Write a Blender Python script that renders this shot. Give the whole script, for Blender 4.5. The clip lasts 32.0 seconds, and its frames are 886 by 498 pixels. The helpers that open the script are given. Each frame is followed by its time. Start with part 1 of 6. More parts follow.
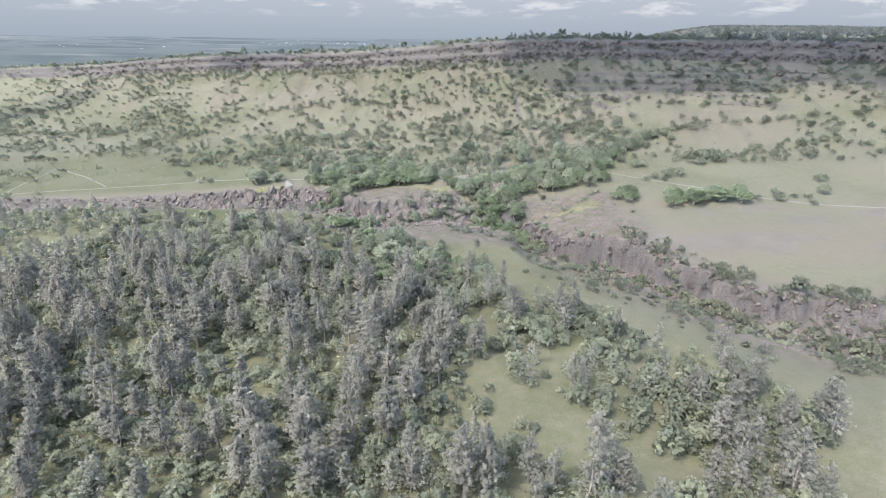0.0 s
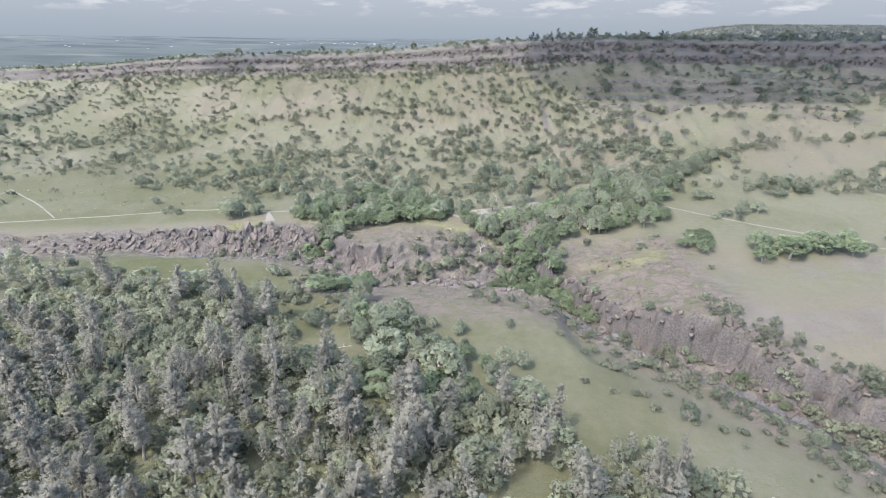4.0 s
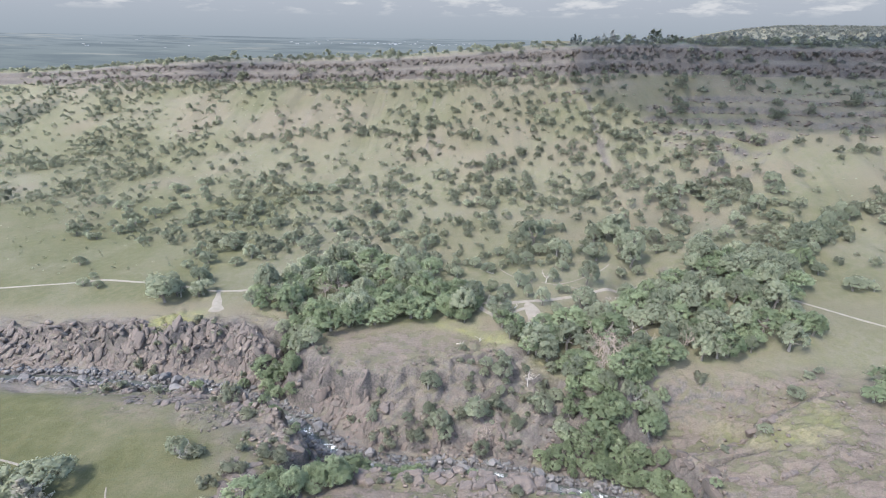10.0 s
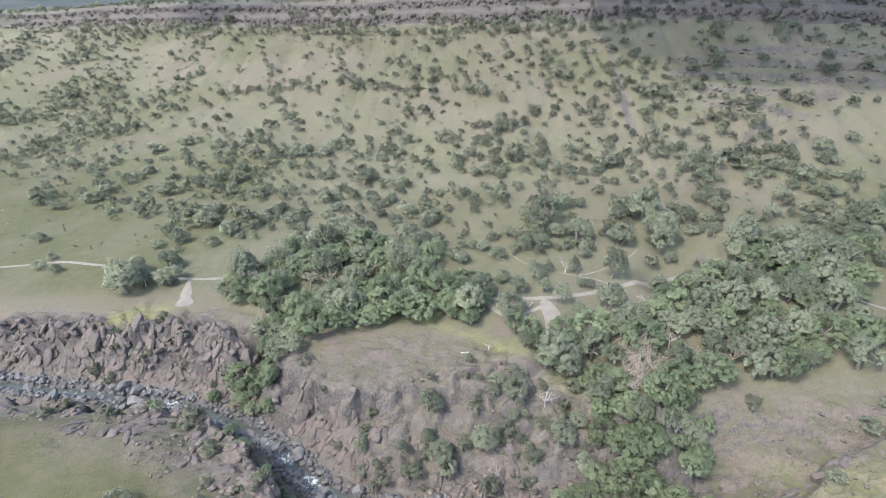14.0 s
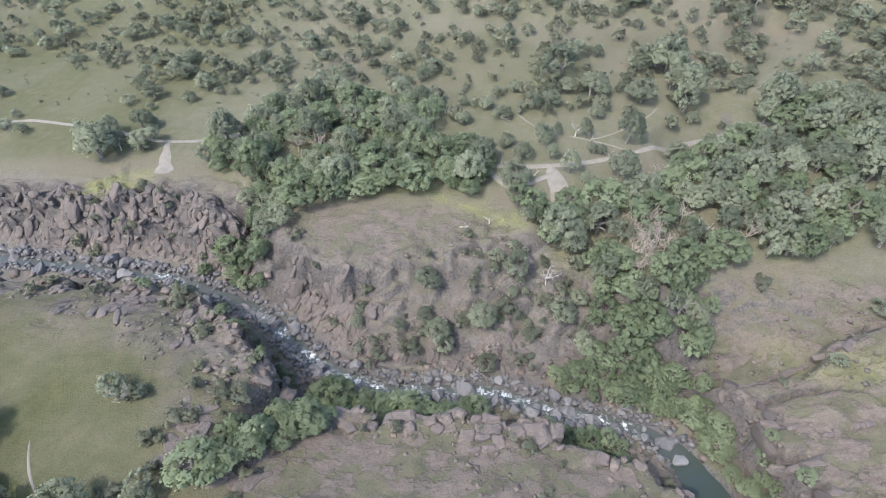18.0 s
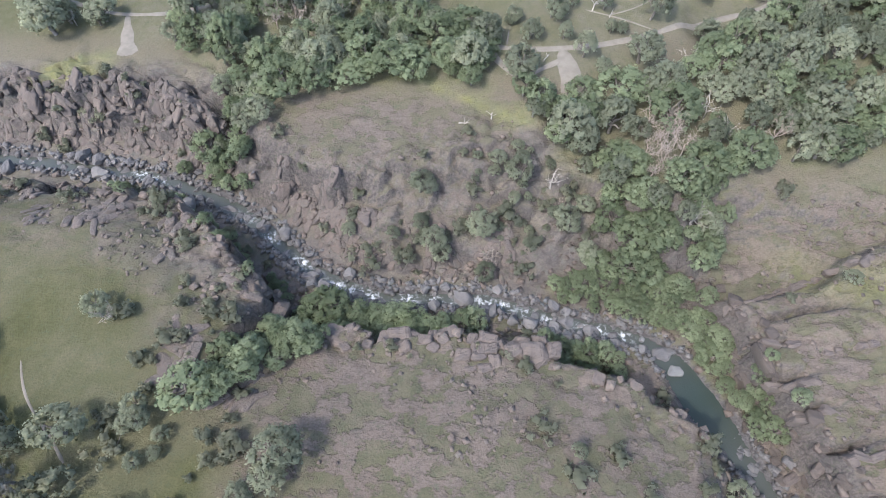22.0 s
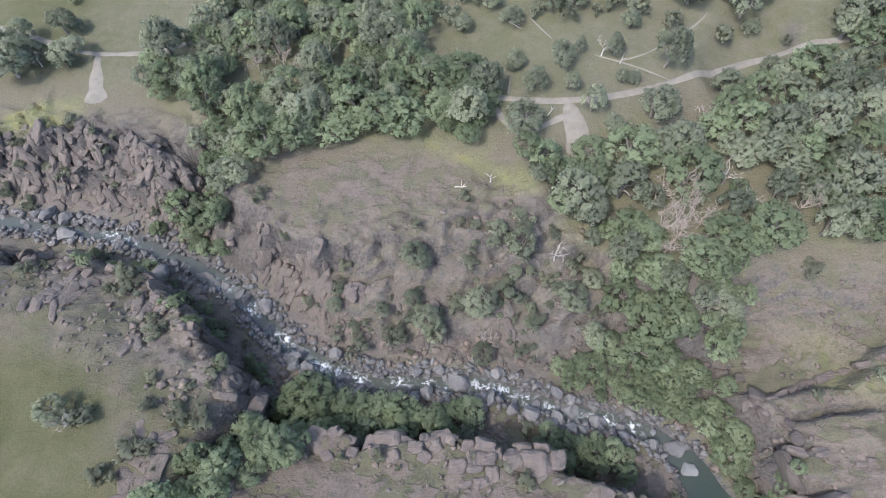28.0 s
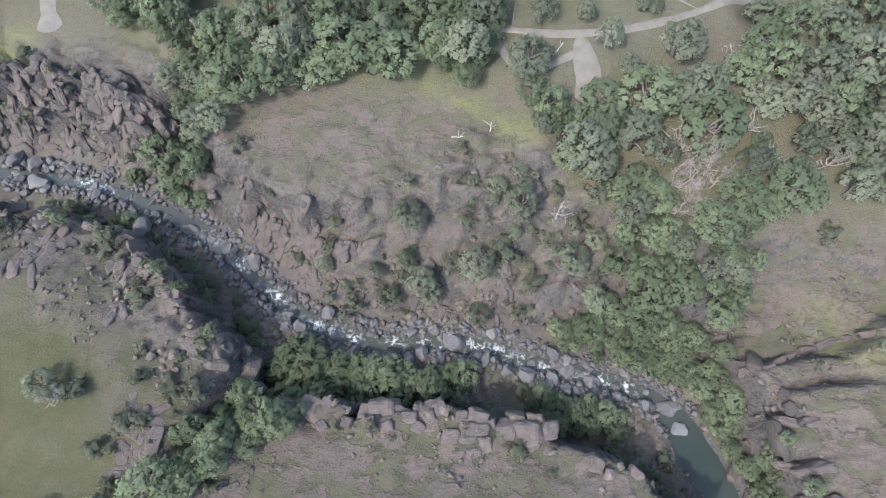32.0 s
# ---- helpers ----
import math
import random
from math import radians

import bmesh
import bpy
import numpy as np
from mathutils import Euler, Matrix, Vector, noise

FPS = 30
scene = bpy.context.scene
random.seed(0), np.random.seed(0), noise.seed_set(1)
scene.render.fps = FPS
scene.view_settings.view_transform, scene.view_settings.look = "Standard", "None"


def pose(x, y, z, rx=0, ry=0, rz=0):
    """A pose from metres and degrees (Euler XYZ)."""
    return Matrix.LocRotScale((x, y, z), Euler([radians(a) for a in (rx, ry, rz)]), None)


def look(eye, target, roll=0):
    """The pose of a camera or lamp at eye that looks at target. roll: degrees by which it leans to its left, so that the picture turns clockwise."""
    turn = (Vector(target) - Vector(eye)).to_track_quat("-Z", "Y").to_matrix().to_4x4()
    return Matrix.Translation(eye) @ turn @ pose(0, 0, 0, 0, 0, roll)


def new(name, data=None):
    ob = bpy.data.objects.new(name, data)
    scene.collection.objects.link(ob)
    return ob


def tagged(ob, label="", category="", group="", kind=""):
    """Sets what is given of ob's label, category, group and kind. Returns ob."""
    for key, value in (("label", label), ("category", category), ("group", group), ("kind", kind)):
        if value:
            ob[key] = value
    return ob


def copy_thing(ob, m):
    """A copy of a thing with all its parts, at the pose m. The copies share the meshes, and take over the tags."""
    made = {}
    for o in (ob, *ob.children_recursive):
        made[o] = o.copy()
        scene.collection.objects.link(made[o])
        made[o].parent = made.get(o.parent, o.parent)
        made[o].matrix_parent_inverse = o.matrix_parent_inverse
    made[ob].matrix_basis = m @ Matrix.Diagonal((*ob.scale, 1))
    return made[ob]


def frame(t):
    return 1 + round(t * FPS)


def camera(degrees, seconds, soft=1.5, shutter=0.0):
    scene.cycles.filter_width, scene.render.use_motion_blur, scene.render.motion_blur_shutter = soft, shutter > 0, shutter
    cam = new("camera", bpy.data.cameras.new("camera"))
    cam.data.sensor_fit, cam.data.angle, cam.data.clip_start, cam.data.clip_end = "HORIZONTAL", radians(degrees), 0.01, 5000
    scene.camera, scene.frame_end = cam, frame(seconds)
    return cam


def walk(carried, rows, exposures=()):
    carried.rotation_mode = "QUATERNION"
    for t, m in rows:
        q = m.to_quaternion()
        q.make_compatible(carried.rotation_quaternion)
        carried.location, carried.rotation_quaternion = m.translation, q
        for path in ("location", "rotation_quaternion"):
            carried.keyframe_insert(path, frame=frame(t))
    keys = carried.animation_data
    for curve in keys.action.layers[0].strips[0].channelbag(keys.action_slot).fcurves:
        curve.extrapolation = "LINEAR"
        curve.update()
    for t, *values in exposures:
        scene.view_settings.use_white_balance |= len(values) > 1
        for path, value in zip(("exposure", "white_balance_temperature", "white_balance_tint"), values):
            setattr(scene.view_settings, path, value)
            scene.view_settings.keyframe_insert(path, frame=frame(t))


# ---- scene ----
cam = camera(78.6, 32.0, soft=1.0)
METRES, EYE, TILT, LEAN, TURN = 300.0, 120.0, -21.3, -0.6, 0.0
ROWS = [
    (0.0, 0.0, 0.0, 0.0, 0.0, 0.0, -0.0),
    (0.5, -0.0016, 0.0337, 0.0128, 0.09, -0.01, -0.06),
    (1.0, -0.0035, 0.0671, 0.0253, 0.21, -0.01, -0.09),
    (1.5, -0.0052, 0.0996, 0.0383, 0.34, 0.01, -0.15),
    (2.0, -0.0069, 0.1311, 0.0508, 0.41, 0.02, -0.24),
    (2.5, -0.0089, 0.1619, 0.0634, 0.55, 0.02, -0.23),
    (3.0, -0.0106, 0.1924, 0.0759, 0.64, 0.03, -0.35),
    (3.5, -0.0122, 0.2222, 0.088, 0.8, 0.0, -0.38),
    (5.5, -0.0171, 0.3387, 0.138, 1.5, -0.08, -0.66),
    (6.0, -0.0186, 0.3671, 0.1493, 1.67, -0.05, -0.8),
    (6.5, -0.0198, 0.3953, 0.1611, 1.88, -0.08, -0.84),
    (7.0, -0.0221, 0.4232, 0.1724, 2.05, -0.07, -0.97),
    (7.5, -0.024, 0.4515, 0.1846, 2.21, -0.1, -1.08),
    (8.0, -0.0262, 0.4807, 0.1972, 2.38, -0.1, -1.13),
    (8.5, -0.0274, 0.5095, 0.2091, 2.55, -0.08, -1.16),
    (9.0, -0.0285, 0.5386, 0.2214, 2.72, -0.1, -1.23),
    (9.5, -0.0293, 0.5677, 0.2334, 2.83, -0.11, -1.3),
    (10.0, -0.0302, 0.5968, 0.2453, 2.97, -0.1, -1.41),
    (10.5, -0.0316, 0.6252, 0.2565, 3.07, -0.1, -1.52),
    (11.0, -0.034, 0.6536, 0.269, 3.17, -0.14, -1.58),
    (11.5, -0.0354, 0.6745, 0.2781, 3.25, -0.15, -1.62),
    (12.0, -0.0359, 0.6808, 0.2807, 3.27, -0.17, -1.63),
    (12.5, -0.0362, 0.6871, 0.2831, 3.29, -0.21, -1.63),
    (13.0, -0.0368, 0.6929, 0.2851, 3.28, -1.45, -1.61),
    (13.5, -0.0361, 0.6989, 0.2869, 3.34, -3.49, -1.64),
    (14.0, -0.0363, 0.7048, 0.289, 3.36, -5.58, -1.66),
    (14.5, -0.036, 0.7108, 0.2907, 3.4, -7.64, -1.67),
    (16.5, -0.0347, 0.7344, 0.3001, 3.59, -15.96, -1.58),
    (17.0, -0.0345, 0.7403, 0.3024, 3.65, -18.03, -1.6),
    (17.5, -0.0345, 0.7462, 0.3048, 3.68, -20.1, -1.63),
    (18.0, -0.0345, 0.752, 0.3073, 3.7, -22.17, -1.66),
    (18.5, -0.0342, 0.7578, 0.3096, 3.74, -24.21, -1.63),
    (19.0, -0.0342, 0.7637, 0.3121, 3.76, -26.25, -1.63),
    (19.5, -0.0343, 0.7695, 0.3143, 3.77, -28.3, -1.65),
    (20.0, -0.0341, 0.7752, 0.3166, 3.83, -30.34, -1.66),
    (20.5, -0.0342, 0.7809, 0.319, 3.85, -32.4, -1.67),
    (21.0, -0.0339, 0.7866, 0.3214, 3.89, -34.45, -1.66),
    (21.5, -0.0341, 0.7923, 0.3239, 3.9, -36.11, -1.66),
    (22.0, -0.0341, 0.7978, 0.3263, 3.91, -36.91, -1.66),
    (22.5, -0.0343, 0.8036, 0.3286, 3.91, -37.56, -1.68),
    (23.0, -0.0345, 0.8094, 0.3312, 3.9, -38.02, -1.7),
    (23.5, -0.0344, 0.8154, 0.3342, 3.93, -38.26, -1.7),
    (24.0, -0.0345, 0.8212, 0.337, 3.93, -38.24, -1.71),
    (24.5, -0.0346, 0.8271, 0.3398, 3.95, -38.25, -1.72),
    (25.0, -0.0347, 0.8331, 0.3427, 3.94, -38.27, -1.72),
    (25.5, -0.0348, 0.8392, 0.3457, 3.94, -38.27, -1.73),
    (27.5, -0.0356, 0.8645, 0.3569, 4.01, -38.33, -1.8),
    (28.0, -0.0357, 0.871, 0.3598, 4.02, -38.35, -1.81),
    (28.5, -0.0359, 0.8776, 0.3625, 4.06, -38.42, -1.84),
    (29.0, -0.036, 0.8836, 0.3651, 4.07, -39.24, -1.83),
    (29.5, -0.0358, 0.89, 0.3679, 4.1, -41.02, -1.84),
    (30.0, -0.0357, 0.8964, 0.3707, 4.14, -42.8, -1.85),
    (30.5, -0.0358, 0.903, 0.3735, 4.17, -44.61, -1.87),
    (31.0, -0.0357, 0.9095, 0.3763, 4.19, -46.41, -1.87),
    (31.5, -0.0357, 0.9162, 0.3793, 4.21, -48.25, -1.86),
    (32.0, -0.0358, 0.9227, 0.382, 4.23, -50.04, -1.86),
]
walk(cam, [(t, pose(0, 0, EYE, TILT, LEAN, TURN) @ pose(METRES * x, METRES * y, METRES * z, 90 + pitch, roll, yaw)) for t, x, y, z, yaw, pitch, roll in ROWS],
     exposures=[(0.0, 2.42, 6330, 10), (12.0, 2.28, 6380, 9), (19.0, 2.11, 6340, 10), (24.0, 2.04, 6320, 11), (32.0, 1.97, 6230, 10)])

# ---- world, sun ----
SUN = Vector((-0.52, -0.50, 1.0)).normalized()
world = bpy.data.worlds.new("sky")
scene.world = world
world.use_nodes = True
wn = world.node_tree.nodes
sky = wn.new("ShaderNodeTexSky")
sky.sky_type = "NISHITA"
sky.sun_disc = False
sky.sun_elevation = math.asin(SUN.z)
sky.sun_rotation = math.atan2(SUN.x, SUN.y)
sky.altitude = 150
sky.dust_density = 2.5
world.node_tree.links.new(sky.outputs[0], wn["Background"].inputs[0])
wn["Background"].inputs[1].default_value = 0.15
sun = new("sun", bpy.data.lights.new("sun", "SUN"))
sun.data.energy = 1.0
sun.data.angle = radians(0.6)
sun.data.color = (1.0, 0.96, 0.91)
sun.matrix_world = look(SUN * 400, (0, 0, 0))

# ---- terrain ----
def hash01(ix, iy, seed):
    h = (ix.astype(np.int64) * 374761393 + iy.astype(np.int64) * 668265263 + seed * 974634777) & 0xFFFFFFFF
    h = ((h ^ (h >> 13)) * 1274126177) & 0xFFFFFFFF
    h = ((h ^ (h >> 16)) * 2246822519) & 0xFFFFFFFF
    return ((h ^ (h >> 15)) & 0xFFFFFF) / float(0xFFFFFF)


def vnoise(x, y, size, seed=0):
    """Smooth noise of about -1 to 1 with features of that size in metres."""
    x, y = np.asarray(x, float) / size, np.asarray(y, float) / size
    ix, iy = np.floor(x), np.floor(y)
    fx, fy = x - ix, y - iy
    fx, fy = fx * fx * (3 - 2 * fx), fy * fy * (3 - 2 * fy)
    a, b = hash01(ix, iy, seed), hash01(ix + 1, iy, seed)
    c, d = hash01(ix, iy + 1, seed), hash01(ix + 1, iy + 1, seed)
    return 2 * (a + (b - a) * fx + (c - a) * fy + (a - b - c + d) * fx * fy) - 1


def fbm(x, y, size, seed=0, octaves=4):
    total, amp, norm = 0.0, 1.0, 0.0
    for k in range(octaves):
        total = total + amp * vnoise(x + 37.1 * k, y - 21.7 * k, size / 2 ** k, seed + k)
        norm, amp = norm + amp, amp * 0.5
    return total / norm


def cells(x, y, size, seed=0):
    """Distance to the crack between irregular blocks, in metres, and a random number per block."""
    x, y = np.asarray(x, float) / size, np.asarray(y, float) / size
    ix, iy = np.floor(x), np.floor(y)
    first, second, tone = np.full(x.shape, 9.0), np.full(x.shape, 9.0), np.zeros(x.shape)
    for dx in (-1, 0, 1):
        for dy in (-1, 0, 1):
            cx, cy = ix + dx, iy + dy
            d = np.hypot(cx + hash01(cx, cy, seed) - x, cy + hash01(cx, cy, seed + 1) - y)
            near = d < first
            second = np.where(near, first, np.minimum(second, d))
            tone = np.where(near, hash01(cx, cy, seed + 2), tone)
            first = np.where(near, d, first)
    return (second - first) * size, tone


def ease(a, b, v):
    t = np.clip((v - a) / (b - a), 0, 1)
    return t * t * (3 - 2 * t)


# the creek, from downstream: x, y, height of the water
CREEK = np.array([(-1500, 620, -12), (-700, 420, 0), (-330, 352, 4.6), (-200, 349, 5.2), (-155, 353, 5.0), (-123, 351, 4.9), (-101, 350, 4.6), (-89, 347.5, 4.2),
                  (-74, 342, 3.9), (-64, 336.6, 3.8), (-55.7, 330.3, 3.7), (-48, 324.2, 3.6), (-38, 319.8, 3.6), (-27, 317.4, 3.6), (-13.7, 318.4, 3.6),
                  (-2, 318.7, 3.6), (9.3, 316.1, 3.6), (17, 314.2, 3.6), (27, 313.2, 3.5), (35.5, 310.9, 3.4), (41.4, 306, 3.3), (46, 298, 3.3),
                  (50.5, 290.5, 3.3), (55, 282.5, 3.6), (61.5, 270, 4.2), (72, 260, 4.8), (92, 244, 5.4), (108, 224, 6.0), (126, 197, 6.6), (148, 178, 7.2),
                  (330, 110, 9), (800, -100, 14)], float)
# bank to bank: half the water's width, then the south wall's foot and rim and the north wall's foot and rim, as distances from the stream's middle
HALF = [5, 5, 3, 1.8, 1.8, 1.8, 1.8, 1.9, 2.2, 2.1, 1.9, 1.9, 1.8, 1.8, 1.8, 1.8, 1.8, 1.7, 1.7, 1.8, 3.0, 4.0, 3.6, 2.0, 2.2, 2.2, 2.2, 2.2, 2.2, 2.4, 4, 5]
S_FOOT = [9, 9, 8, 7, 7, 7, 7, 6, 5, 6, 7, 7, 10, 12, 12, 12, 12, 12, 13, 13, 11, 8, 5, 5, 5, 5, 5, 6, 6, 7, 9, 9]
S_RIM = [40, 40, 30, 20, 16, 14, 14, 13, 12, 13, 14, 14, 20, 17, 16.5, 16, 15, 16, 17.5, 18.5, 17.5, 15, 12, 11, 12, 13, 14, 15, 16, 18, 30, 44]
N_FOOT = [9, 9, 8, 8, 8, 8, 8, 6, 5, 5, 6, 7, 7, 7, 8, 8, 8, 8, 8, 7, 6, 5.5, 5, 4, 4, 4, 4, 5, 6, 7, 9, 9]
N_RIM = [40, 40, 25, 22, 20, 20, 20, 20, 18, 16, 20, 26, 30, 34, 36, 38, 38, 36, 30, 22, 15, 11, 9, 8.5, 8.5, 10.5, 16, 14, 17, 24, 36, 40]
ARC = np.concatenate([[0], np.cumsum(np.hypot(np.diff(CREEK[:, 0]), np.diff(CREEK[:, 1])))])


def creek_at(x, y):
    """Distance from the stream's middle (north side positive) and the place along it."""
    best, arc = np.full(x.shape, 1e9), np.zeros(x.shape)
    for k in range(len(CREEK) - 1):
        ax, ay, bx, by = *CREEK[k, :2], *CREEK[k + 1, :2]
        length = math.hypot(bx - ax, by - ay)
        ux, uy = (bx - ax) / length, (by - ay) / length
        w = np.clip((x - ax) * ux + (y - ay) * uy, 0, length)
        d = np.hypot(x - ax - w * ux, y - ay - w * uy)
        side = np.where((y - ay) * ux - (x - ax) * uy >= 0, 1.0, -1.0)
        near = d < np.abs(best)
        best, arc = np.where(near, d * side, best), np.where(near, ARC[k] + w, arc)
    return best, arc


def line_distance(x, y, points):
    """Distance to a broken line, and how far along it (0 to 1)."""
    best, along = np.full(np.shape(x), 1e9), np.zeros(np.shape(x))
    n = len(points) - 1
    for k in range(n):
        (ax, ay), (bx, by) = points[k], points[k + 1]
        length2 = (bx - ax) ** 2 + (by - ay) ** 2
        w = np.clip(((x - ax) * (bx - ax) + (y - ay) * (by - ay)) / length2, 0, 1)
        d = np.hypot(x - ax - w * (bx - ax), y - ay - w * (by - ay))
        near = d < best
        best, along = np.where(near, d, best), np.where(near, (k + w) / n, along)
    return best, along


def ridge_y(x):
    return np.where(x < 100, 664 + (100 - x) * 0.45, np.maximum(664 - (x - 100) * 0.28, 500)) + 9 * vnoise(x, 0 * x, 60, 5) + 4 * vnoise(x, 0 * x, 19, 6) + 2 * vnoise(x, 0 * x, 8, 7)


GULLIES = [  # line, depth at its mouth and head, half width at its mouth and head
    ([(-84, 349), (-76, 358), (-72, 372), (-68, 390), (-50, 405)], 9, 1.5, 9, 13),
    ([(36, 313), (30, 328), (24, 342), (22, 358), (34, 372), (60, 392)], 9, 0.2, 20, 14),
    ([(-42, 316), (-47, 308), (-52, 299), (-56, 291)], 12, 2, 8, 5),
    ([(60, 400), (80, 440), (110, 480), (170, 540)], 4, 4, 14, 14),
]


def ground_height(x, y):
    x, y = np.asarray(x, float), np.asarray(y, float)
    north = ease(300, 385, y)
    base = 22 + np.clip(x, -1100, 260) * (0.012 + 0.022 * north) + 1.6 * fbm(x, y, 70, 11, 3) + np.clip(230 - y, 0, 300) * 0.02
    base = base - 5.0 * ease(-105, -225, x) * north
    base = base - 3.0 * ease(35, 80, x) * ease(260, 215, y) + 2.0 * ease(60, 110, x) * ease(240, 290, y)
    base = base + 3.0 * ease(-20, 20, x) * ease(360, 380, y) * ease(140, 90, x) * ease(470, 420, y)
    base = base - 6.5 * ease(92, 52, x) * ease(40, 50, x) * ease(262, 278, y) * ease(350, 330, y)
    ledge = np.interp(x, [44, 70, 90, 130], [317, 322, 331, 340]) + 2.5 * vnoise(x, y, 8, 65) + 1.2 * vnoise(x, y, 3, 67)
    base = base - 4.0 * ease(0, 1.6, y - ledge) * ease(348, 332, y) * ease(42, 48, x) * ease(110, 80, x)
    for y0, x1, x2 in ((292, 52, 68), (299, 50, 66), (306.5, 49, 63), (285, 56, 74), (276, 62, 84), (313, 60, 78)):
        crack_d = np.abs(y - y0 - 0.18 * (x - x1) - 1.2 * vnoise(x, 0 * y, 6, 68 + int(y0)))
        base = base - 2.6 * ease(1.1, 0.35, crack_d) * ease(x1 - 4, x1 + 2, x) * ease(x2, x2 - 7, x)
        base = base + 1.1 * ease(0.0, 0.8, y0 + 0.18 * (x - x1) + 1.2 * vnoise(x, 0 * y, 6, 68 + int(y0)) - y) * ease(5.5, 3, y0 - y) * ease(x1 - 4, x1 + 2, x) * ease(x2 + 8, x2 - 5, x)
    layer = fbm(x * 0.35 + 0.1 * y, y, 7, 69, 3) * 3.2 + 0.1 * y
    base = base + 0.95 * (np.floor(layer) + ease(0.75, 0.95, layer - np.floor(layer)) - layer) * ease(44, 50, x) * ease(125, 95, x) * ease(262, 272, y) * ease(352, 340, y)
    # the hill behind, its cliff band and the flat top
    edge = ridge_y(x)
    s = y - edge + 3.5 * fbm(x, y, 22, 21, 3) + 1.3 * vnoise(x, 0 * y, 6.5, 23) + 0.7 * vnoise(x, 0 * y, 2.6, 25)
    top = np.interp(x, [-1500, -1000, -840, -690, -550, -490, -390, -306, -220, -140, -60, 20, 75, 110, 600, 1500], [5, 40, 56, 64, 73, 80, 87, 92, 95.5, 99, 105.5, 113, 117.5, 120, 121, 123])
    prof = np.interp(s, [-360, -270, -200, -150, -100, -50, -20, -17.5, -9, -6.5, 0, 40, 400], [22, 24, 33, 47, 68, 89, 97, 105, 108.5, 116, 118, 120, 120])
    bench = ease(-150, -110, s) * ease(-18, -40, s)
    step = prof / 6.0 + 0.5 * fbm(x, y, 90, 31, 2)
    terrace = (np.floor(step) + ease(0.62, 0.95, step - np.floor(step)) - step) * 6.0
    prof = prof + terrace * bench * 0.55 * ease(-0.15, 0.35, fbm(x, y, 70, 33, 2))
    spurs = -4.0 * (1 - np.abs(fbm(x + 0.3 * y, y * 0.35, 70, 41, 3))) + 2.5
    lift = np.clip(prof - 22, 0, 200) / 96.0
    z = base + np.maximum(top - base, 5) * lift + spurs * ease(-300, -150, s) * ease(-10, -40, s)
    far = ease(0, 900, s)
    right = ease(0.05, 0.5, x / np.maximum(y, 200.0))
    behind = (np.clip(s - 300, 0, 3000) * 0.03 + 4 * fbm(x, y, 260, 51, 3) * far) * right - (1 - right) * ease(60, 1100, s) * (top + 25)
    z = z + np.where(s > 0, behind, 0)
    # the plain beyond
    r = np.hypot(x, y)
    plain = -12 + np.clip(r - 2000, 0, 4000) * 0.04
    z = np.where((y > 600) & (right < 0.5), np.maximum(z, plain), z)
    z = np.where(x < -300, z + (np.clip(-300 - x, 0, 1500) * -0.02) * ease(0, -200, s), z)
    # side gullies
    for line, d0, d1, w0, w1 in GULLIES:
        d, along = line_distance(x, y, line)
        width = w0 + (w1 - w0) * along
        z = z - (d0 + (d1 - d0) * along) * (1 - ease(0.15, 1.0, (d + 2 * vnoise(x, y, 9, 61)) / width))
    # the gorge, with buttresses, ledges and blocks
    near = (np.abs(y - 300) < 330) | (np.abs(x) > 300)
    d, arc = creek_at(x, y)
    a = np.abs(d)
    water = np.interp(arc, ARC, CREEK[:, 2])
    half = np.interp(arc, ARC, HALF) * (1 + 0.18 * vnoise(x, y, 7, 63))
    south = d < 0
    foot = np.where(south, np.interp(arc, ARC, S_FOOT), np.interp(arc, ARC, N_FOOT))
    rim = np.where(south, np.interp(arc, ARC, S_RIM), np.interp(arc, ARC, N_RIM))
    wob = 2.4 * fbm(x, y, 11, 71, 2) + 1.8 * vnoise(x, y, 4.8, 73) + 0.7 * vnoise(x, y, 2.2, 74)
    crack, tone = cells(x + 2 * vnoise(x, y, 6, 75), y * 1.25, 4.2, 77)
    wob = wob + 1.6 * (tone - 0.5) + 5.0 * fbm(x, y, 16, 72, 2) * ease(84, 108, x)
    wall = np.clip((a + wob * ease(3, 9, a) - foot) / np.maximum(rim - foot, 2), 0, 1.4)
    cliff = np.where(south, 0.55, 0.25) * ease(-400, -60, x)
    sheer = ease(0.62, 0.86, wall) * 0.72 + 0.28 * np.clip(wall, 0, 1) ** 1.3
    slope = np.clip(wall, 0, 1) ** 0.85
    steep = np.where(south, 1.0, ease(-66, -52, x) * np.clip(np.interp(arc, ARC, np.interp(N_RIM, [12, 22, 30], [1, 0.55, 0.1])), 0, 1))
    wallp = slope + (sheer - slope) * steep
    stair = wallp * 4 + 0.9 * fbm(x, y, 18, 83, 2)
    stair = (np.floor(stair) + ease(0.55, 0.95, stair - np.floor(stair)) - stair) / 4
    wallp = wallp + 0.95 * stair * ease(60, 74, x) * (~south) * ease(0.02, 0.2, wall) * ease(1.0, 0.9, wall)
    bank = water + 1.2 + 0.5 * vnoise(x, y, 3, 79)
    bed = water - 0.9 + 0.25 * vnoise(x, y, 2.5, 81)
    floor_z = bed + (bank - bed) * ease(0.8, 1.25, a / half)
    z = z - 4.2 * ease(26, 0, a - rim) * np.where(south, ease(-66, -45, x) * ease(50, 38, x), 0.25 * ease(-120, -80, x) * ease(20, 0, x))
    z = z - 6.5 * ease(38, 0, a - rim) * south * ease(36, 46, x)
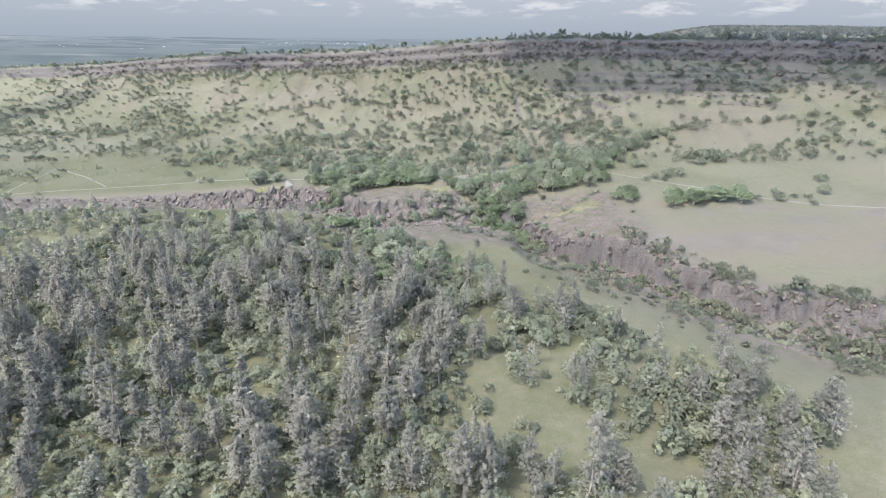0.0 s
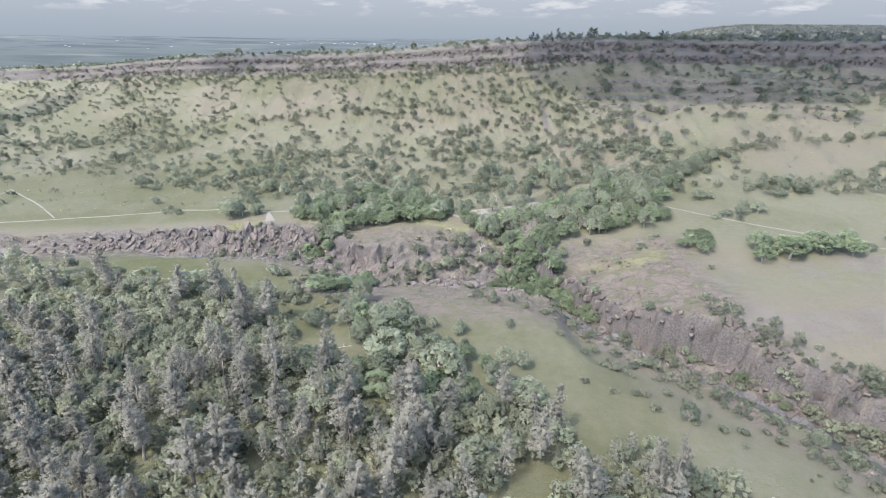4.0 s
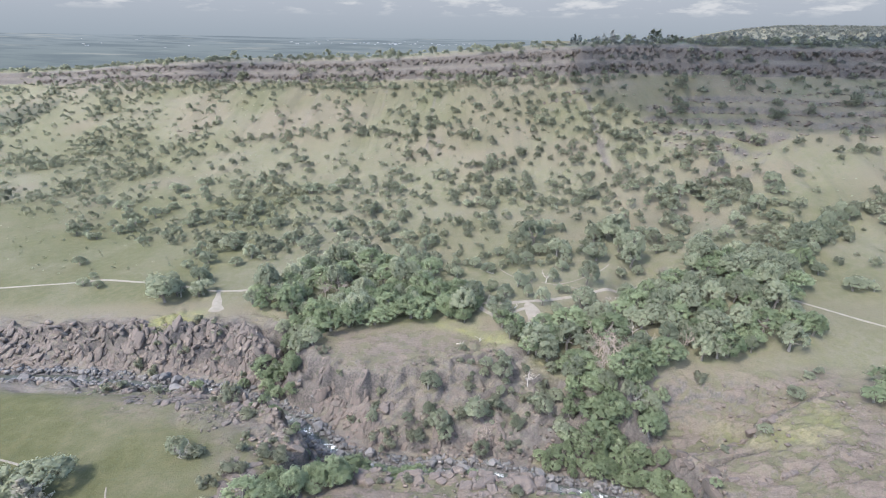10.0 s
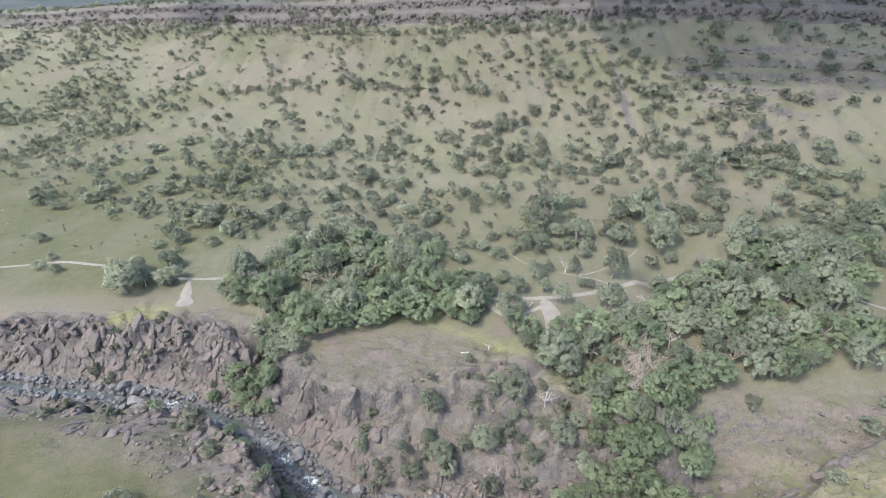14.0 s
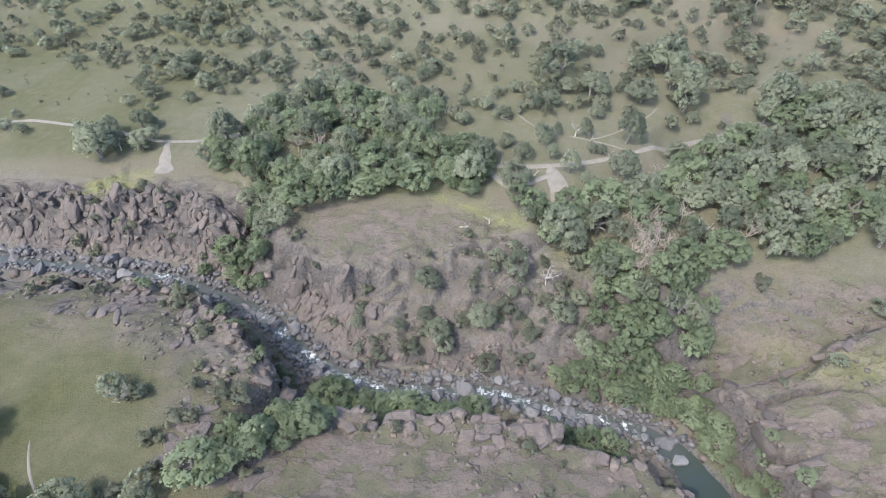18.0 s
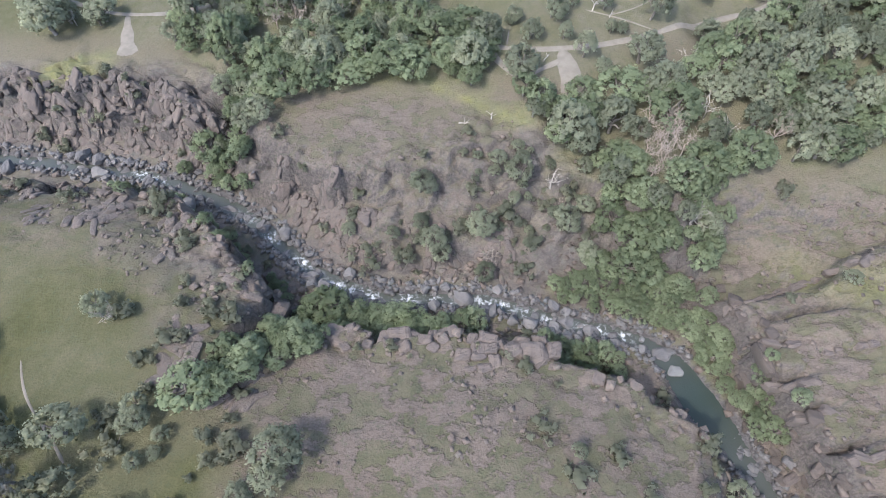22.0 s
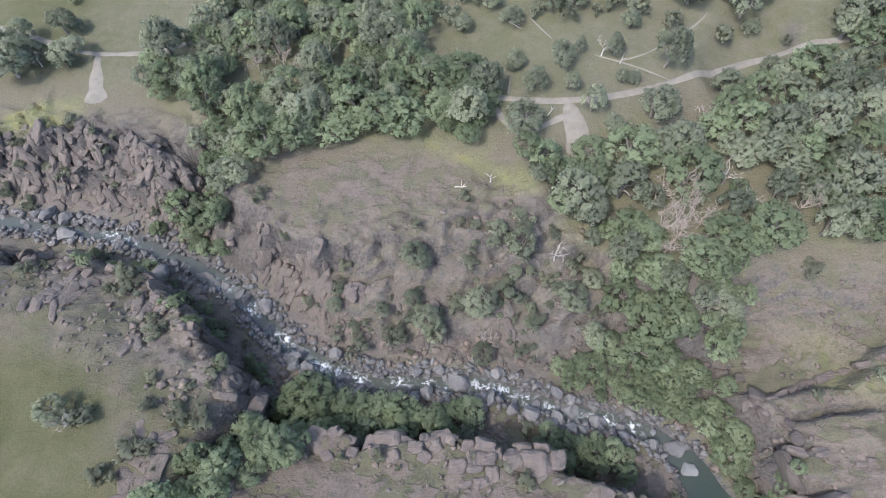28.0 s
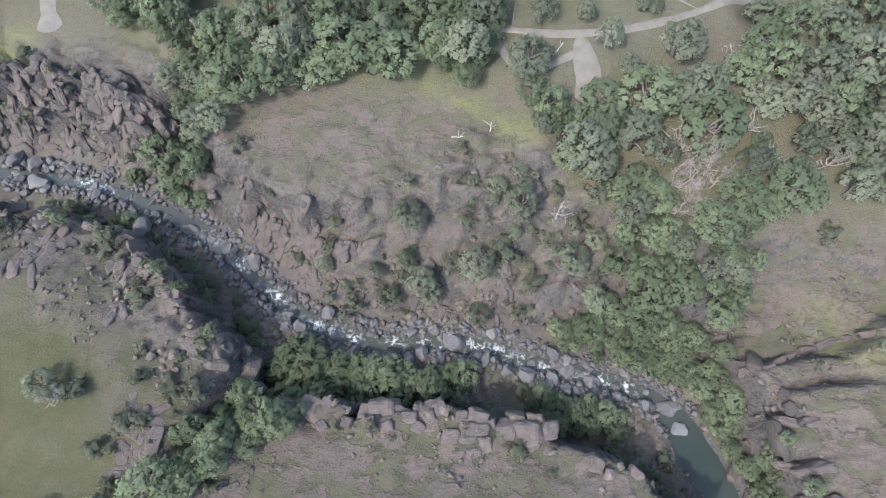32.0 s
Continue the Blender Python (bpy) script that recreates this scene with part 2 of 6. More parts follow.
    z = z - 4.5 * ease(15, 0, a - rim) * south * ease(-175, -130, x) * ease(-60, -82, x)
    cut = floor_z + (np.maximum(z, water + 3) - floor_z) * np.clip(wallp, 0, 1)
    cut = np.where(wall >= 1, z, cut)
    z2 = np.where(wall < 1, np.minimum(z, cut), z)
    rocky = rock_amount(x, y, a, rim, d)
    blocks = np.where(crack < 0.55, -0.5 * (1 - crack / 0.55), 0) + 1.1 * (tone - 0.5) * ease(0.2, 0.6, wall)
    fine, tone2 = cells(x, y, 1.9, 87)
    massive = np.maximum((d > 0) * ease(-58, -74, x), 0.55 * (d < 0) * ease(-44, -56, x))
    big_crack, big_tone = cells(x * 1.2 + 0.5 * y + 1.5 * vnoise(x, y, 5, 76), y - 0.4 * x, 5.5, 93)
    blocks = blocks * (1 + massive) + massive * (2.0 * (big_tone - 0.5) - 1.3 * ease(0.9, 0.1, big_crack))
    ribs = 1 - np.abs(vnoise(0.45 * x + 0.9 * y + 1.2 * vnoise(x, y, 5, 97), 0.28 * (0.9 * x - 0.45 * y), 3.6, 95))
    blocks = blocks + massive * 2.2 * (ribs - 0.55)
    blocks = blocks + np.where(fine < 0.3, -0.22, 0) + 0.4 * (tone2 - 0.5)
    z2 = z2 + rocky * blocks * ease(1.1, 1.6, a / half) * ease(0.05, 0.35, wall) * (0.55 + 0.75 * ease(1.6, 1.0, wall))
    return z2


def rock_amount(x, y, a, rim, d):
    """Bare rock near the gorge's rims and on the slabs east of the pool."""
    n = fbm(x, y, 16, 91, 3)
    near = (1 - ease(4 + 7 * n, 13 + 10 * n, a - rim)) * (1 - 0.75 * (d < 0) * ease(56, 76, x) * ease(-6, 0, a - rim))
    slab = ease(44, 50, x) * ease(135, 90, x) * ease(262, 274, y) * ease(352, 338, y) * ease(-0.3, 0.15, n + 0.05)
    knoll = ease(-85, -66, x) * ease(12, -6, x) * ease(374, 362, y) * ease(330, 340, y) * ease(-0.5, 0.1, n + 0.1)
    shelf = ease(-52, -40, x) * ease(46, 34, x) * ease(262, 282, y) * ease(306, 300, y) * np.maximum(0.55 * ease(-0.3, 0.2, n), ease(0.05, 0.22, fbm(x * 0.55 + 0.3 * y, y * 1.25, 7, 101, 3)))
    west = ease(-75, -100, x) * ease(350, 357, y) * ease(384, 374, y)
    brow = (d < 0) * ease(-135, -120, x) * ease(-44, -52, x) * (1 - ease(12 + 9 * n, 24 + 12 * n, a - rim)) * ease(-0.05, 0.2, fbm(x, y, 8, 99, 3))
    return np.clip(np.maximum.reduce([near, brow * 0.6, slab * 0.9, knoll * 0.8, shelf * 0.85, west * (d > 0)]), 0, 1)




# ---- materials ----
def node_mat(name):
    m = bpy.data.materials.new(name)
    m.use_nodes = True
    return m, m.node_tree.nodes, m.node_tree.links, m.node_tree.nodes["Principled BSDF"]


def noise_node(nt, scale, detail=4.0, rough=0.55, stretch=None):
    """Noise by the place in metres: scale is features per metre."""
    co = nt.nodes.new("ShaderNodeTexCoord")
    tex = nt.nodes.new("ShaderNodeTexNoise")
    tex.inputs["Scale"].default_value = scale
    tex.inputs["Detail"].default_value = detail
    tex.inputs["Roughness"].default_value = rough
    if stretch:
        mp = nt.nodes.new("ShaderNodeMapping")
        mp.inputs["Scale"].default_value = stretch
        nt.links.new(co.outputs["Object"], mp.inputs[0])
        nt.links.new(mp.outputs[0], tex.inputs["Vector"])
    else:
        nt.links.new(co.outputs["Object"], tex.inputs["Vector"])
    return tex.outputs["Fac"]


def ramp(nt, fac, lo, hi, a=(0, 0, 0), b=(1, 1, 1)):
    r = nt.nodes.new("ShaderNodeValToRGB")
    r.color_ramp.elements[0].position, r.color_ramp.elements[1].position = lo, hi
    r.color_ramp.elements[0].color, r.color_ramp.elements[1].color = (*a, 1), (*b, 1)
    nt.links.new(fac, r.inputs[0])
    return r.outputs[0]


def mix(nt, fac, a, b, mode="MIX"):
    n = nt.nodes.new("ShaderNodeMix")
    n.data_type, n.blend_type = "RGBA", mode
    for sock, v in ((n.inputs[0], fac), (n.inputs[6], a), (n.inputs[7], b)):
        if isinstance(v, bpy.types.NodeSocket):
            nt.links.new(v, sock)
        else:
            sock.default_value = (*v, 1) if isinstance(v, tuple) else v
    return n.outputs[2]


def bump(nt, bsdf, height, strength, distance):
    b = nt.nodes.new("ShaderNodeBump")
    b.inputs["Strength"].default_value, b.inputs["Distance"].default_value = strength, distance
    nt.links.new(height, b.inputs["Height"])
    nt.links.new(b.outputs[0], bsdf.inputs["Normal"])


def attr(nt, name):
    n = nt.nodes.new("ShaderNodeAttribute")
    n.attribute_name = name
    return n.outputs["Fac"]


def rand_out(nt, kind):
    n = nt.nodes.new("ShaderNodeObjectInfo" if kind == "object" else "ShaderNodeNewGeometry")
    return n.outputs["Random" if kind == "object" else "Random Per Island"]


def rock_colour(nt):
    big = noise_node(nt, 0.09, 5)
    small = noise_node(nt, 1.3, 6, 0.65)
    c = mix(nt, ramp(nt, big, 0.38, 0.64), (0.143, 0.118, 0.101), (0.199, 0.168, 0.143))
    c = mix(nt, ramp(nt, small, 0.42, 0.66), mix(nt, 0.5, c, (0.083, 0.076, 0.073)), c)
    lich = noise_node(nt, 0.45, 4)
    return mix(nt, ramp(nt, lich, 0.55, 0.72), c, (0.146, 0.140, 0.122)), small


def ground_material():
    m, n, l, b = node_mat("meadow_and_rock")
    nt = m.node_tree
    rock, small = rock_colour(nt)
    patches = noise_node(nt, 0.035, 5)
    blades = noise_node(nt, 2.2, 7, 0.7)
    mid = noise_node(nt, 0.28, 6, 0.62)
    grass = mix(nt, ramp(nt, patches, 0.36, 0.66), (0.103, 0.102, 0.061), (0.122, 0.116, 0.076))
    grass = mix(nt, ramp(nt, mid, 0.42, 0.72), grass, (0.130, 0.119, 0.090))
    dry = mix(nt, ramp(nt, mid, 0.36, 0.62), (0.133, 0.113, 0.086), (0.117, 0.104, 0.073))
    c = mix(nt, attr(nt, "dry"), grass, dry)
    c = mix(nt, attr(nt, "lush"), c, mix(nt, ramp(nt, mid, 0.4, 0.66), (0.062, 0.065, 0.029), (0.083, 0.082, 0.041)))
    streak = noise_node(nt, 0.55, 6, 0.6, (0.45, 1.3, 1.0))
    joint = mix(nt, ramp(nt, streak, 0.47, 0.50), (1, 1, 1), ramp(nt, streak, 0.50, 0.54, (0.5, 0.49, 0.5), (1, 1, 1)), "MULTIPLY")
    pits = noise_node(nt, 0.9, 8, 0.7)
    joint = mix(nt, 1.0, joint, ramp(nt, pits, 0.36, 0.48, (0.55, 0.55, 0.56), (1, 1, 1)), "MULTIPLY")
    warp = nt.nodes.new("ShaderNodeVectorMath")
    warp.operation = "MULTIPLY_ADD"
    wob = nt.nodes.new("ShaderNodeTexNoise")
    wob.inputs["Scale"].default_value = 0.35
    place = nt.nodes.new("ShaderNodeTexCoord")
    l.new(place.outputs["Object"], wob.inputs["Vector"])
    l.new(wob.outputs["Color"], warp.inputs[0])
    warp.inputs[1].default_value = (2.4, 2.4, 1.2)
    squash = nt.nodes.new("ShaderNodeVectorMath")
    squash.operation = "MULTIPLY"
    squash.inputs[1].default_value = (0.8, 1.25, 0.4)
    l.new(place.outputs["Object"], squash.inputs[0])
    l.new(squash.outputs[0], warp.inputs[2])
    crack = None
    for size, dark in ((0.26, 0.42), (0.6, 0.8)):
        vor = nt.nodes.new("ShaderNodeTexVoronoi")
        vor.feature = "DISTANCE_TO_EDGE"
        vor.inputs["Scale"].default_value = size
        l.new(warp.outputs[0], vor.inputs["Vector"])
        one = ramp(nt, vor.outputs["Distance"], 0.015, 0.075, (dark, dark, dark), (1, 1, 1))
        joint = mix(nt, 1.0, joint, one, "MULTIPLY")
        crack = one if crack is None else mix(nt, 1.0, crack, one, "MULTIPLY")
    rock = mix(nt, 1.0, rock, (0.83, 0.86, 0.88), "MULTIPLY")
    rock = mix(nt, attr(nt, "joint"), rock, mix(nt, 0.6, rock, joint, "MULTIPLY"))
    # steep rock and the cliff band take a darker colour
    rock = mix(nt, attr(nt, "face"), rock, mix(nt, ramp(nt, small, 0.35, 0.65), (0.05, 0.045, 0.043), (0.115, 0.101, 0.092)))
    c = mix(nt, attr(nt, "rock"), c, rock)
    bare = noise_node(nt, 0.19, 9, 0.66, (0.85, 1.15, 1.0))
    bare = ramp(nt, bare, 0.475, 0.515)
    slab_tone = mix(nt, ramp(nt, small, 0.3, 0.7), (0.113, 0.092, 0.077), (0.136, 0.113, 0.095))
    slab_tone = mix(nt, ramp(nt, streak, 0.50, 0.53), slab_tone, mix(nt, ramp(nt, streak, 0.53, 0.56), (0.085, 0.071, 0.062), slab_tone))
    soil = mix(nt, ramp(nt, mid, 0.4, 0.62), (0.085, 0.083, 0.052), (0.108, 0.097, 0.069))
    c = mix(nt, attr(nt, "patch"), c, mix(nt, bare, soil, slab_tone))
    c = mix(nt, attr(nt, "yellow"), c, mix(nt, ramp(nt, mid, 0.35, 0.6), (0.231, 0.231, 0.063), (0.154, 0.175, 0.063)))
    tuft = noise_node(nt, 0.75, 7, 0.72)
    c = mix(nt, ramp(nt, tuft, 0.54, 0.66), c, mix(nt, 0.55, c, (0.070, 0.081, 0.049)))
    c = mix(nt, attr(nt, "wet"), c, mix(nt, ramp(nt, small, 0.35, 0.65), (0.052, 0.050, 0.050), (0.112, 0.105, 0.105)))
    c = mix(nt, attr(nt, "duff"), c, mix(nt, ramp(nt, mid, 0.4, 0.62), (0.108, 0.112, 0.062), (0.138, 0.128, 0.088)))
    c = mix(nt, 0.55, c, mix(nt, ramp(nt, blades, 0.3, 0.72), (0.6, 0.6, 0.6), (1.24, 1.24, 1.24)), "MULTIPLY")
    l.new(c, b.inputs["Base Color"])
    b.inputs["Roughness"].default_value = 0.95
    b.inputs["Specular IOR Level"].default_value = 0.15
    h = nt.nodes.new("ShaderNodeMath")
    h.operation = "ADD"
    l.new(blades, h.inputs[0])
    l.new(mid, h.inputs[1])
    deep = nt.nodes.new("ShaderNodeMath")
    deep.operation = "MULTIPLY"
    l.new(crack, deep.inputs[0])
    l.new(attr(nt, "joint"), deep.inputs[1])
    h2 = nt.nodes.new("ShaderNodeMath")
    h2.operation = "MULTIPLY_ADD"
    l.new(deep.outputs[0], h2.inputs[0])
    h2.inputs[1].default_value = 0.6
    shelf_h = nt.nodes.new("ShaderNodeMath")
    shelf_h.operation = "MULTIPLY"
    l.new(bare, shelf_h.inputs[0])
    l.new(attr(nt, "patch"), shelf_h.inputs[1])
    h3 = nt.nodes.new("ShaderNodeMath")
    h3.operation = "MULTIPLY_ADD"
    l.new(shelf_h.outputs[0], h3.inputs[0])
    h3.inputs[1].default_value = 0.8
    l.new(h.outputs[0], h3.inputs[2])
    l.new(h3.outputs[0], h2.inputs[2])
    bump(nt, b, h2.outputs[0], 0.7, 0.4)
    return m


def rock_material(name, tint, kind, vary=0.8):
    m, n, l, b = node_mat(name)
    nt = m.node_tree
    c, small = rock_colour(nt)
    c = mix(nt, 1.0, c, tint, "MULTIPLY")
    c = mix(nt, vary, c, mix(nt, rand_out(nt, kind), (0.72, 0.72, 0.74), (1.2, 1.17, 1.14)), "MULTIPLY")
    l.new(c, b.inputs["Base Color"])
    b.inputs["Roughness"].default_value = 0.88
    bump(nt, b, noise_node(nt, 1.6, 9, 0.68), 0.9, 0.45)
    return m


def leaf_material(name, dark, light, kind="object"):
    m, n, l, b = node_mat(name)
    nt = m.node_tree
    r = attr(nt, "tone") if kind == "tone" else rand_out(nt, kind)
    c = mix(nt, r, dark, light)
    c = mix(nt, 0.7, c, mix(nt, ramp(nt, noise_node(nt, 1.1, 4), 0.3, 0.7), (0.82, 0.83, 0.83), (1.16, 1.15, 1.12)), "MULTIPLY")
    l.new(c, b.inputs["Base Color"])
    b.inputs["Roughness"].default_value = 0.85
    b.inputs["Specular IOR Level"].default_value = 0.06
    bump(nt, b, noise_node(nt, 3.2, 5, 0.65), 0.6, 0.3)
    t = nt.nodes.new("ShaderNodeBsdfTranslucent")
    l.new(c, t.inputs[0])
    ms = nt.nodes.new("ShaderNodeMixShader")
    ms.inputs[0].default_value = 0.6
    l.new(b.outputs[0], ms.inputs[1])
    l.new(t.outputs[0], ms.inputs[2])
    l.new(ms.outputs[0], n["Material Output"].inputs[0])
    return m


def bark_material(name, a, b2):
    m, n, l, b = node_mat(name)
    l.new(mix(m.node_tree, ramp(m.node_tree, noise_node(m.node_tree, 3.0, 5, 0.6, (1, 1, 0.3)), 0.35, 0.65), a, b2), b.inputs["Base Color"])
    b.inputs["Roughness"].default_value = 0.9
    return m


def water_material():
    m, n, l, b = node_mat("creek_water")
    nt = m.node_tree
    ripples = noise_node(nt, 2.4, 4)
    f = nt.nodes.new("ShaderNodeMath")
    f.operation = "MULTIPLY"
    l.new(attr(nt, "foam"), f.inputs[0])
    l.new(ramp(nt, noise_node(nt, 0.9, 7, 0.72), 0.50, 0.60), f.inputs[1])
    l.new(mix(nt, f.outputs[0], mix(nt, attr(nt, "deep"), (0.055, 0.06, 0.052), (0.03, 0.042, 0.036)), (0.6, 0.62, 0.64)), b.inputs["Base Color"])
    rr = nt.nodes.new("ShaderNodeMapRange")
    l.new(f.outputs[0], rr.inputs[0])
    rr.inputs[3].default_value, rr.inputs[4].default_value = 0.12, 0.8
    l.new(rr.outputs[0], b.inputs["Roughness"])
    b.inputs["IOR"].default_value = 1.33
    bump(nt, b, ripples, 0.35, 0.12)
    return m


def dirt_material():
    m, n, l, b = node_mat("pale_dirt")
    nt = m.node_tree
    c = mix(nt, ramp(nt, noise_node(nt, 0.5, 5), 0.35, 0.65), (0.142, 0.127, 0.104), (0.186, 0.167, 0.14))
    c = mix(nt, ramp(nt, noise_node(nt, 3, 5, 0.7), 0.5, 0.7), c, (0.15, 0.135, 0.111))
    l.new(c, b.inputs["Base Color"])
    b.inputs["Roughness"].default_value = 0.95
    bump(nt, b, noise_node(nt, 4, 5), 0.4, 0.08)
    return m


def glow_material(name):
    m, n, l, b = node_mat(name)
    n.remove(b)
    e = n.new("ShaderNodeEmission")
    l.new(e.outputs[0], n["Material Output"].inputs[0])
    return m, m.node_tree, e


def sky_backdrop_material():
    m, nt, e = glow_material("hazy_sky")
    co = nt.nodes.new("ShaderNodeTexCoord")
    sep = nt.nodes.new("ShaderNodeSeparateXYZ")
    nt.links.new(co.outputs["Object"], sep.inputs[0])
    up = nt.nodes.new("ShaderNodeMapRange")
    up.inputs[1].default_value, up.inputs[2].default_value = 90, 460
    nt.links.new(sep.outputs[2], up.inputs[0])
    grad = ramp(nt, up.outputs[0], 0.0, 1.0, (0.070, 0.081, 0.093), (0.099, 0.105, 0.119))
    clouds = noise_node(nt, 0.0032, 6, 0.6, (1, 1, 4.2))
    band = nt.nodes.new("ShaderNodeMapRange")
    band.inputs[1].default_value, band.inputs[2].default_value = 270, 330
    nt.links.new(sep.outputs[2], band.inputs[0])
    amount = mix(nt, 1.0, ramp(nt, clouds, 0.50, 0.64), band.outputs[0], "MULTIPLY")
    nt.links.new(mix(nt, amount, grad, (0.136, 0.138, 0.144)), e.inputs[0])
    return m


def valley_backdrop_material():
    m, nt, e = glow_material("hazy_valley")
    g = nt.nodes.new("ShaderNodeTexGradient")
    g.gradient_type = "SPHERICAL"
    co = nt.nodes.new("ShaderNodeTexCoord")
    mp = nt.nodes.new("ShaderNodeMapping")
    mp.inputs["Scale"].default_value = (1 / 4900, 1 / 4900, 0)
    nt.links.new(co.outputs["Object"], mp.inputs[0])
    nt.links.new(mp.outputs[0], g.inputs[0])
    # distance haze painted into the glow: paler and bluer towards the horizon
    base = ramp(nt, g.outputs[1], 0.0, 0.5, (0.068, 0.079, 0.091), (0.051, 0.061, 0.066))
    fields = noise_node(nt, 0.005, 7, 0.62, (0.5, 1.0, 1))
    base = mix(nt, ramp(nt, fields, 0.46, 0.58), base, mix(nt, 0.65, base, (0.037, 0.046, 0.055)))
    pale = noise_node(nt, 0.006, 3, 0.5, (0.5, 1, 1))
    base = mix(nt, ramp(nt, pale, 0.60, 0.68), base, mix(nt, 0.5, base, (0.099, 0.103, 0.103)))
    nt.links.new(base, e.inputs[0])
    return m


def plain_material(name, colour, rough=0.8):
    m, n, l, b = node_mat(name)
    l.new(mix(m.node_tree, ramp(m.node_tree, noise_node(m.node_tree, 0.8, 4), 0.35, 0.65), colour, tuple(0.8 * v for v in colour)), b.inputs["Base Color"])
    b.inputs["Roughness"].default_value = rough
    return m


GROUND = ground_material()
BOULDER = rock_material("grey_boulder", (0.82, 0.93, 1.05), "object")
BLOCK = rock_material("brown_rim_rock", (0.72, 0.69, 0.68), "object", 0.35)
CLIFF = rock_material("weathered_basalt", (0.82, 0.775, 0.745), "island", 0.45)
RIB = rock_material("weathered_grey_basalt", (0.69, 0.67, 0.66), "island", 0.4)
CRAG = rock_material("dark_cliff_basalt", (0.44, 0.42, 0.41), "island", 0.5)
COBBLE = rock_material("grey_cobbles", (0.79, 0.9, 1.02), "island")
PALE_ROCK = plain_material("bleached_rock", (0.165, 0.165, 0.16))
OAK = leaf_material("blue_oak_leaves", (0.178, 0.200, 0.147), (0.331, 0.355, 0.256))
LIVE = leaf_material("fresh_green_leaves", (0.166, 0.203, 0.126), (0.305, 0.358, 0.226))
WILLOW = leaf_material("streamside_leaves", (0.172, 0.210, 0.130), (0.306, 0.357, 0.234))
PINE = leaf_material("grey_pine_needles", (0.268, 0.259, 0.220), (0.342, 0.329, 0.280))
SHRUB = leaf_material("scrub_leaves", (0.172, 0.186, 0.139), (0.229, 0.236, 0.172))
FAR_OAK = leaf_material("hillside_oak_leaves", (0.140, 0.150, 0.109), (0.261, 0.272, 0.194), "tone")
WOOD_OAK = leaf_material("southern_wood_leaves", (0.182, 0.195, 0.142), (0.339, 0.354, 0.252), "tone")
FAR_PINE = leaf_material("woodland_needles", (0.272, 0.270, 0.226), (0.348, 0.338, 0.283), "tone")
# greyer and darker than FAR_OAK: the plateau's haze put into leaf colour
GREY_LEAF = leaf_material("dark_grey_leaves", (0.129, 0.136, 0.121), (0.174, 0.180, 0.160), "tone")
BARK = bark_material("oak_bark", (0.105, 0.090, 0.075), (0.203, 0.184, 0.161))
DEAD = bark_material("bleached_dead_wood", (0.265, 0.238, 0.211), (0.406, 0.374, 0.335))
TWIG = bark_material("bare_twigs", (0.225, 0.190, 0.158), (0.318, 0.270, 0.228))
WATER = water_material()
DIRT = dirt_material()


# ---- mesh helpers ----
def mesh_from(name, verts, faces, material, smooth=False):
    me = bpy.data.meshes.new(name)
    me.from_pydata([tuple(v) for v in verts], [], faces)
    me.materials.append(material)
    if smooth:
        me.shade_smooth()
    me.update()
    return me


def array_mesh(name, verts, faces, material, smooth=False):
    """A mesh from arrays; all faces have the same number of corners."""
    me = bpy.data.meshes.new(name)
    verts, faces = np.asarray(verts, np.float32), np.asarray(faces, np.int32)
    k = faces.shape[1]
    me.vertices.add(len(verts))
    me.vertices.foreach_set("co", verts.ravel())
    me.loops.add(faces.size)
    me.loops.foreach_set("vertex_index", faces.ravel())
    me.polygons.add(len(faces))
    me.polygons.foreach_set("loop_start", np.arange(0, faces.size, k, dtype=np.int32))
    me.materials.append(material)
    me.update(calc_edges=True)
    if smooth:
        me.shade_smooth()
    return me


def part(name, me, parent, label=""):
    ob = new(name, me)
    ob.parent = parent
    return tagged(ob, label)


def height(x, y):
    return ground_height(np.atleast_1d(np.asarray(x, float)), np.atleast_1d(np.asarray(y, float)))


def inside(x, y, poly):
    hit = np.zeros(np.shape(x), bool)
    for (ax, ay), (bx, by) in zip(poly, poly[1:] + poly[:1]):
        cross = ((ay > y) != (by > y)) & (x < (bx - ax) * (y - ay) / (by - ay + 1e-9) + ax)
        hit ^= cross
    return hit


def scatter(rng, box, spacing, keep):
    """Points at about that spacing in a box (x0, y0, x1, y1), jittered, where keep(x, y) is true."""
    x0, y0, x1, y1 = box
    gx, gy = np.meshgrid(np.arange(x0, x1, spacing), np.arange(y0, y1, spacing))
    gx = gx.ravel() + rng.uniform(-0.48, 0.48, gx.size) * spacing
    gy = gy.ravel() + rng.uniform(-0.48, 0.48, gy.size) * spacing
    k = keep(gx, gy)
    return gx[k], gy[k]


# ---- plan of the vegetation ----
WOODS_KNOLL = [(-104, 398), (-97, 404), (-89, 418), (-83, 432), (-70, 437), (-40, 434), (-26, 426), (-25, 411), (-24, 398), (-17, 397), (-9, 395), (-4, 384), (-4, 373), (-10, 370),
               (-15, 376), (-26, 378), (-36, 377), (-42, 374), (-49, 370), (-58, 370), (-63, 362), (-67, 351), (-82, 354), (-82, 362), (-77, 370), (-87, 380), (-96, 386)]
WOODS_VALLEY = [(0, 369), (6, 361), (12, 357), (22, 349), (27, 340), (28, 330), (43, 329), (50, 337), (56, 349), (64, 351), (76, 348), (92, 355), (103, 356), (116, 367), (113, 383),
                (141, 422), (182, 456), (170, 460), (123, 424), (93, 421), (74, 407), (57, 402), (47, 380), (33, 375), (20, 372), (14, 366)]
BANK_LEFT = [(-91, 352), (-80, 356), (-69, 354), (-66, 343), (-74, 345), (-84, 350)]
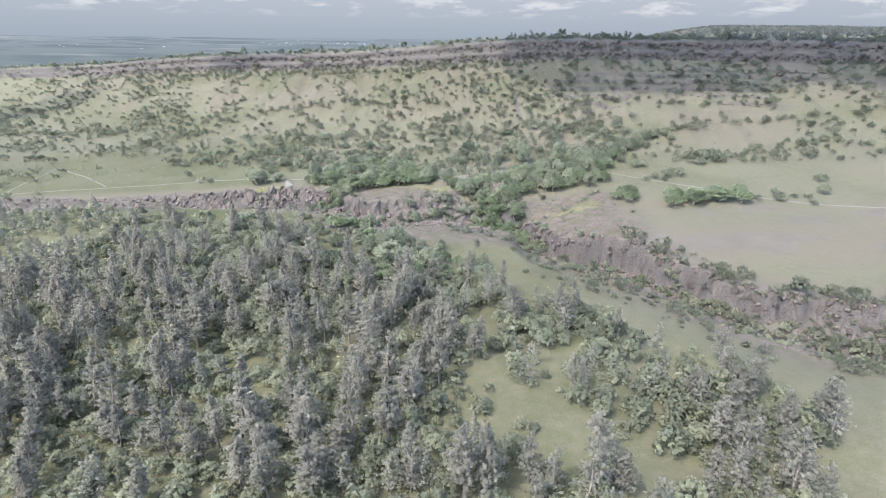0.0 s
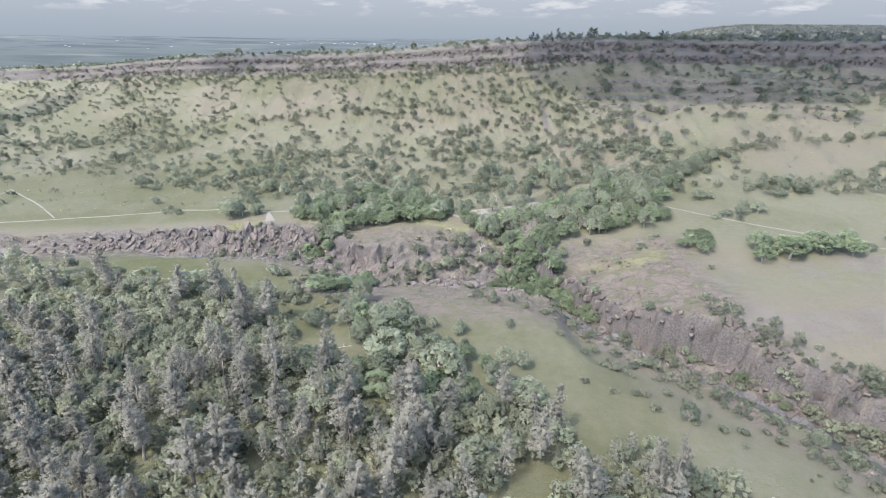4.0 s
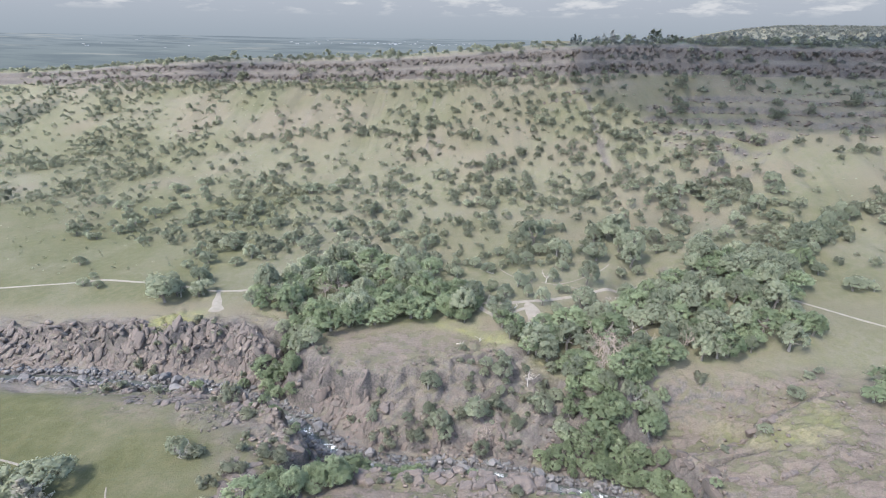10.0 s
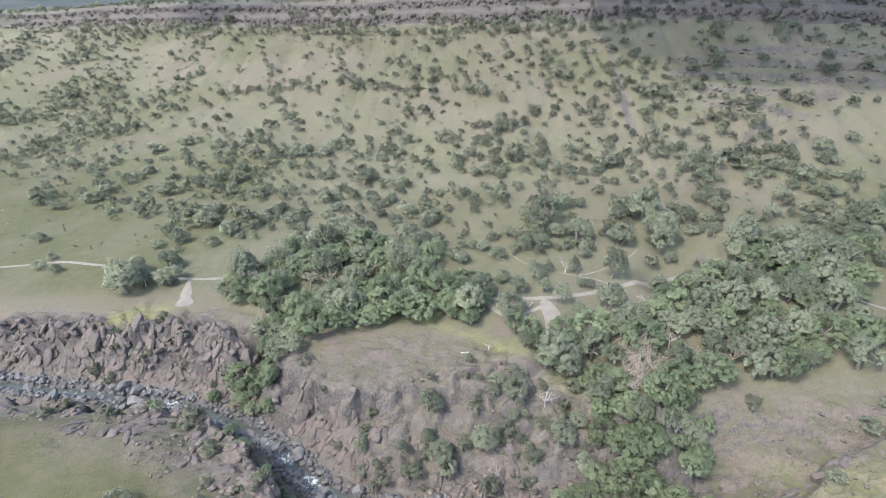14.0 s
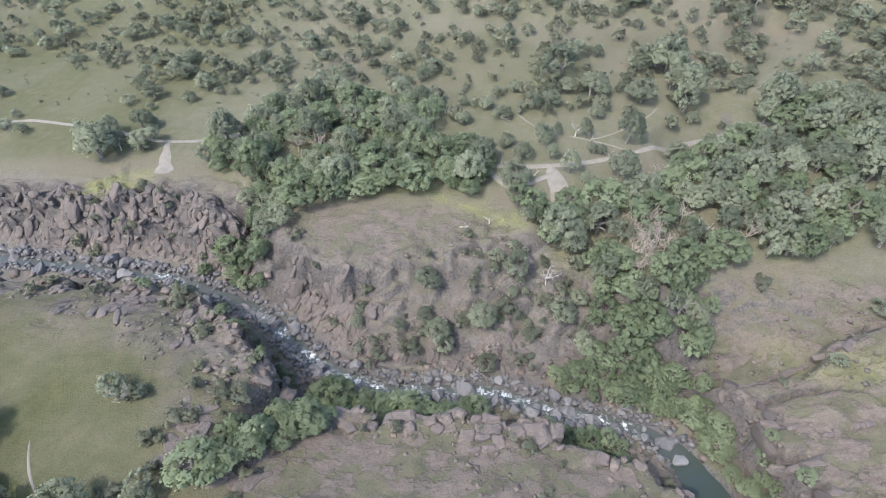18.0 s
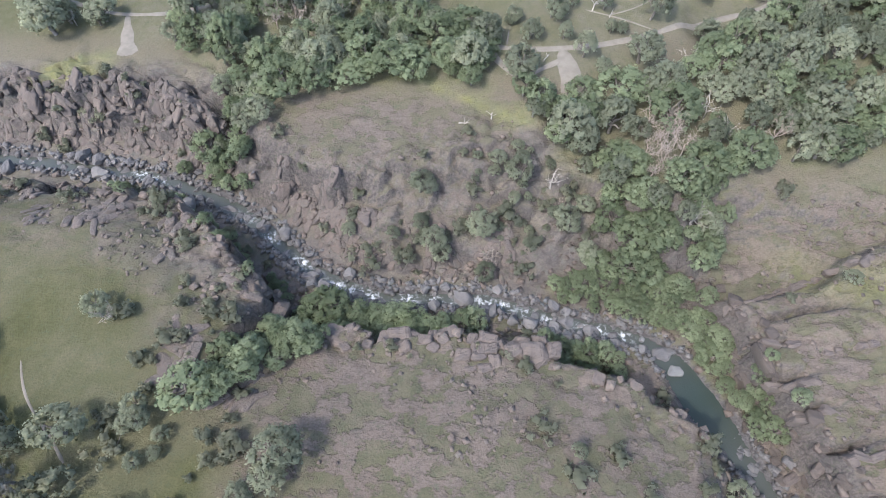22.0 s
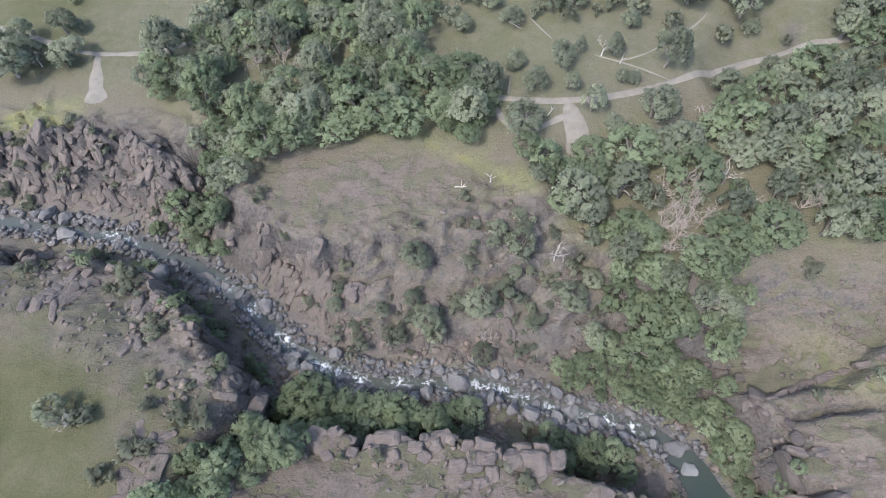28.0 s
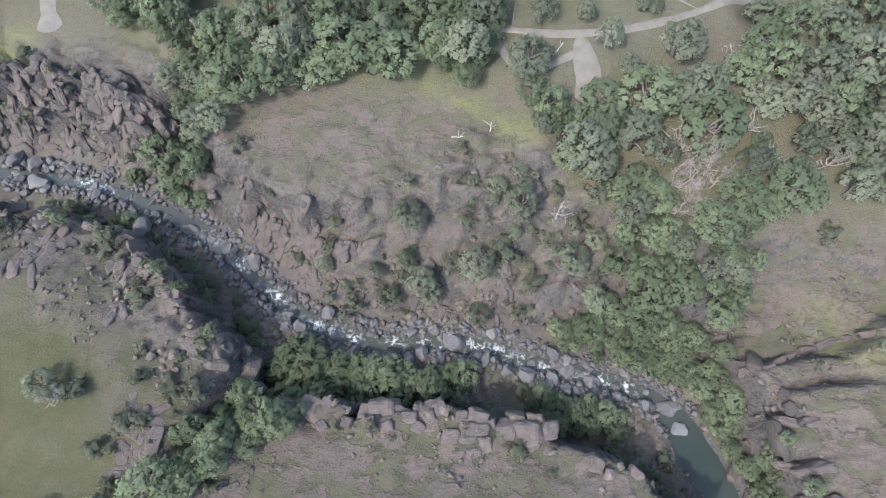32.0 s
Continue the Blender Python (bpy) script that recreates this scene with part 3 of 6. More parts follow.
BANK_SOUTH = [(-44, 314), (-31, 313.5), (-15, 313), (-4, 313), (-4, 309), (-23, 306), (-32, 303), (-42, 297), (-52, 288), (-60, 284), (-57, 296), (-52, 304), (-48, 309)]
BANK_POOL_S = [(6, 311), (16, 310), (26, 308.5), (30, 304), (30, 299), (26, 299), (20, 301), (10, 304)]
BANK_POOL_N = [(12, 323), (22, 326), (37, 326), (49, 325), (51, 317), (54.5, 307), (58, 300), (61, 291), (57, 288), (53, 295), (49, 301), (45, 307), (38, 313), (28, 317), (16, 319)]
VALLEY_MOUTH = [(22, 323), (46, 322), (54, 336), (56, 350), (42, 357), (27, 352), (24, 338)]
FOREST_SOUTH = [(-420, 20), (-420, 300), (-240, 318), (-200, 318), (-167, 306), (-138, 281), (-100, 280), (-74, 270), (-58, 248), (-60, 222), (-44, 236), (-30, 212), (-12, 212), (19, 213), (26, 207),
                (25, 191), (10, 182), (14, 150), (36, 186), (54, 186), (76, 172), (94, 152), (104, 128), (122, 100), (150, 20)]


def woods_mask(x, y):
    n = 3 * fbm(x, y, 14, 401, 2)
    m = inside(x + n, y - n, FOREST_SOUTH) | inside(x + n, y - n, WOODS_KNOLL) | inside(x + n, y - n, WOODS_VALLEY) | inside(x, y, BANK_SOUTH) | inside(x, y, BANK_POOL_N)
    return m.astype(float)


# ---- ground ----
def axis(stops, start_step, grow, end):
    """Even steps inside the stops, then steps that grow to the ends."""
    vals = []
    for (a, step), (b, _) in zip(stops, stops[1:]):
        vals += list(np.arange(a, b, step))
    lo, step = stops[0][0], stops[0][1]
    left = []
    while lo > -end:
        step *= 1 + grow
        lo -= step
        left.append(lo)
    hi, step = stops[-1][0], stops[-2][1]
    right = [hi]
    while hi < end:
        step *= 1 + grow
        hi += step
        right.append(hi)
    return np.array(left[::-1] + vals + right)


def build_ground():
    xs = axis([(-210, 2.2), (-130, 0.88), (105, 1.6), (200, 2.2), (260, 2.2)], 2.2, 0.032, 4950)
    ys = axis([(90, 2.2), (200, 1.3), (255, 0.78), (385, 1.6), (440, 2.4), (640, 1.7), (720, 2.4), (760, 2.4)], 2.2, 0.06, 4950)
    gx, gy = np.meshgrid(xs, ys)
    bend = np.where(xs < 100, (100 - xs) * 0.45, np.maximum(-(xs - 100) * 0.28, -164))
    gy = gy + np.clip((gy - 385) / 255, 0, 1) * np.clip(bend, -164, 900)
    x, y = gx.ravel(), gy.ravel()
    z = ground_height(x, y)
    nx, ny = len(xs), len(ys)
    i = (np.arange(ny - 1)[:, None] * nx + np.arange(nx - 1)[None]).ravel()
    me = array_mesh("ground", np.stack([x, y, z], 1), np.stack([i, i + 1, i + nx + 1, i + nx], 1), GROUND, True)
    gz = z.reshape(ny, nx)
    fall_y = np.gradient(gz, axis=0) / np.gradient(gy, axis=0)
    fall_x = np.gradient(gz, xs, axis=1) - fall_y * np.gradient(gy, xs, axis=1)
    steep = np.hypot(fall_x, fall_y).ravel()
    d, arc = creek_at(x, y)
    a = np.abs(d)
    rim = np.where(d < 0, np.interp(arc, ARC, S_RIM), np.interp(arc, ARC, N_RIM))
    half = np.interp(arc, ARC, HALF)
    s = y - ridge_y(x)
    rock = np.maximum(rock_amount(x, y, a, rim, d) * (0.45 + 0.55 * ease(-0.3, 0.3, fbm(x, y, 7, 501, 3))), ease(0.55, 0.95, steep))
    streaks = ease(0.1, 0.32, fbm(x * 0.35 - 0.1 * y, y, 11, 503, 3)) * ease(70, 100, x) * ease(330, 290, x) * ease(232, 252, y) * ease(345, 325, y + 0.12 * (x - 126)) * (d > 0)
    rock = np.maximum(rock, 0.55 * streaks)
    # grey mixed into the far plateau's ground in place of distance haze
    rock = np.maximum(rock, 0.25 * ease(200, 480, s))
    rock = np.maximum(rock, ease(-27, -20, s) * ease(3, -3, s) * 0.85 * (x < 900) * (x > -900))
    dryness = ease(0.0, 0.6, fbm(x, y * 1.3, 55, 511, 4) + 0.25 * fbm(x * 0.4, y * 1.4, 14, 513, 3) + 0.38 * ease(-190, -70, s) + 0.6 * ease(40, 80, x) * ease(345, 318, y + 0.12 * (x - 126)) * ease(215, 250, y))
    dryness = np.maximum(dryness * 0.85, 0.75 * rock_amount(x, y, a - 12, rim, d))
    bald = ease(55, 25, np.hypot((x - 238) / 1.3, y - 468)) + ease(30, 12, np.hypot(x - 60, (y - 560) / 0.5)) + ease(20, 8, np.hypot((x + 250) / 1.5, y - 590))
    dryness = np.clip(np.maximum(dryness, bald * 0.8) * (1 - 0.95 * ease(-58, -80, x) * ease(322, 300, y)) * (1 - 0.7 * ease(262, 250, y) * ease(60, 30, x)), 0, 1)
    fade = 0.55 + 0.45 * vnoise(x, y, 5, 521)
    yellow = np.maximum(1 - ease(0, 5, line_distance(x, y, [(-40, 376), (-26, 379), (-14, 370), (6, 362)])[0] + 2 * vnoise(x, y, 6, 523)),
                        1 - ease(2, 8, line_distance(x, y, [(-132, 376), (-118, 380)])[0] + 2 * vnoise(x, y, 6, 523)))
    yellow = np.maximum(0.72 * yellow, 0.5 * (1 - ease(2, 8, line_distance(x, y, [(17, 352), (22, 362)])[0] + 2 * vnoise(x, y, 5, 527))))
    yellow = np.maximum(0.8 * yellow, 0.3 * (1 - ease(2, 9, line_distance(x, y, [(66, 330), (84, 318), (96, 326)])[0] + 3 * vnoise(x, y, 7, 525)))) * fade
    wet = ease(1.9, 1.1, a / half) * (y > 100) * (y < 480)
    duff = woods_mask(x, y) * (0.35 + 0.4 * ease(-0.3, 0.4, fbm(x, y, 9, 531, 3)))
    duff = np.maximum(duff, ease(-420, -760, x) * (0.5 + 0.5 * ease(-0.3, 0.3, fbm(x, y, 90, 533, 3))))
    lush = ease(-48, -62, x) * ease(345, 335, y) + 0.6 * ease(288, 270, y) * ease(66, 50, x) + 0.2 * ease(56, 70, x) * (d < 0)
    lush = lush + 0.75 * ease(-95, -135, x) * ease(384, 402, y) * ease(600, 520, y)
    lush = np.maximum(lush, 0.45 * ease(-340, -230, s) * ease(-16, -30, s) * ease(-0.22, 0.2, fbm(x + 0.4 * y, y, 75, 545, 3)))
    lush = np.maximum(lush, 0.6 * ease(90, 220, s))
    lush = np.clip(lush, 0, 1) * (0.6 + 0.4 * ease(-0.35, 0.2, fbm(x, y, 24, 541, 3) + 0.1))
    slab = ease(44, 50, x) * ease(125, 95, x) * ease(262, 272, y) * ease(352, 340, y)
    lush = np.maximum(lush, 0.45 * slab * ease(0.02, 0.22, fbm(x, y * 1.5, 15, 543, 3)))
    jointed = ease(0.5, 0.95, steep)
    shelf = ease(-54, -42, x) * ease(48, 38, x) * ease(250, 272, y) * (d < 0)
    brow = (d < 0) * ease(-130, -118, x) * ease(-44, -52, x) * ease(30, 14, a - rim)
    knoll = ease(-72, -60, x) * ease(10, -4, x) * ease(376, 364, y) * (d > 0) * ease(10, 22, a)
    rim_e = (d < 0) * ease(40, 48, x) * ease(150, 120, x) * ease(16, 4, a - rim) * ease(-8, -2, a - rim)
    patch = np.maximum.reduce([shelf, slab, 0.45 * brow, 0.75 * knoll, 0.85 * rim_e]) * (1 - jointed)
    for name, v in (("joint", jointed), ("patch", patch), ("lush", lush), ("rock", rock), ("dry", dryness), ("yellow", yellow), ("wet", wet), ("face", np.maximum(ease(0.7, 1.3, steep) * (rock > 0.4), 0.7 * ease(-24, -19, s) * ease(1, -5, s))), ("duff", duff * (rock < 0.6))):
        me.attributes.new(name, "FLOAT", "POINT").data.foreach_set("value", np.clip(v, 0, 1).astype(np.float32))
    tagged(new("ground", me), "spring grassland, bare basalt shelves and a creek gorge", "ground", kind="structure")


build_ground()


# ---- creek ----
RAPIDS = [(-112, 350, 4), (-100, 350, 5), (-95, 349, 3.5), (-59, 333, 4), (-50, 326, 4.5), (-46, 323, 3.5), (-68, 339, 4), (-31, 318.2, 4), (-22, 318, 4), (2, 317.8, 4), (16, 314.4, 3.4), (31, 312.2, 3), (-40, 320.5, 4), (-35, 319, 4), (-15, 318.5, 3.6), (-12, 317.5, 3), (-3, 318.7, 4),
          (8, 316.5, 3.6), (12, 315, 3), (21, 313.8, 3), (25, 313.3, 3.6), (61, 271, 5), (70, 255, 5), (90, 231, 5)]


def build_creek():
    arcs = np.arange(ARC[2], ARC[-2], 0.8)
    cx, cy, cz = (np.interp(arcs, ARC, CREEK[:, k]) for k in range(3))
    for k in range(4):
        cx[1:-1], cy[1:-1] = (cx[:-2] + 2 * cx[1:-1] + cx[2:]) / 4, (cy[:-2] + 2 * cy[1:-1] + cy[2:]) / 4
    tx, ty = np.gradient(cx), np.gradient(cy)
    ln = np.hypot(tx, ty)
    w = np.linspace(-1, 1, 13)
    half = np.interp(arcs, ARC, HALF) * 1.45 + 0.8
    x = cx[:, None] - (ty / ln * half)[:, None] * w
    y = cy[:, None] + (tx / ln * half)[:, None] * w
    foam = np.zeros(x.shape)
    for fx, fy, r in RAPIDS:
        foam = np.maximum(foam, np.exp(-(((x - fx) * 0.95 - (y - fy) * 0.3) ** 2 / (r * 0.6) ** 2 + ((x - fx) * 0.3 + (y - fy) * 0.95) ** 2 / (r * 0.33) ** 2)))
    z = cz[:, None] + 0.10 * foam * vnoise(x, y, 0.9, 601) + 0 * w
    n, k = x.shape
    i = (np.arange(n - 1)[:, None] * k + np.arange(k - 1)[None]).ravel()
    me = array_mesh("water", np.stack([x.ravel(), y.ravel(), z.ravel()], 1), np.stack([i, i + k, i + k + 1, i + 1], 1), WATER, True)
    me.attributes.new("foam", "FLOAT", "POINT").data.foreach_set("value", foam.ravel().astype(np.float32))
    deep = np.exp(-((x - 46) ** 2 + (y - 298) ** 2) / 11 ** 2)
    me.attributes.new("deep", "FLOAT", "POINT").data.foreach_set("value", deep.ravel().astype(np.float32))
    tagged(new("water", me), "dark creek water with white rapids between boulders", "creek", kind="structure")


build_creek()


# ---- roads and tracks ----
def build_track(name, points, width, label, lift=0.16, ends=0.6):
    pts = [Vector((*p, 0)) for p in points]
    line = []
    for a, b in zip(pts, pts[1:]):
        n = max(2, int((b - a).length / 1.2))
        line += [a.lerp(b, k / n) for k in range(n)]
    line.append(pts[-1])
    px, py = np.array([p.x for p in line]), np.array([p.y for p in line])
    for k in range(28):
        px[1:-1], py[1:-1] = (px[:-2] + px[1:-1] + px[2:]) / 3, (py[:-2] + py[1:-1] + py[2:]) / 3
    tx, ty = np.gradient(px), np.gradient(py)
    ln = np.hypot(tx, ty)
    w = np.linspace(-1, 1, 7)
    width, flare = width if isinstance(width, tuple) else (width, width)
    wide = np.linspace(width, flare, len(px)) / 2 * (1 + 0.25 * vnoise(px, py, 4, 701) + 0.12 * vnoise(px, py, 1.7, 703))
    run = np.concatenate([[0], np.cumsum(np.hypot(np.diff(px), np.diff(py)))])
    wide = wide * (0.35 + 0.65 * ease(0, width, np.minimum(run, run[-1] - run + 0.25 * width)))
    x = px[:, None] - (ty / ln * wide)[:, None] * w
    y = py[:, None] + (tx / ln * wide)[:, None] * w
    z = height(x.ravel(), y.ravel()).reshape(x.shape) + lift * (1 - 0.75 * np.abs(w) ** 3)
    n, k = x.shape
    i = (np.arange(n - 1)[:, None] * k + np.arange(k - 1)[None]).ravel()
    me = array_mesh(name, np.stack([x.ravel(), y.ravel(), z.ravel()], 1), np.stack([i, i + k, i + k + 1, i + 1], 1), DIRT, True)
    return tagged(new(name, me), label, "road", kind="structure")


build_track("road", [(-12, 391), (-6, 389.4), (-0.6, 388.2), (7.8, 386.6), (14.7, 386.4), (23.8, 388.2), (34.5, 391.6), (41.8, 394.4), (54.3, 402), (67, 408.6), (78, 409), (95, 412)], 2.1, "pale dirt road between scattered oaks")
build_track("road_turnout", [(14.4, 387), (15.0, 383), (15.6, 379), (16.6, 375), (17.8, 370.4)], (2.6, 7.2), "pale dirt turnout widening beside the road", 0.2)
build_track("road_loop", [(14.6, 382.4), (11.6, 380.4), (8.4, 377.6), (5, 376.4)], 1.7, "worn dirt loop beside the turnout", 0.19)
build_track("road_spur", [(-5.4, 389), (-4.6, 385), (-3.2, 381.5), (-1, 378.3), (2.4, 376.2)], (1.4, 2.4), "pale dirt spur under oaks")
build_track("road_west", [(-400, 395), (-334, 398), (-300, 404), (-250, 410), (-208, 416), (-185, 421), (-153, 413), (-122, 401), (-104, 402), (-92, 408)], 1.7, "pale dirt road across the western meadow")
build_track("track_fork", [(-334, 398), (-345, 440), (-360, 500)], 1.1, "faint dirt track up the western meadow")
build_track("track_fork_east", [(-360, 500), (-320, 465), (-290, 439), (-262, 412)], 1.1, "faint dirt track joining the western road")
build_track("track_overlook", [(-117.5, 401), (-115, 394), (-112, 387), (-110.5, 382.5)], (1.2, 5.4), "short dirt pullout above the gorge")
build_track("road_east", [(112, 392), (135, 375), (152, 361), (190, 335), (227, 317), (266, 310), (420, 290)], 1.2, "pale dirt road across the eastern meadow")
build_track("footpath", [(-95, 290), (-93, 285), (-90, 281), (-85, 279), (-78, 272)], 0.5, "narrow footpath in the meadow grass", 0.1)
build_track("footpath_ridge", [(-190, 305), (-150, 302), (-120, 296), (-112, 292)], 0.6, "narrow footpath through the southern meadow", 0.1)
build_track("footpath_hill", [(21.9, 403.9), (26.8, 401.5), (32.4, 400.5), (36.5, 398.3), (41.1, 395.1)], 0.55, "narrow footpath between oaks", 0.1)
build_track("footpath_branch", [(28, 401.4), (32.6, 402.9), (37.8, 404.4), (40.5, 408.7), (43, 411.6), (49.3, 414), (53.8, 420.9)], 0.5, "narrow footpath winding between oaks", 0.1)
build_track("footpath_meadow", [(5.1, 420.2), (7.4, 415.4), (11.1, 410.6)], 0.45, "short footpath in the meadow grass", 0.1)
build_track("footpath_oak", [(-0.6, 389.4), (-0.4, 393), (0, 396.5)], 0.45, "narrow footpath from the road to an oak", 0.1)


# ---- trees ----
def tube(verts, faces, points, radii, sides=6, root=None):
    """Adds a tapered round limb along the points, grown on to the corner root; returns its last ring."""
    first = len(verts)
    if root is not None:
        faces.append((root, root + 1, first + 1, first))
    for k, (p, r) in enumerate(zip(points, radii)):
        ahead = (points[min(k + 1, len(points) - 1)] - points[max(k - 1, 0)]).normalized()
        side = ahead.orthogonal().normalized()
        other = ahead.cross(side)
        for j in range(sides):
            a = 2 * math.pi * j / sides
            verts.append(p + float(r) * (math.cos(a) * side + math.sin(a) * other))
    for k in range(len(points) - 1):
        for j in range(sides):
            a, b = first + k * sides + j, first + k * sides + (j + 1) % sides
            faces.append((a, b, b + sides, a + sides))
    return len(verts) - sides


def limb_points(rng, a, b, n, sag):
    return [a.lerp(b, k / n) + Vector(rng.normal(0, sag, 3)) * (1 if 0 < k < n else 0) for k in range(n + 1)]


def leaf_cards(rng, clumps, per, size, aspect=0.75, spread=0.8):
    """Small pointed leaf sprays round the clumps (x, y, z, radius); four corners each."""
    c = np.repeat(np.asarray(clumps, float), per, 0)
    n = len(c)
    d = rng.normal(size=(n, 3))
    d[:, 2] += 0.45
    d /= np.linalg.norm(d, axis=1)[:, None]
    p = c[:, :3] + d * (c[:, 3:4] * rng.uniform(0.8, 1.08, (n, 1)))
    nrm = d + rng.normal(size=(n, 3)) * spread
    nrm[:, 2] += 0.3
    nrm /= np.linalg.norm(nrm, axis=1)[:, None]
    t = np.cross(nrm, rng.normal(size=(n, 3)))
    t /= np.linalg.norm(t, axis=1)[:, None]
    u = np.cross(nrm, t)
    s = (size * rng.uniform(0.6, 1.35, n))[:, None]
    v = np.stack([p - t * s, p - u * s * aspect + t * s * 0.15, p + t * s, p + u * s * aspect - t * s * 0.15], 1)
    out = p - c[:, :3].mean(0)
    out = out / (np.linalg.norm(out, axis=1)[:, None] + 1e-6)
    soft = d * 0.4 + out * 0.4 + nrm * 0.2 + (0, 0, 0.7)
    return v.reshape(-1, 3), np.repeat(soft / np.linalg.norm(soft, axis=1)[:, None], 4, 0)


def lump_quads(cuts):
    """The quads of a rounded cube on the unit sphere, four corners each."""
    grid = np.linspace(-1, 1, cuts + 1)
    quads = []
    for axis_k in range(3):
        for sign in (-1.0, 1.0):
            for i in range(cuts):
                for j in range(cuts):
                    face = []
                    for u, v in ((i, j), (i + 1, j), (i + 1, j + 1), (i, j + 1)):
                        p = [0.0, 0.0, 0.0]
                        p[axis_k], p[(axis_k + 1) % 3], p[(axis_k + 2) % 3] = sign, grid[u] * sign, grid[v]
                        face.append(p)
                    quads.append(face)
    q = np.array(quads)
    return (q / np.linalg.norm(q, axis=2)[..., None]).reshape(-1, 3)


def leaf_lumps(rng, clumps, scale, squash=0.85):
    """Dense foliage inside each clump: an uneven lump, with soft normals."""
    c = np.asarray(clumps, float)
    q = lump_quads(1)
    bumps = rng.normal(size=(len(c), 3, 3)) * 1.3
    wave = 1 + 0.16 * np.sin(np.einsum("vk,nmk->nvm", q, bumps) * 2 + rng.uniform(0, 6.28, (len(c), 1, 3))).sum(2)
    p = c[:, None, :3] + q[None] * (c[:, 3] * scale)[:, None, None] * wave[..., None] * (1, 1, squash)
    out = p - c[:, :3].mean(0)
    out /= np.linalg.norm(out, axis=2)[..., None] + 1e-6
    soft = q[None] * 0.4 + out * 0.4 + rng.normal(size=p.shape) * 0.2 + (0, 0, 0.7)
    return p.reshape(-1, 3), (soft / np.linalg.norm(soft, axis=2)[..., None]).reshape(-1, 3)


def joined_cards(*sets):
    return np.concatenate([c[0] for c in sets]), np.concatenate([c[1] for c in sets])


def cards_mesh(name, cards, material):
    """Leaf cards as one mesh, shaded by the soft normals given with them."""
    v, soft = cards
    me = array_mesh(name, v, np.arange(len(v)).reshape(-1, 4), material, True)
    me.normals_split_custom_set_from_vertices(soft.tolist())
    return me


def oak_clumps(rng, n=46, lean=0.25):
    """A broad, uneven crown about 8 m across and 6.5 m high."""
    out = []
    lobes = [(rng.uniform(0, 6.28), rng.uniform(0.3, 1.0)) for _ in range(5)]
    while len(out) < n:
        a, r, h = rng.uniform(0, 6.28), math.sqrt(rng.uniform(0, 1)), rng.uniform(0, 1)
        reach = 2.2 + 0.9 * max(math.cos(a - b) * w for b, w in lobes)
        x, y = reach * r * math.cos(a), reach * r * math.sin(a)
        dome = 5.7 - 2.6 * r ** 2.2
        z = dome - (dome - 2.2) * h ** 1.7 * 0.9
        if h > 0.55 and r < 0.55:
            continue
        out.append((x + lean * (z - 3), y, z, rng.uniform(0.62, 1.08) * (0.8 if n > 50 else 1.0 if n > 30 else 1.35)))
    return out


def oak_meshes(name, seed, material, per=24, size=0.155, many=66):
    rng = np.random.default_rng(seed)
    clumps = oak_clumps(rng, many)
    verts, faces = [], []
    fork = Vector((rng.normal(0, 0.2), rng.normal(0, 0.2), 1.7))
    ring = tube(verts, faces, limb_points(rng, Vector((0, 0, -0.5)), fork, 3, 0.05), [0.36, 0.3, 0.27, 0.25], 7)
    for k in rng.choice(len(clumps), 6, replace=False):
        tube(verts, faces, limb_points(rng, fork, Vector(clumps[k][:3]), 4, 0.16), [0.2, 0.15, 0.11, 0.07, 0.03], 4, ring)
    trunk = mesh_from(name + "_trunk", verts, faces, BARK, True)
    return trunk, cards_mesh(name + "_crown", joined_cards(leaf_lumps(rng, clumps, 0.6), leaf_cards(rng, clumps, per, size)), material)


def needle_sprays(rng, boughs, per, size):
    """Long thin sprays of needles set along boughs (root, tip)."""
    root, tip = (np.repeat(np.array([b[k] for b in boughs], float), per, 0) for k in (0, 1))
    n = len(root)
    f = 1.1 - 0.85 * rng.uniform(0, 1, (n, 1)) ** 1.3
    along = tip - root
    reach = np.linalg.norm(along, axis=1)[:, None] + 1e-6
    p = root + along * f + rng.normal(size=(n, 3)) * (0.10 + 0.13 * reach * (1.15 - f)) * (1, 1, 0.8)
    t = along / reach + rng.normal(size=(n, 3)) * 0.55
    t[:, 2] += 0.25
    t /= np.linalg.norm(t, axis=1)[:, None]
    u = np.cross(t, rng.normal(size=(n, 3)))
    u /= np.linalg.norm(u, axis=1)[:, None]
    s = (size * rng.uniform(0.6, 1.3, n))[:, None]
    soft = (p - root) * (1, 1, 0.4) + (0, 0, 0.5)
    soft = soft / (np.linalg.norm(soft, axis=1)[:, None] + 1e-6) + 0.25 * rng.normal(size=(n, 3)) + (0, 0, 0.8)
    soft /= np.linalg.norm(soft, axis=1)[:, None]
    u = u * np.where((np.cross(t, u) * soft).sum(1) < 0, -1.0, 1.0)[:, None]
    return np.stack([p - t * s, p - u * s * 0.42, p + t * s, p + u * s * 0.42], 1).reshape(-1, 3), np.repeat(soft, 4, 0)


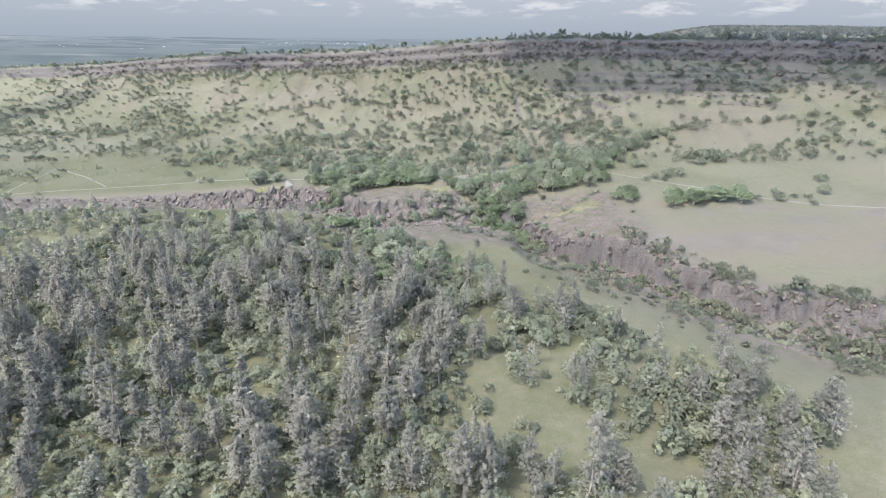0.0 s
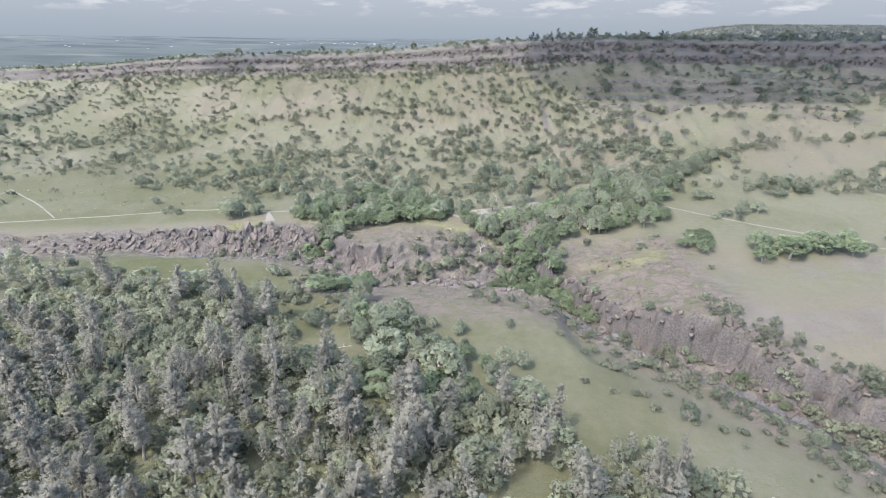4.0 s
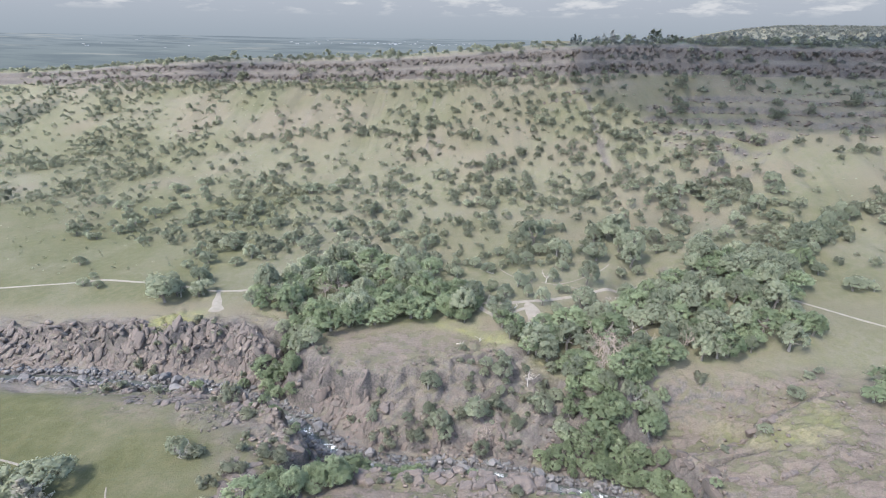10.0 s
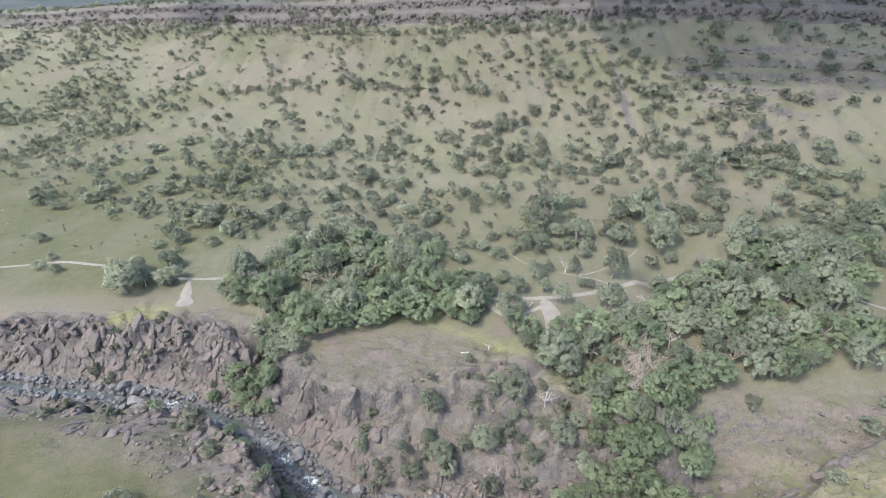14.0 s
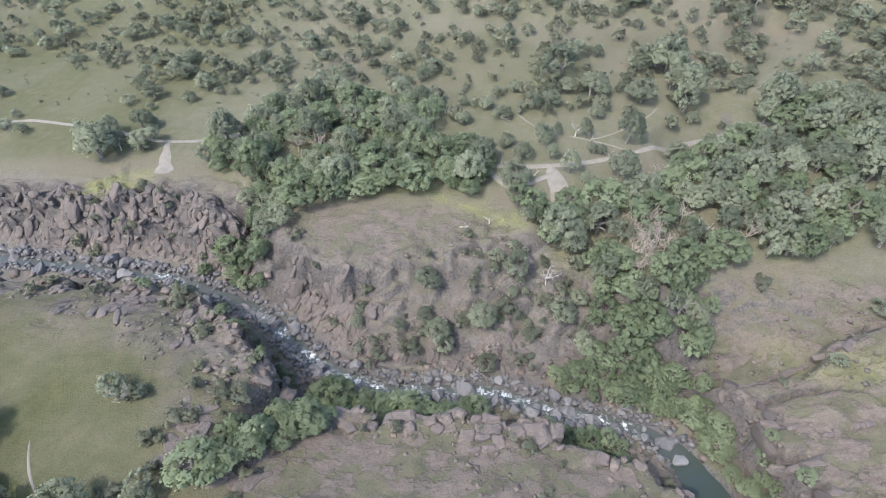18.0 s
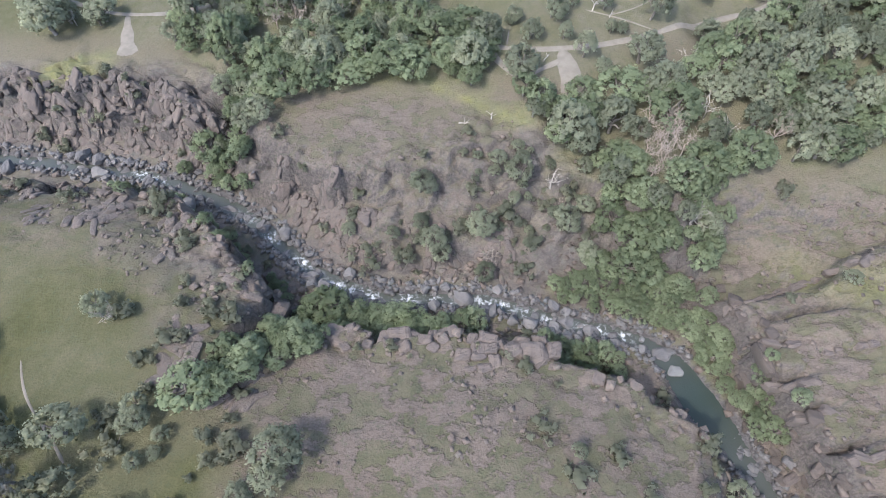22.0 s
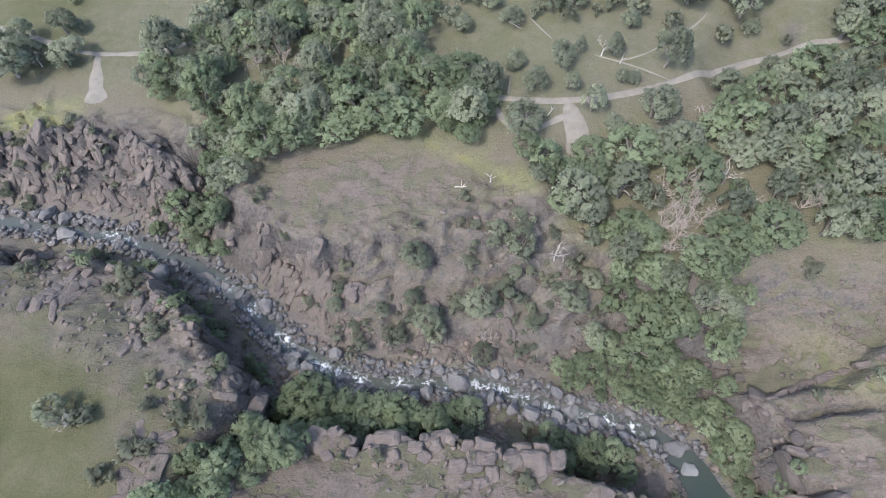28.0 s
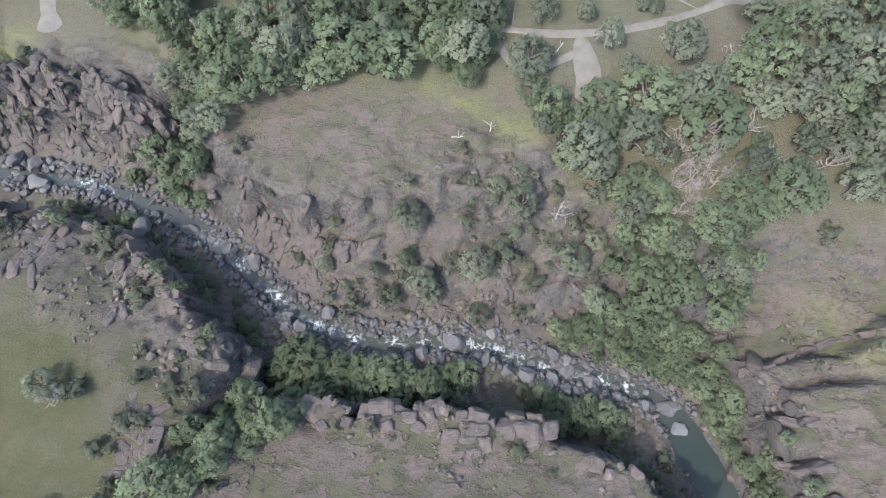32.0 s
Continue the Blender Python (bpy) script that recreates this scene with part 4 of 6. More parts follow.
def pine_boughs(rng, count):
    """Stems and boughs of a tall, loose, tapering grey pine about 17 m high and 6 m across."""
    tall = rng.uniform(12.5, 15.5)
    fork = Vector((rng.normal(0, 0.2), rng.normal(0, 0.2), tall * rng.uniform(0.12, 0.25)))
    stems, boughs = [], []
    for k in range(int(rng.integers(1, 3))):
        tip = Vector((rng.normal(0, 0.7), rng.normal(0, 0.7), tall * (1 if k == 0 else rng.uniform(0.75, 0.92))))
        stem = limb_points(rng, fork, tip, 6, 0.14)
        stems.append(stem)
        for j in range(count):
            f = (j + rng.uniform()) / count
            a = rng.uniform(0, 6.28)
            reach = (2.9 * (1 - f ** 1.5) + 0.35) * rng.uniform(0.5, 1.1) * min(1.0, 0.55 + 2 * f)
            k0 = min(5, int(f * 6))
            root = stem[k0].lerp(stem[k0 + 1], f * 6 - k0)
            boughs.append((root, root + Vector((math.cos(a) * reach, math.sin(a) * reach, reach * rng.uniform(0.1, 0.75))), min(6, k0 + 1)))
    return fork, stems, boughs


def pine_foliage(rng, boughs, per, size):
    """Soft upright tufts along the boughs with thin sprays of needles round them."""
    tufts = []
    for root, tip, _ in boughs:
        f, r = rng.uniform(0.5, 0.9), rng.uniform(0.2, 0.38)
        tufts.append((*root.lerp(tip, f), r))
    return joined_cards(leaf_lumps(rng, tufts, 1.0, 1.25), needle_sprays(rng, boughs, per, size))


def pine_meshes(name, seed, count=46, per=28, size=0.2):
    rng = np.random.default_rng(seed)
    fork, stems, boughs = pine_boughs(rng, count)
    verts, faces = [], []
    ring = tube(verts, faces, limb_points(rng, Vector((0, 0, -0.5)), fork, 4, 0.06), [0.34, 0.3, 0.27, 0.25, 0.22], 5)
    ends = [tube(verts, faces, stem, list(np.linspace(0.2, 0.03, 7)), 4, ring) for stem in stems]
    for k, (root, tip, at) in enumerate(boughs):
        if k % 2 == 0:
            up = ends[min(k // count, len(ends) - 1)]
            tube(verts, faces, [root, tip], [0.05, 0.015], 3, up - 4 * (6 - at))
    return mesh_from(name + "_trunk", verts, faces, BARK, True), cards_mesh(name + "_crown", pine_foliage(rng, boughs, per, size), PINE)


def snag_mesh(name, seed, tall, spread, material, twigs=4):
    """A leafless tree: crooked limbs that divide into bare twigs."""
    rng = np.random.default_rng(seed)
    verts, faces = [], []
    fork = Vector((rng.normal(0, 0.3), rng.normal(0, 0.3), tall * 0.3))
    ring = tube(verts, faces, limb_points(rng, Vector((0, 0, -0.4)), fork, 3, 0.06), [0.24, 0.2, 0.18, 0.16], 6)
    for k in range(7):
        a = rng.uniform(0, 6.28)
        end = Vector((math.cos(a) * spread * rng.uniform(0.5, 1), math.sin(a) * spread * rng.uniform(0.5, 1), tall * rng.uniform(0.55, 1)))
        main = limb_points(rng, fork, end, 5, 0.22)
        last = tube(verts, faces, main, [0.12, 0.1, 0.08, 0.06, 0.042, 0.022], 5, ring)
        for j in range(twigs):
            at = int(rng.integers(2, 6))
            root = main[at]
            out = root + Vector(rng.normal(0, 1, 3)).normalized() * spread * rng.uniform(0.22, 0.5) + Vector((0, 0, 0.4))
            t = limb_points(rng, root, out, 3, 0.13)
            tip = tube(verts, faces, t, [0.045, 0.036, 0.026, 0.014], 4, last - 5 * (5 - at))
            for q in range(2):
                o2 = t[2] + Vector(rng.normal(0, 1, 3)).normalized() * spread * 0.2
                tube(verts, faces, [t[2], t[2].lerp(o2, 0.5), o2], [0.026, 0.02, 0.01], 4, tip - 4)
    return mesh_from(name, verts, faces, material, True)


def shrub_meshes(name, seed, material, per=26):
    rng = np.random.default_rng(seed)
    clumps = [(rng.normal(0, 0.55), rng.normal(0, 0.55), rng.uniform(0.35, 1.15), rng.uniform(0.35, 0.6)) for _ in range(11)]
    verts, faces = [], []
    for k in range(5):
        tube(verts, faces, limb_points(rng, Vector((rng.normal(0, 0.08), rng.normal(0, 0.08), -0.25)), Vector(clumps[k][:3]), 3, 0.05), [0.05, 0.04, 0.03, 0.012], 4)
    return mesh_from(name + "_stems", verts, faces, BARK, True), cards_mesh(name + "_crown", joined_cards(leaf_lumps(rng, clumps, 0.7), leaf_cards(rng, clumps, per, 0.12)), material)


def tree_thing(name, meshes, label, category, group, stem_name="trunk"):
    root = tagged(new(name), label, category, group)
    root.empty_display_size = 0.5
    part(stem_name, meshes[0], root)
    part("crown", meshes[1], root)
    return root


class Stand:
    """Plants copies of a few built trees, and counts them."""

    def __init__(self, name, makers, label, category, group, size, stem_name="trunk"):
        self.models = [tree_thing(name, m, label, category, group, stem_name) for m in makers]
        self.size, self.fresh, self.count = size, list(self.models), 0

    def plant(self, rng, x, y, across, z=None, tall=1.0):
        z = float(height(x, y)[0]) if z is None else z
        s = across / self.size
        m = pose(x, y, z, rng.normal(0, 3), rng.normal(0, 3), rng.uniform(0, 360)) @ Matrix.Diagonal((s * rng.uniform(0.9, 1.1), s * rng.uniform(0.9, 1.1), s * tall * rng.uniform(0.85, 1.15), 1))
        self.count += 1
        if self.fresh:
            ob = self.fresh.pop()
            ob.matrix_basis = m
            return ob
        return copy_thing(self.models[int(rng.integers(len(self.models)))], m)


oaks = Stand("oak_tree", [oak_meshes("oak", 10 + k, OAK) for k in range(6)], "blue-green oak with a broad uneven crown on grassland", "tree", "scattered oaks", 6.9)
live_oaks = Stand("live_oak", [oak_meshes("live_oak", 30 + k, LIVE) for k in range(5)], "fresh green leafy tree in dense creekside woodland", "tree", "woodland trees", 6.9)
woodland_oaks = Stand("woodland_oak", [oak_meshes("woodland_oak", 40 + k, OAK) for k in range(5)], "grey-green oak crowded in the valley woodland", "tree", "woodland oaks", 6.9)
willows = Stand("willow", [oak_meshes("willow", 50 + k, WILLOW) for k in range(4)], "light green willow crowding the creek bank", "tree", "streamside trees", 6.9)
pines = Stand("grey_pine", [pine_meshes("pine", 70 + k) for k in range(7)], "tall thin grey-green pine with a forked trunk", "tree", "pines of the southern wood", 6.0)
shrubs = Stand("shrub", [shrub_meshes("shrub", 90 + k, SHRUB) for k in range(5)], "low grey-green scrub bush on rocky ground", "shrub", "scrub on the rock", 2.4, "stem")

# single trees: x, y, width of the crown
KNOLL_TREES = [(-21, 343, 8.8), (-21, 350, 3.0), (-11, 352, 2.5), (-59, 356, 3.7), (-51, 346, 3.1), (-36, 342, 4.2), (-38, 333, 4.7), (-27, 332, 4.7), (-17, 330, 8.0), (-20, 335, 5.4),
               (-23, 327, 4.0), (-8, 343, 4.0), (-2, 350, 4.8), (4, 351, 6.8), (4, 347, 6.8), (3, 342, 6.1), (-5, 335, 8.1), (8, 332, 4.0), (2, 338, 4.0), (-3, 325, 5.4), (20, 351, 9.0),
               (16, 345, 4.2), (15, 337, 6.8), (21, 330, 9.0), (11, 342, 3.4), (-14, 328, 5.3), (-32, 326, 4.1)]
ROAD_TREES = [(6, 392, 9.8), (15, 391, 7.3), (20, 383.5, 6.4), (31, 394, 6.7), (40, 400, 8.7), (35, 383, 9.7), (3, 378, 9.0), (1, 401, 5.1), (25, 378, 7.7),
              (12, 401, 7.7), (18, 405, 5.9), (28, 394, 6.0), (27, 404, 7.8), (56, 396, 10.0), (0, 399, 5.7)]
FRESH_TREES = [(-9, 381, 11.0), (-15, 378, 6.1), (-10, 374, 7.5), (-7, 392, 6.5), (8, 368, 9.0), (14, 366, 8.5), (4, 370, 8.0), (20, 364, 9.0)]
WEST_TREES = [(-137, 392, 13.0), (-124, 396, 9.3), (-84, 302, 5.6), (-68, 297, 3.7), (-68, 283, 4.8), (-67, 280, 4.8), (-62, 275, 4.7),
              (-49, 277, 3.1), (-39, 276, 8.1), (8, 285, 3.0), (14, 281, 4.9), (22, 281, 3.3), (66, 344, 3.8), (64, 318, 2.8), (-79, 301, 3.6)]
HILL_A = [(-282, 552, 21.9), (-225, 507, 22.0), (-217, 511, 14.6), (-238, 534, 19.8), (-255, 575, 16), (-226, 565, 17), (-202, 567, 20), (-205, 541, 22.9), (-217, 527, 18.9), (-251, 539, 18.3),
          (-183, 531, 18.1), (-173, 530, 14), (-178, 566, 16), (-163, 568, 13), (-152, 570, 15), (-158, 540, 16), (-140, 527, 17), (-123, 525, 13.2), (-123, 489, 14.9), (-162, 511, 20.1),
          (-142, 497, 18.8), (-163, 494, 19.2), (-175, 494, 16.4), (-192, 481, 19.6), (-186, 477, 12.8), (-214, 492, 17.5), (-236, 488, 21.6), (-147, 461, 17.2)]
HILL_B = [(-140, 467, 11.5), (-127, 461, 16.6), (-129, 458, 13.7), (-99, 456, 15.6), (-92, 454, 11.5), (-104, 448, 10.2), (-106, 461, 16.1), (-89, 491, 10.1), (-85, 478, 9.7), (-84, 505, 12.0),
          (-74, 469, 10.6), (-64, 451, 13.5), (-70, 485, 12.5), (-60, 501, 7.2), (-52, 472, 11.8), (-57, 466, 10.3), (-46, 451, 9.6), (-46, 490, 12.5), (-40, 467, 11.5), (-32, 456, 14.7),
          (-30, 483, 10.7), (-149, 439, 13.5), (-137, 429, 10.2), (-146, 429, 7.8), (-122, 430, 7.4), (-118, 440, 10.2), (-112, 437, 6.2), (-192, 417, 12.0)]
HILL_C = [(-180, 411, 10), (-211, 442, 12.4), (-141, 406, 12.0), (-131, 409, 14.2), (-142, 397, 13), (-134, 397, 12), (-123, 398, 10), (-243, 487, 14.5), (-15, 429, 7.6), (-14, 416, 9.3),
          (-6, 426, 9.7), (0, 418, 10.4), (11, 424, 12.8), (17, 424, 10.7), (5, 436, 11.2), (22, 445, 13.0), (29, 458, 8.6), (38, 460, 7.4), (24, 434, 11.1), (32, 431, 11.1), (32, 415, 10.4),
          (40, 409, 6.1), (49, 425, 11.0), (59, 434, 18.4), (59, 450, 20.0), (64, 423, 10.1), (58, 414, 6.4), (66, 418, 7.6)]
HILL_D = [(54, 498, 14.3), (22, 505, 11.5), (15, 513, 7.3), (-4, 504, 14.3), (7, 499, 14.0), (61, 465, 12.9), (50, 451, 9.7), (79, 452, 11.4), (84, 432, 11.8), (79, 436, 7.2), (99, 477, 22),
          (110, 482, 20.3), (95, 481, 16.9), (91, 497, 11.8), (87, 487, 11.4)]
HILL_E = [(123, 494, 15.3), (137, 504, 9.6), (135, 487, 18.2), (140, 477, 20.8), (151, 477, 18.2), (156, 498, 16.1), (155, 486, 12.5), (131, 467, 7.1), (125, 461, 8.4), (106, 447, 7.7),
          (114, 445, 7.8), (89, 449, 7.6), (97, 460, 8.0), (105, 470, 8.3), (146, 464, 11.6), (140, 443, 16.3), (133, 441, 13.4), (135, 430, 15.6), (-118, 538, 15.3), (-103, 542, 15.2),
          (-95, 550, 12.0), (-72, 526, 12.6), (-58, 534, 14.0), (-66, 507, 8.9), (-45, 526, 9.3), (73, 474, 8.1)]
PLAIN_E = [(141, 366, 10), (155, 367, 12), (144, 397, 10), (153, 392, 10.7), (161, 379, 13), (102, 343, 11), (92, 337, 8.4), (137, 409, 8.6), (194, 420, 18.9), (204, 409, 20),
           (189, 398, 14.3), (208, 398, 14.8), (181, 451, 15.9), (76, 322, 5), (148, 370, 8), (113, 306, 5), (98, 277, 6.4), (299, 428, 16.2), (328, 415, 25), (254, 356, 10.0), (244, 335, 9.5),
           (222, 325, 16), (213, 338, 15), (199, 330, 17), (274, 427, 15.7), (245, 421, 19), (231, 418, 14.9)]
GROVE_E = [(114, 330, 15.0), (121, 333, 13.8), (117, 325, 12.5), (148, 328, 15.0), (155, 322, 15.0), (161, 329, 15.0), (153, 316, 12.5), (143, 318, 11.2), (166, 320, 13.8), (172, 326, 12.5), (180, 323, 13.8), (139, 313, 8.8)]
SOUTH_A = [(-150, 296, 11.4), (-132, 286, 13), (-114, 283, 12), (-109, 286, 13), (-98, 279, 9.5), (-88, 274, 9.0), (-80, 277, 8.5), (-69, 279, 5.5), (-65, 273, 6.4), (-62, 278, 6), (-45, 269, 8.7),
           (-40, 272, 9.5), (-41, 257, 12), (-36, 254, 11.6), (-29, 256, 11.6), (-23, 259, 11.0), (-20, 261, 7.3), (-10, 255, 6.4), (0, 253, 7.1), (18, 256, 5.1), (26, 274, 2.9),
           (13, 277, 4.0), (34, 272, 3.6), (-49, 275, 2.9), (-53, 257, 9.1)]
SOUTH_B = [(-13, 236, 13), (-23, 232, 13), (-7, 224, 12), (-23, 248, 12), (-1, 250, 6.0), (-27, 213, 7.3), (-8, 204, 10.4), (-1, 210, 11), (8, 207, 11), (17, 210, 11), (24, 207, 10), (25, 195, 6.7),
           (6, 179, 11), (12, 189, 11.0), (4, 184, 10), (25, 177, 9.8), (30, 179, 7.8), (32, 170, 9.0), (33, 161, 8.6), (52, 181, 9), (44, 171, 10), (55, 177, 9.0), (36, 157, 8.5),
           (52, 162, 10), (63, 170, 9.0), (54, 157, 10.0), (64, 160, 9.4), (18, 157, 4.1), (9, 160, 3.5), (-49, 223, 11), (-41, 205, 11)]


def plant_list(stand, rng, trees, tall=1.0):
    for x, y, w in trees:
        if w > 13:
            for k in range(3 if w > 17 else 2):
                stand.plant(rng, x + rng.normal(0, 0.24 * w), y + rng.normal(0, 0.2 * w), w * rng.uniform(0.48, 0.66), tall=tall)
        elif w < 4.4:
            shrubs.plant(rng, x, y, w)
        else:
            stand.plant(rng, x, y, w, tall=tall * (0.8 if w > 9 else 1.0))


rng = np.random.default_rng(5)
for group in (KNOLL_TREES, ROAD_TREES, WEST_TREES, HILL_C, SOUTH_A, SOUTH_B):
    plant_list(oaks, rng, group)
plant_list(live_oaks, rng, FRESH_TREES)
plant_list(live_oaks, rng, GROVE_E)

BARE = [(12, 346, 7, 3.6, DEAD), (-81, 300.5, 4.5, 2.2, DEAD), (-63, 401, 8, 4, TWIG), (-58, 397, 8, 4, TWIG), (-70, 399, 8, 4, TWIG), (-50, 404, 7, 3.6, DEAD), (-132, 396, 6, 3.6, DEAD), (15, 341, 4, 2.4, TWIG), (-2, 328, 4, 2.6, TWIG)]
BARE += [(36, 361, 8, 3.8, TWIG), (37, 357.5, 8, 3.6, TWIG), (40.5, 360, 8, 3.6, TWIG), (41.5, 355.5, 8, 3.8, TWIG), (37, 353, 8, 3.6, TWIG), (34, 351.5, 7, 3.4, TWIG), (42.5, 352.5, 7, 3.6, TWIG), (38.5, 349.5, 7, 3.4, TWIG),
         (50, 364.8, 8, 3.6, DEAD), (47.5, 381.3, 7, 3.6, DEAD), (65, 358.6, 8, 3.8, TWIG), (76.6, 359.7, 7, 3, DEAD), (53.4, 358, 7, 2.8, DEAD), (35, 346.5, 7, 3.2, TWIG), (43, 347, 7, 3.2, TWIG), (23.6, 403.4, 5, 2.6, DEAD), (44, 336, 6, 3.4, DEAD)]

# small grey oaks on the knoll's eastern slope
EAST_SLOPE = [(-11, 352), (0, 356), (13, 355), (22, 343), (21, 331), (2, 327), (-8, 334)]
for x, y in zip(*scatter(rng, (-11, 327, 22, 356), 4.6, lambda x, y: inside(x, y, EAST_SLOPE) & (hash01(np.floor(x * 5), np.floor(y * 5), 41) < 0.7))):
    oaks.plant(rng, x, y, rng.uniform(2.6, 5.2), tall=0.9)

# dense woods round the knoll, in the side valley and along the creek
for poly, step, fresh in ((WOODS_KNOLL, 5.6, 0.66), (WOODS_VALLEY, 6.1, 0.4)):
    xs, ys = np.array(poly).T
    px, py = scatter(rng, (xs.min(), ys.min(), xs.max(), ys.max()), step, lambda x, y: inside(x, y, poly) & (fbm(x, y, 18, 801, 2) > -0.8))
    for x, y in zip(px, py):
        if min(math.hypot(x - b[0], y - b[1]) - (0.9 if b[4] is TWIG else 0.5) * b[3] for b in BARE) < 0:
            continue
        front = (y - ys.min()) / (ys.max() - ys.min())
        (live_oaks if rng.uniform() < fresh + 0.45 * (0.4 - front) else woodland_oaks).plant(rng, x, y, rng.uniform(6.0, 10.0))
for poly, step, low, high in ((BANK_SOUTH, 3.4, 4.6, 7.8), (BANK_POOL_S, 3.0, 3.4, 6.0), (BANK_POOL_N, 2.7, 3.2, 5.8), (BANK_LEFT, 3.6, 3.5, 6.0), (VALLEY_MOUTH, 4.3, 4.5, 8.0)):
    xs, ys = np.array(poly).T
    px, py = scatter(rng, (xs.min(), ys.min(), xs.max(), ys.max()), step, lambda x, y: inside(x, y, poly))
    for x, y in zip(px, py):
        if min(math.hypot(x - b[0], y - b[1]) - 0.8 * b[3] for b in BARE) < 0:
            continue
        d, arc = creek_at(np.array([x]), np.array([y]))
        if abs(d[0]) > (4.9 if x > 37 else 4.2) and math.hypot(x - 40.8, y - 306.6) > 5:
            (willows if rng.uniform() < 0.72 else live_oaks).plant(rng, x, y, rng.uniform(low, high))


def rim_here(lo, hi, side):
    def keep(x, y):
        d, arc = creek_at(x, y)
        rim = np.where(d < 0, np.interp(arc, ARC, S_RIM), np.interp(arc, ARC, N_RIM))
        w = (np.abs(d) - rim)
        return (w > lo) & (w < hi) & ((d * side) > 0) & (fbm(x, y, 10, 881, 2) > -0.2)
    return keep


# shrubs round the head of the southern side gully
def gully_here(x, y):
    d = line_distance(x, y, GULLIES[2][0] + [(-60, 282), (-64, 272)])[0]
    return (d > 6) & (d < 16) & (x < -48) & (y < 312) & (hash01(np.floor(x * 4), np.floor(y * 4), 43) < 0.6)


for x, y in zip(*scatter(rng, (-80, 262, -46, 312), 4.0, gully_here)):
    shrubs.plant(rng, x, y, rng.uniform(1.2, 3.4))

# thickets in the shade below the southern brow
def shade_here(x, y):
    d, arc = creek_at(x, y)
    return (d < -5.5) & (d > -14) & (x > -108) & (x < -44) & (fbm(x, y, 10, 813, 2) > -0.2)


for x, y in zip(*scatter(rng, (-110, 300, -44, 348), 3.6, shade_here)):
    willows.plant(rng, x, y, rng.uniform(2.0, 4.4))

# scrub on the gorge's slopes and on the rock shelves
def scrub_here(x, y):
    d, arc = creek_at(x, y)
    rim = np.where(d < 0, np.interp(arc, ARC, S_RIM), np.interp(arc, ARC, N_RIM))
    slope = (np.abs(d) > 6) & (np.abs(d) < rim + 5)
    bare = (x > -68) & (x < -18) & (y > 337)
    return slope & ~bare & (fbm(x, y, 12, 811, 2) > -0.12) & (hash01(np.floor(x * 7), np.floor(y * 7), 3) < 0.48)


px, py = scatter(rng, (-135, 262, 62, 376), 4.2, scrub_here)
for x, y in list(zip(px, py))[:330]:
    shrubs.plant(rng, x, y, rng.uniform(0.9, 2.6) if rng.uniform() < 0.8 else rng.uniform(2.6, 4.0))

def meadow_here(x, y):
    d, arc = creek_at(x, y)
    w = np.abs(d) - np.interp(arc, ARC, S_RIM)
    return (d < 0) & (w > -2) & (w < 42) & (hash01(np.floor(x * 3), np.floor(y * 3), 37) < 0.6 - 0.011 * w) & (fbm(x, y, 18, 899, 2) > -0.25)


px, py = scatter(rng, (36, 150, 150, 288), 5.2, meadow_here)
for x, y in list(zip(px, py))[:190]:
    if rng.uniform() < 0.82:
        shrubs.plant(rng, x, y, rng.uniform(1.0, 3.2))
    else:
        oaks.plant(rng, x, y, rng.uniform(3.5, 6.0))

# the southern wood: pines and oaks
def south_here(x, y):
    n = 3 * fbm(x, y, 14, 401, 2)
    return inside(x + n, y - n, FOREST_SOUTH)


px, py = scatter(rng, (-175, 92, 110, 300), 5.7, lambda x, y: south_here(x, y) & (fbm(x, y, 26, 821, 2) > np.where(x > 0, -0.3, -0.55)))
near_first = np.argsort(np.hypot(px + 40, py - 170))
planted = 0
rest_x, rest_y = [], []
for k in near_first:
    if planted < 290:
        if rng.uniform() < (0.1 if py[k] > 228 else 0.31 if px[k] < 10 else 0.3):
            pines.plant(rng, px[k], py[k], rng.uniform(5.4, 8.0), tall=0.9)
            planted += 1
        else:
            rest_x.append(px[k]), rest_y.append(py[k])
    else:
        rest_x.append(px[k]), rest_y.append(py[k])


# ---- far woods, each one joined mesh ----
def joined_trees(name, label, xs, ys, widths, templates, material, rng, tall=1.0, category="trees"):
    """Many far trees in one mesh, from a few crowns of leaf sprays."""
    zs = height(xs, ys)
    out, turned, tone = [], [], []
    for x, y, z, w in zip(xs, ys, zs, widths):
        v, soft = templates[int(rng.integers(len(templates)))]
        a, s = rng.uniform(0, 6.28), w / 8.0
        c, q = math.cos(a) * s, math.sin(a) * s
        h = s * tall * rng.uniform(0.85, 1.15)
        out.append(np.stack([v[:, 0] * c - v[:, 1] * q + x, v[:, 0] * q + v[:, 1] * c + y, v[:, 2] * h + z - 0.3 * s], 1))
        turned.append(np.stack([(soft[:, 0] * c - soft[:, 1] * q) / s, (soft[:, 0] * q + soft[:, 1] * c) / s, soft[:, 2]], 1))
        tone.append(np.full(len(v), rng.uniform()))
    cards = np.concatenate(out), np.concatenate(turned)
    me = cards_mesh(name, cards, material)
    me.attributes.new("tone", "FLOAT", "POINT").data.foreach_set("value", np.concatenate(tone).astype(np.float32))
    return tagged(new(name, me), label, category, kind="stuff")


def crown_template(seed, clumps, per, size):
    r = np.random.default_rng(seed)
    c = oak_clumps(r, clumps)
    return joined_cards(leaf_lumps(r, c, 0.62), leaf_cards(r, c, per, size, 0.8))


MID = [crown_template(200 + k, 32, 12, 0.26) for k in range(6)]
LOW = [crown_template(220 + k, 14, 8, 0.48) for k in range(8)]

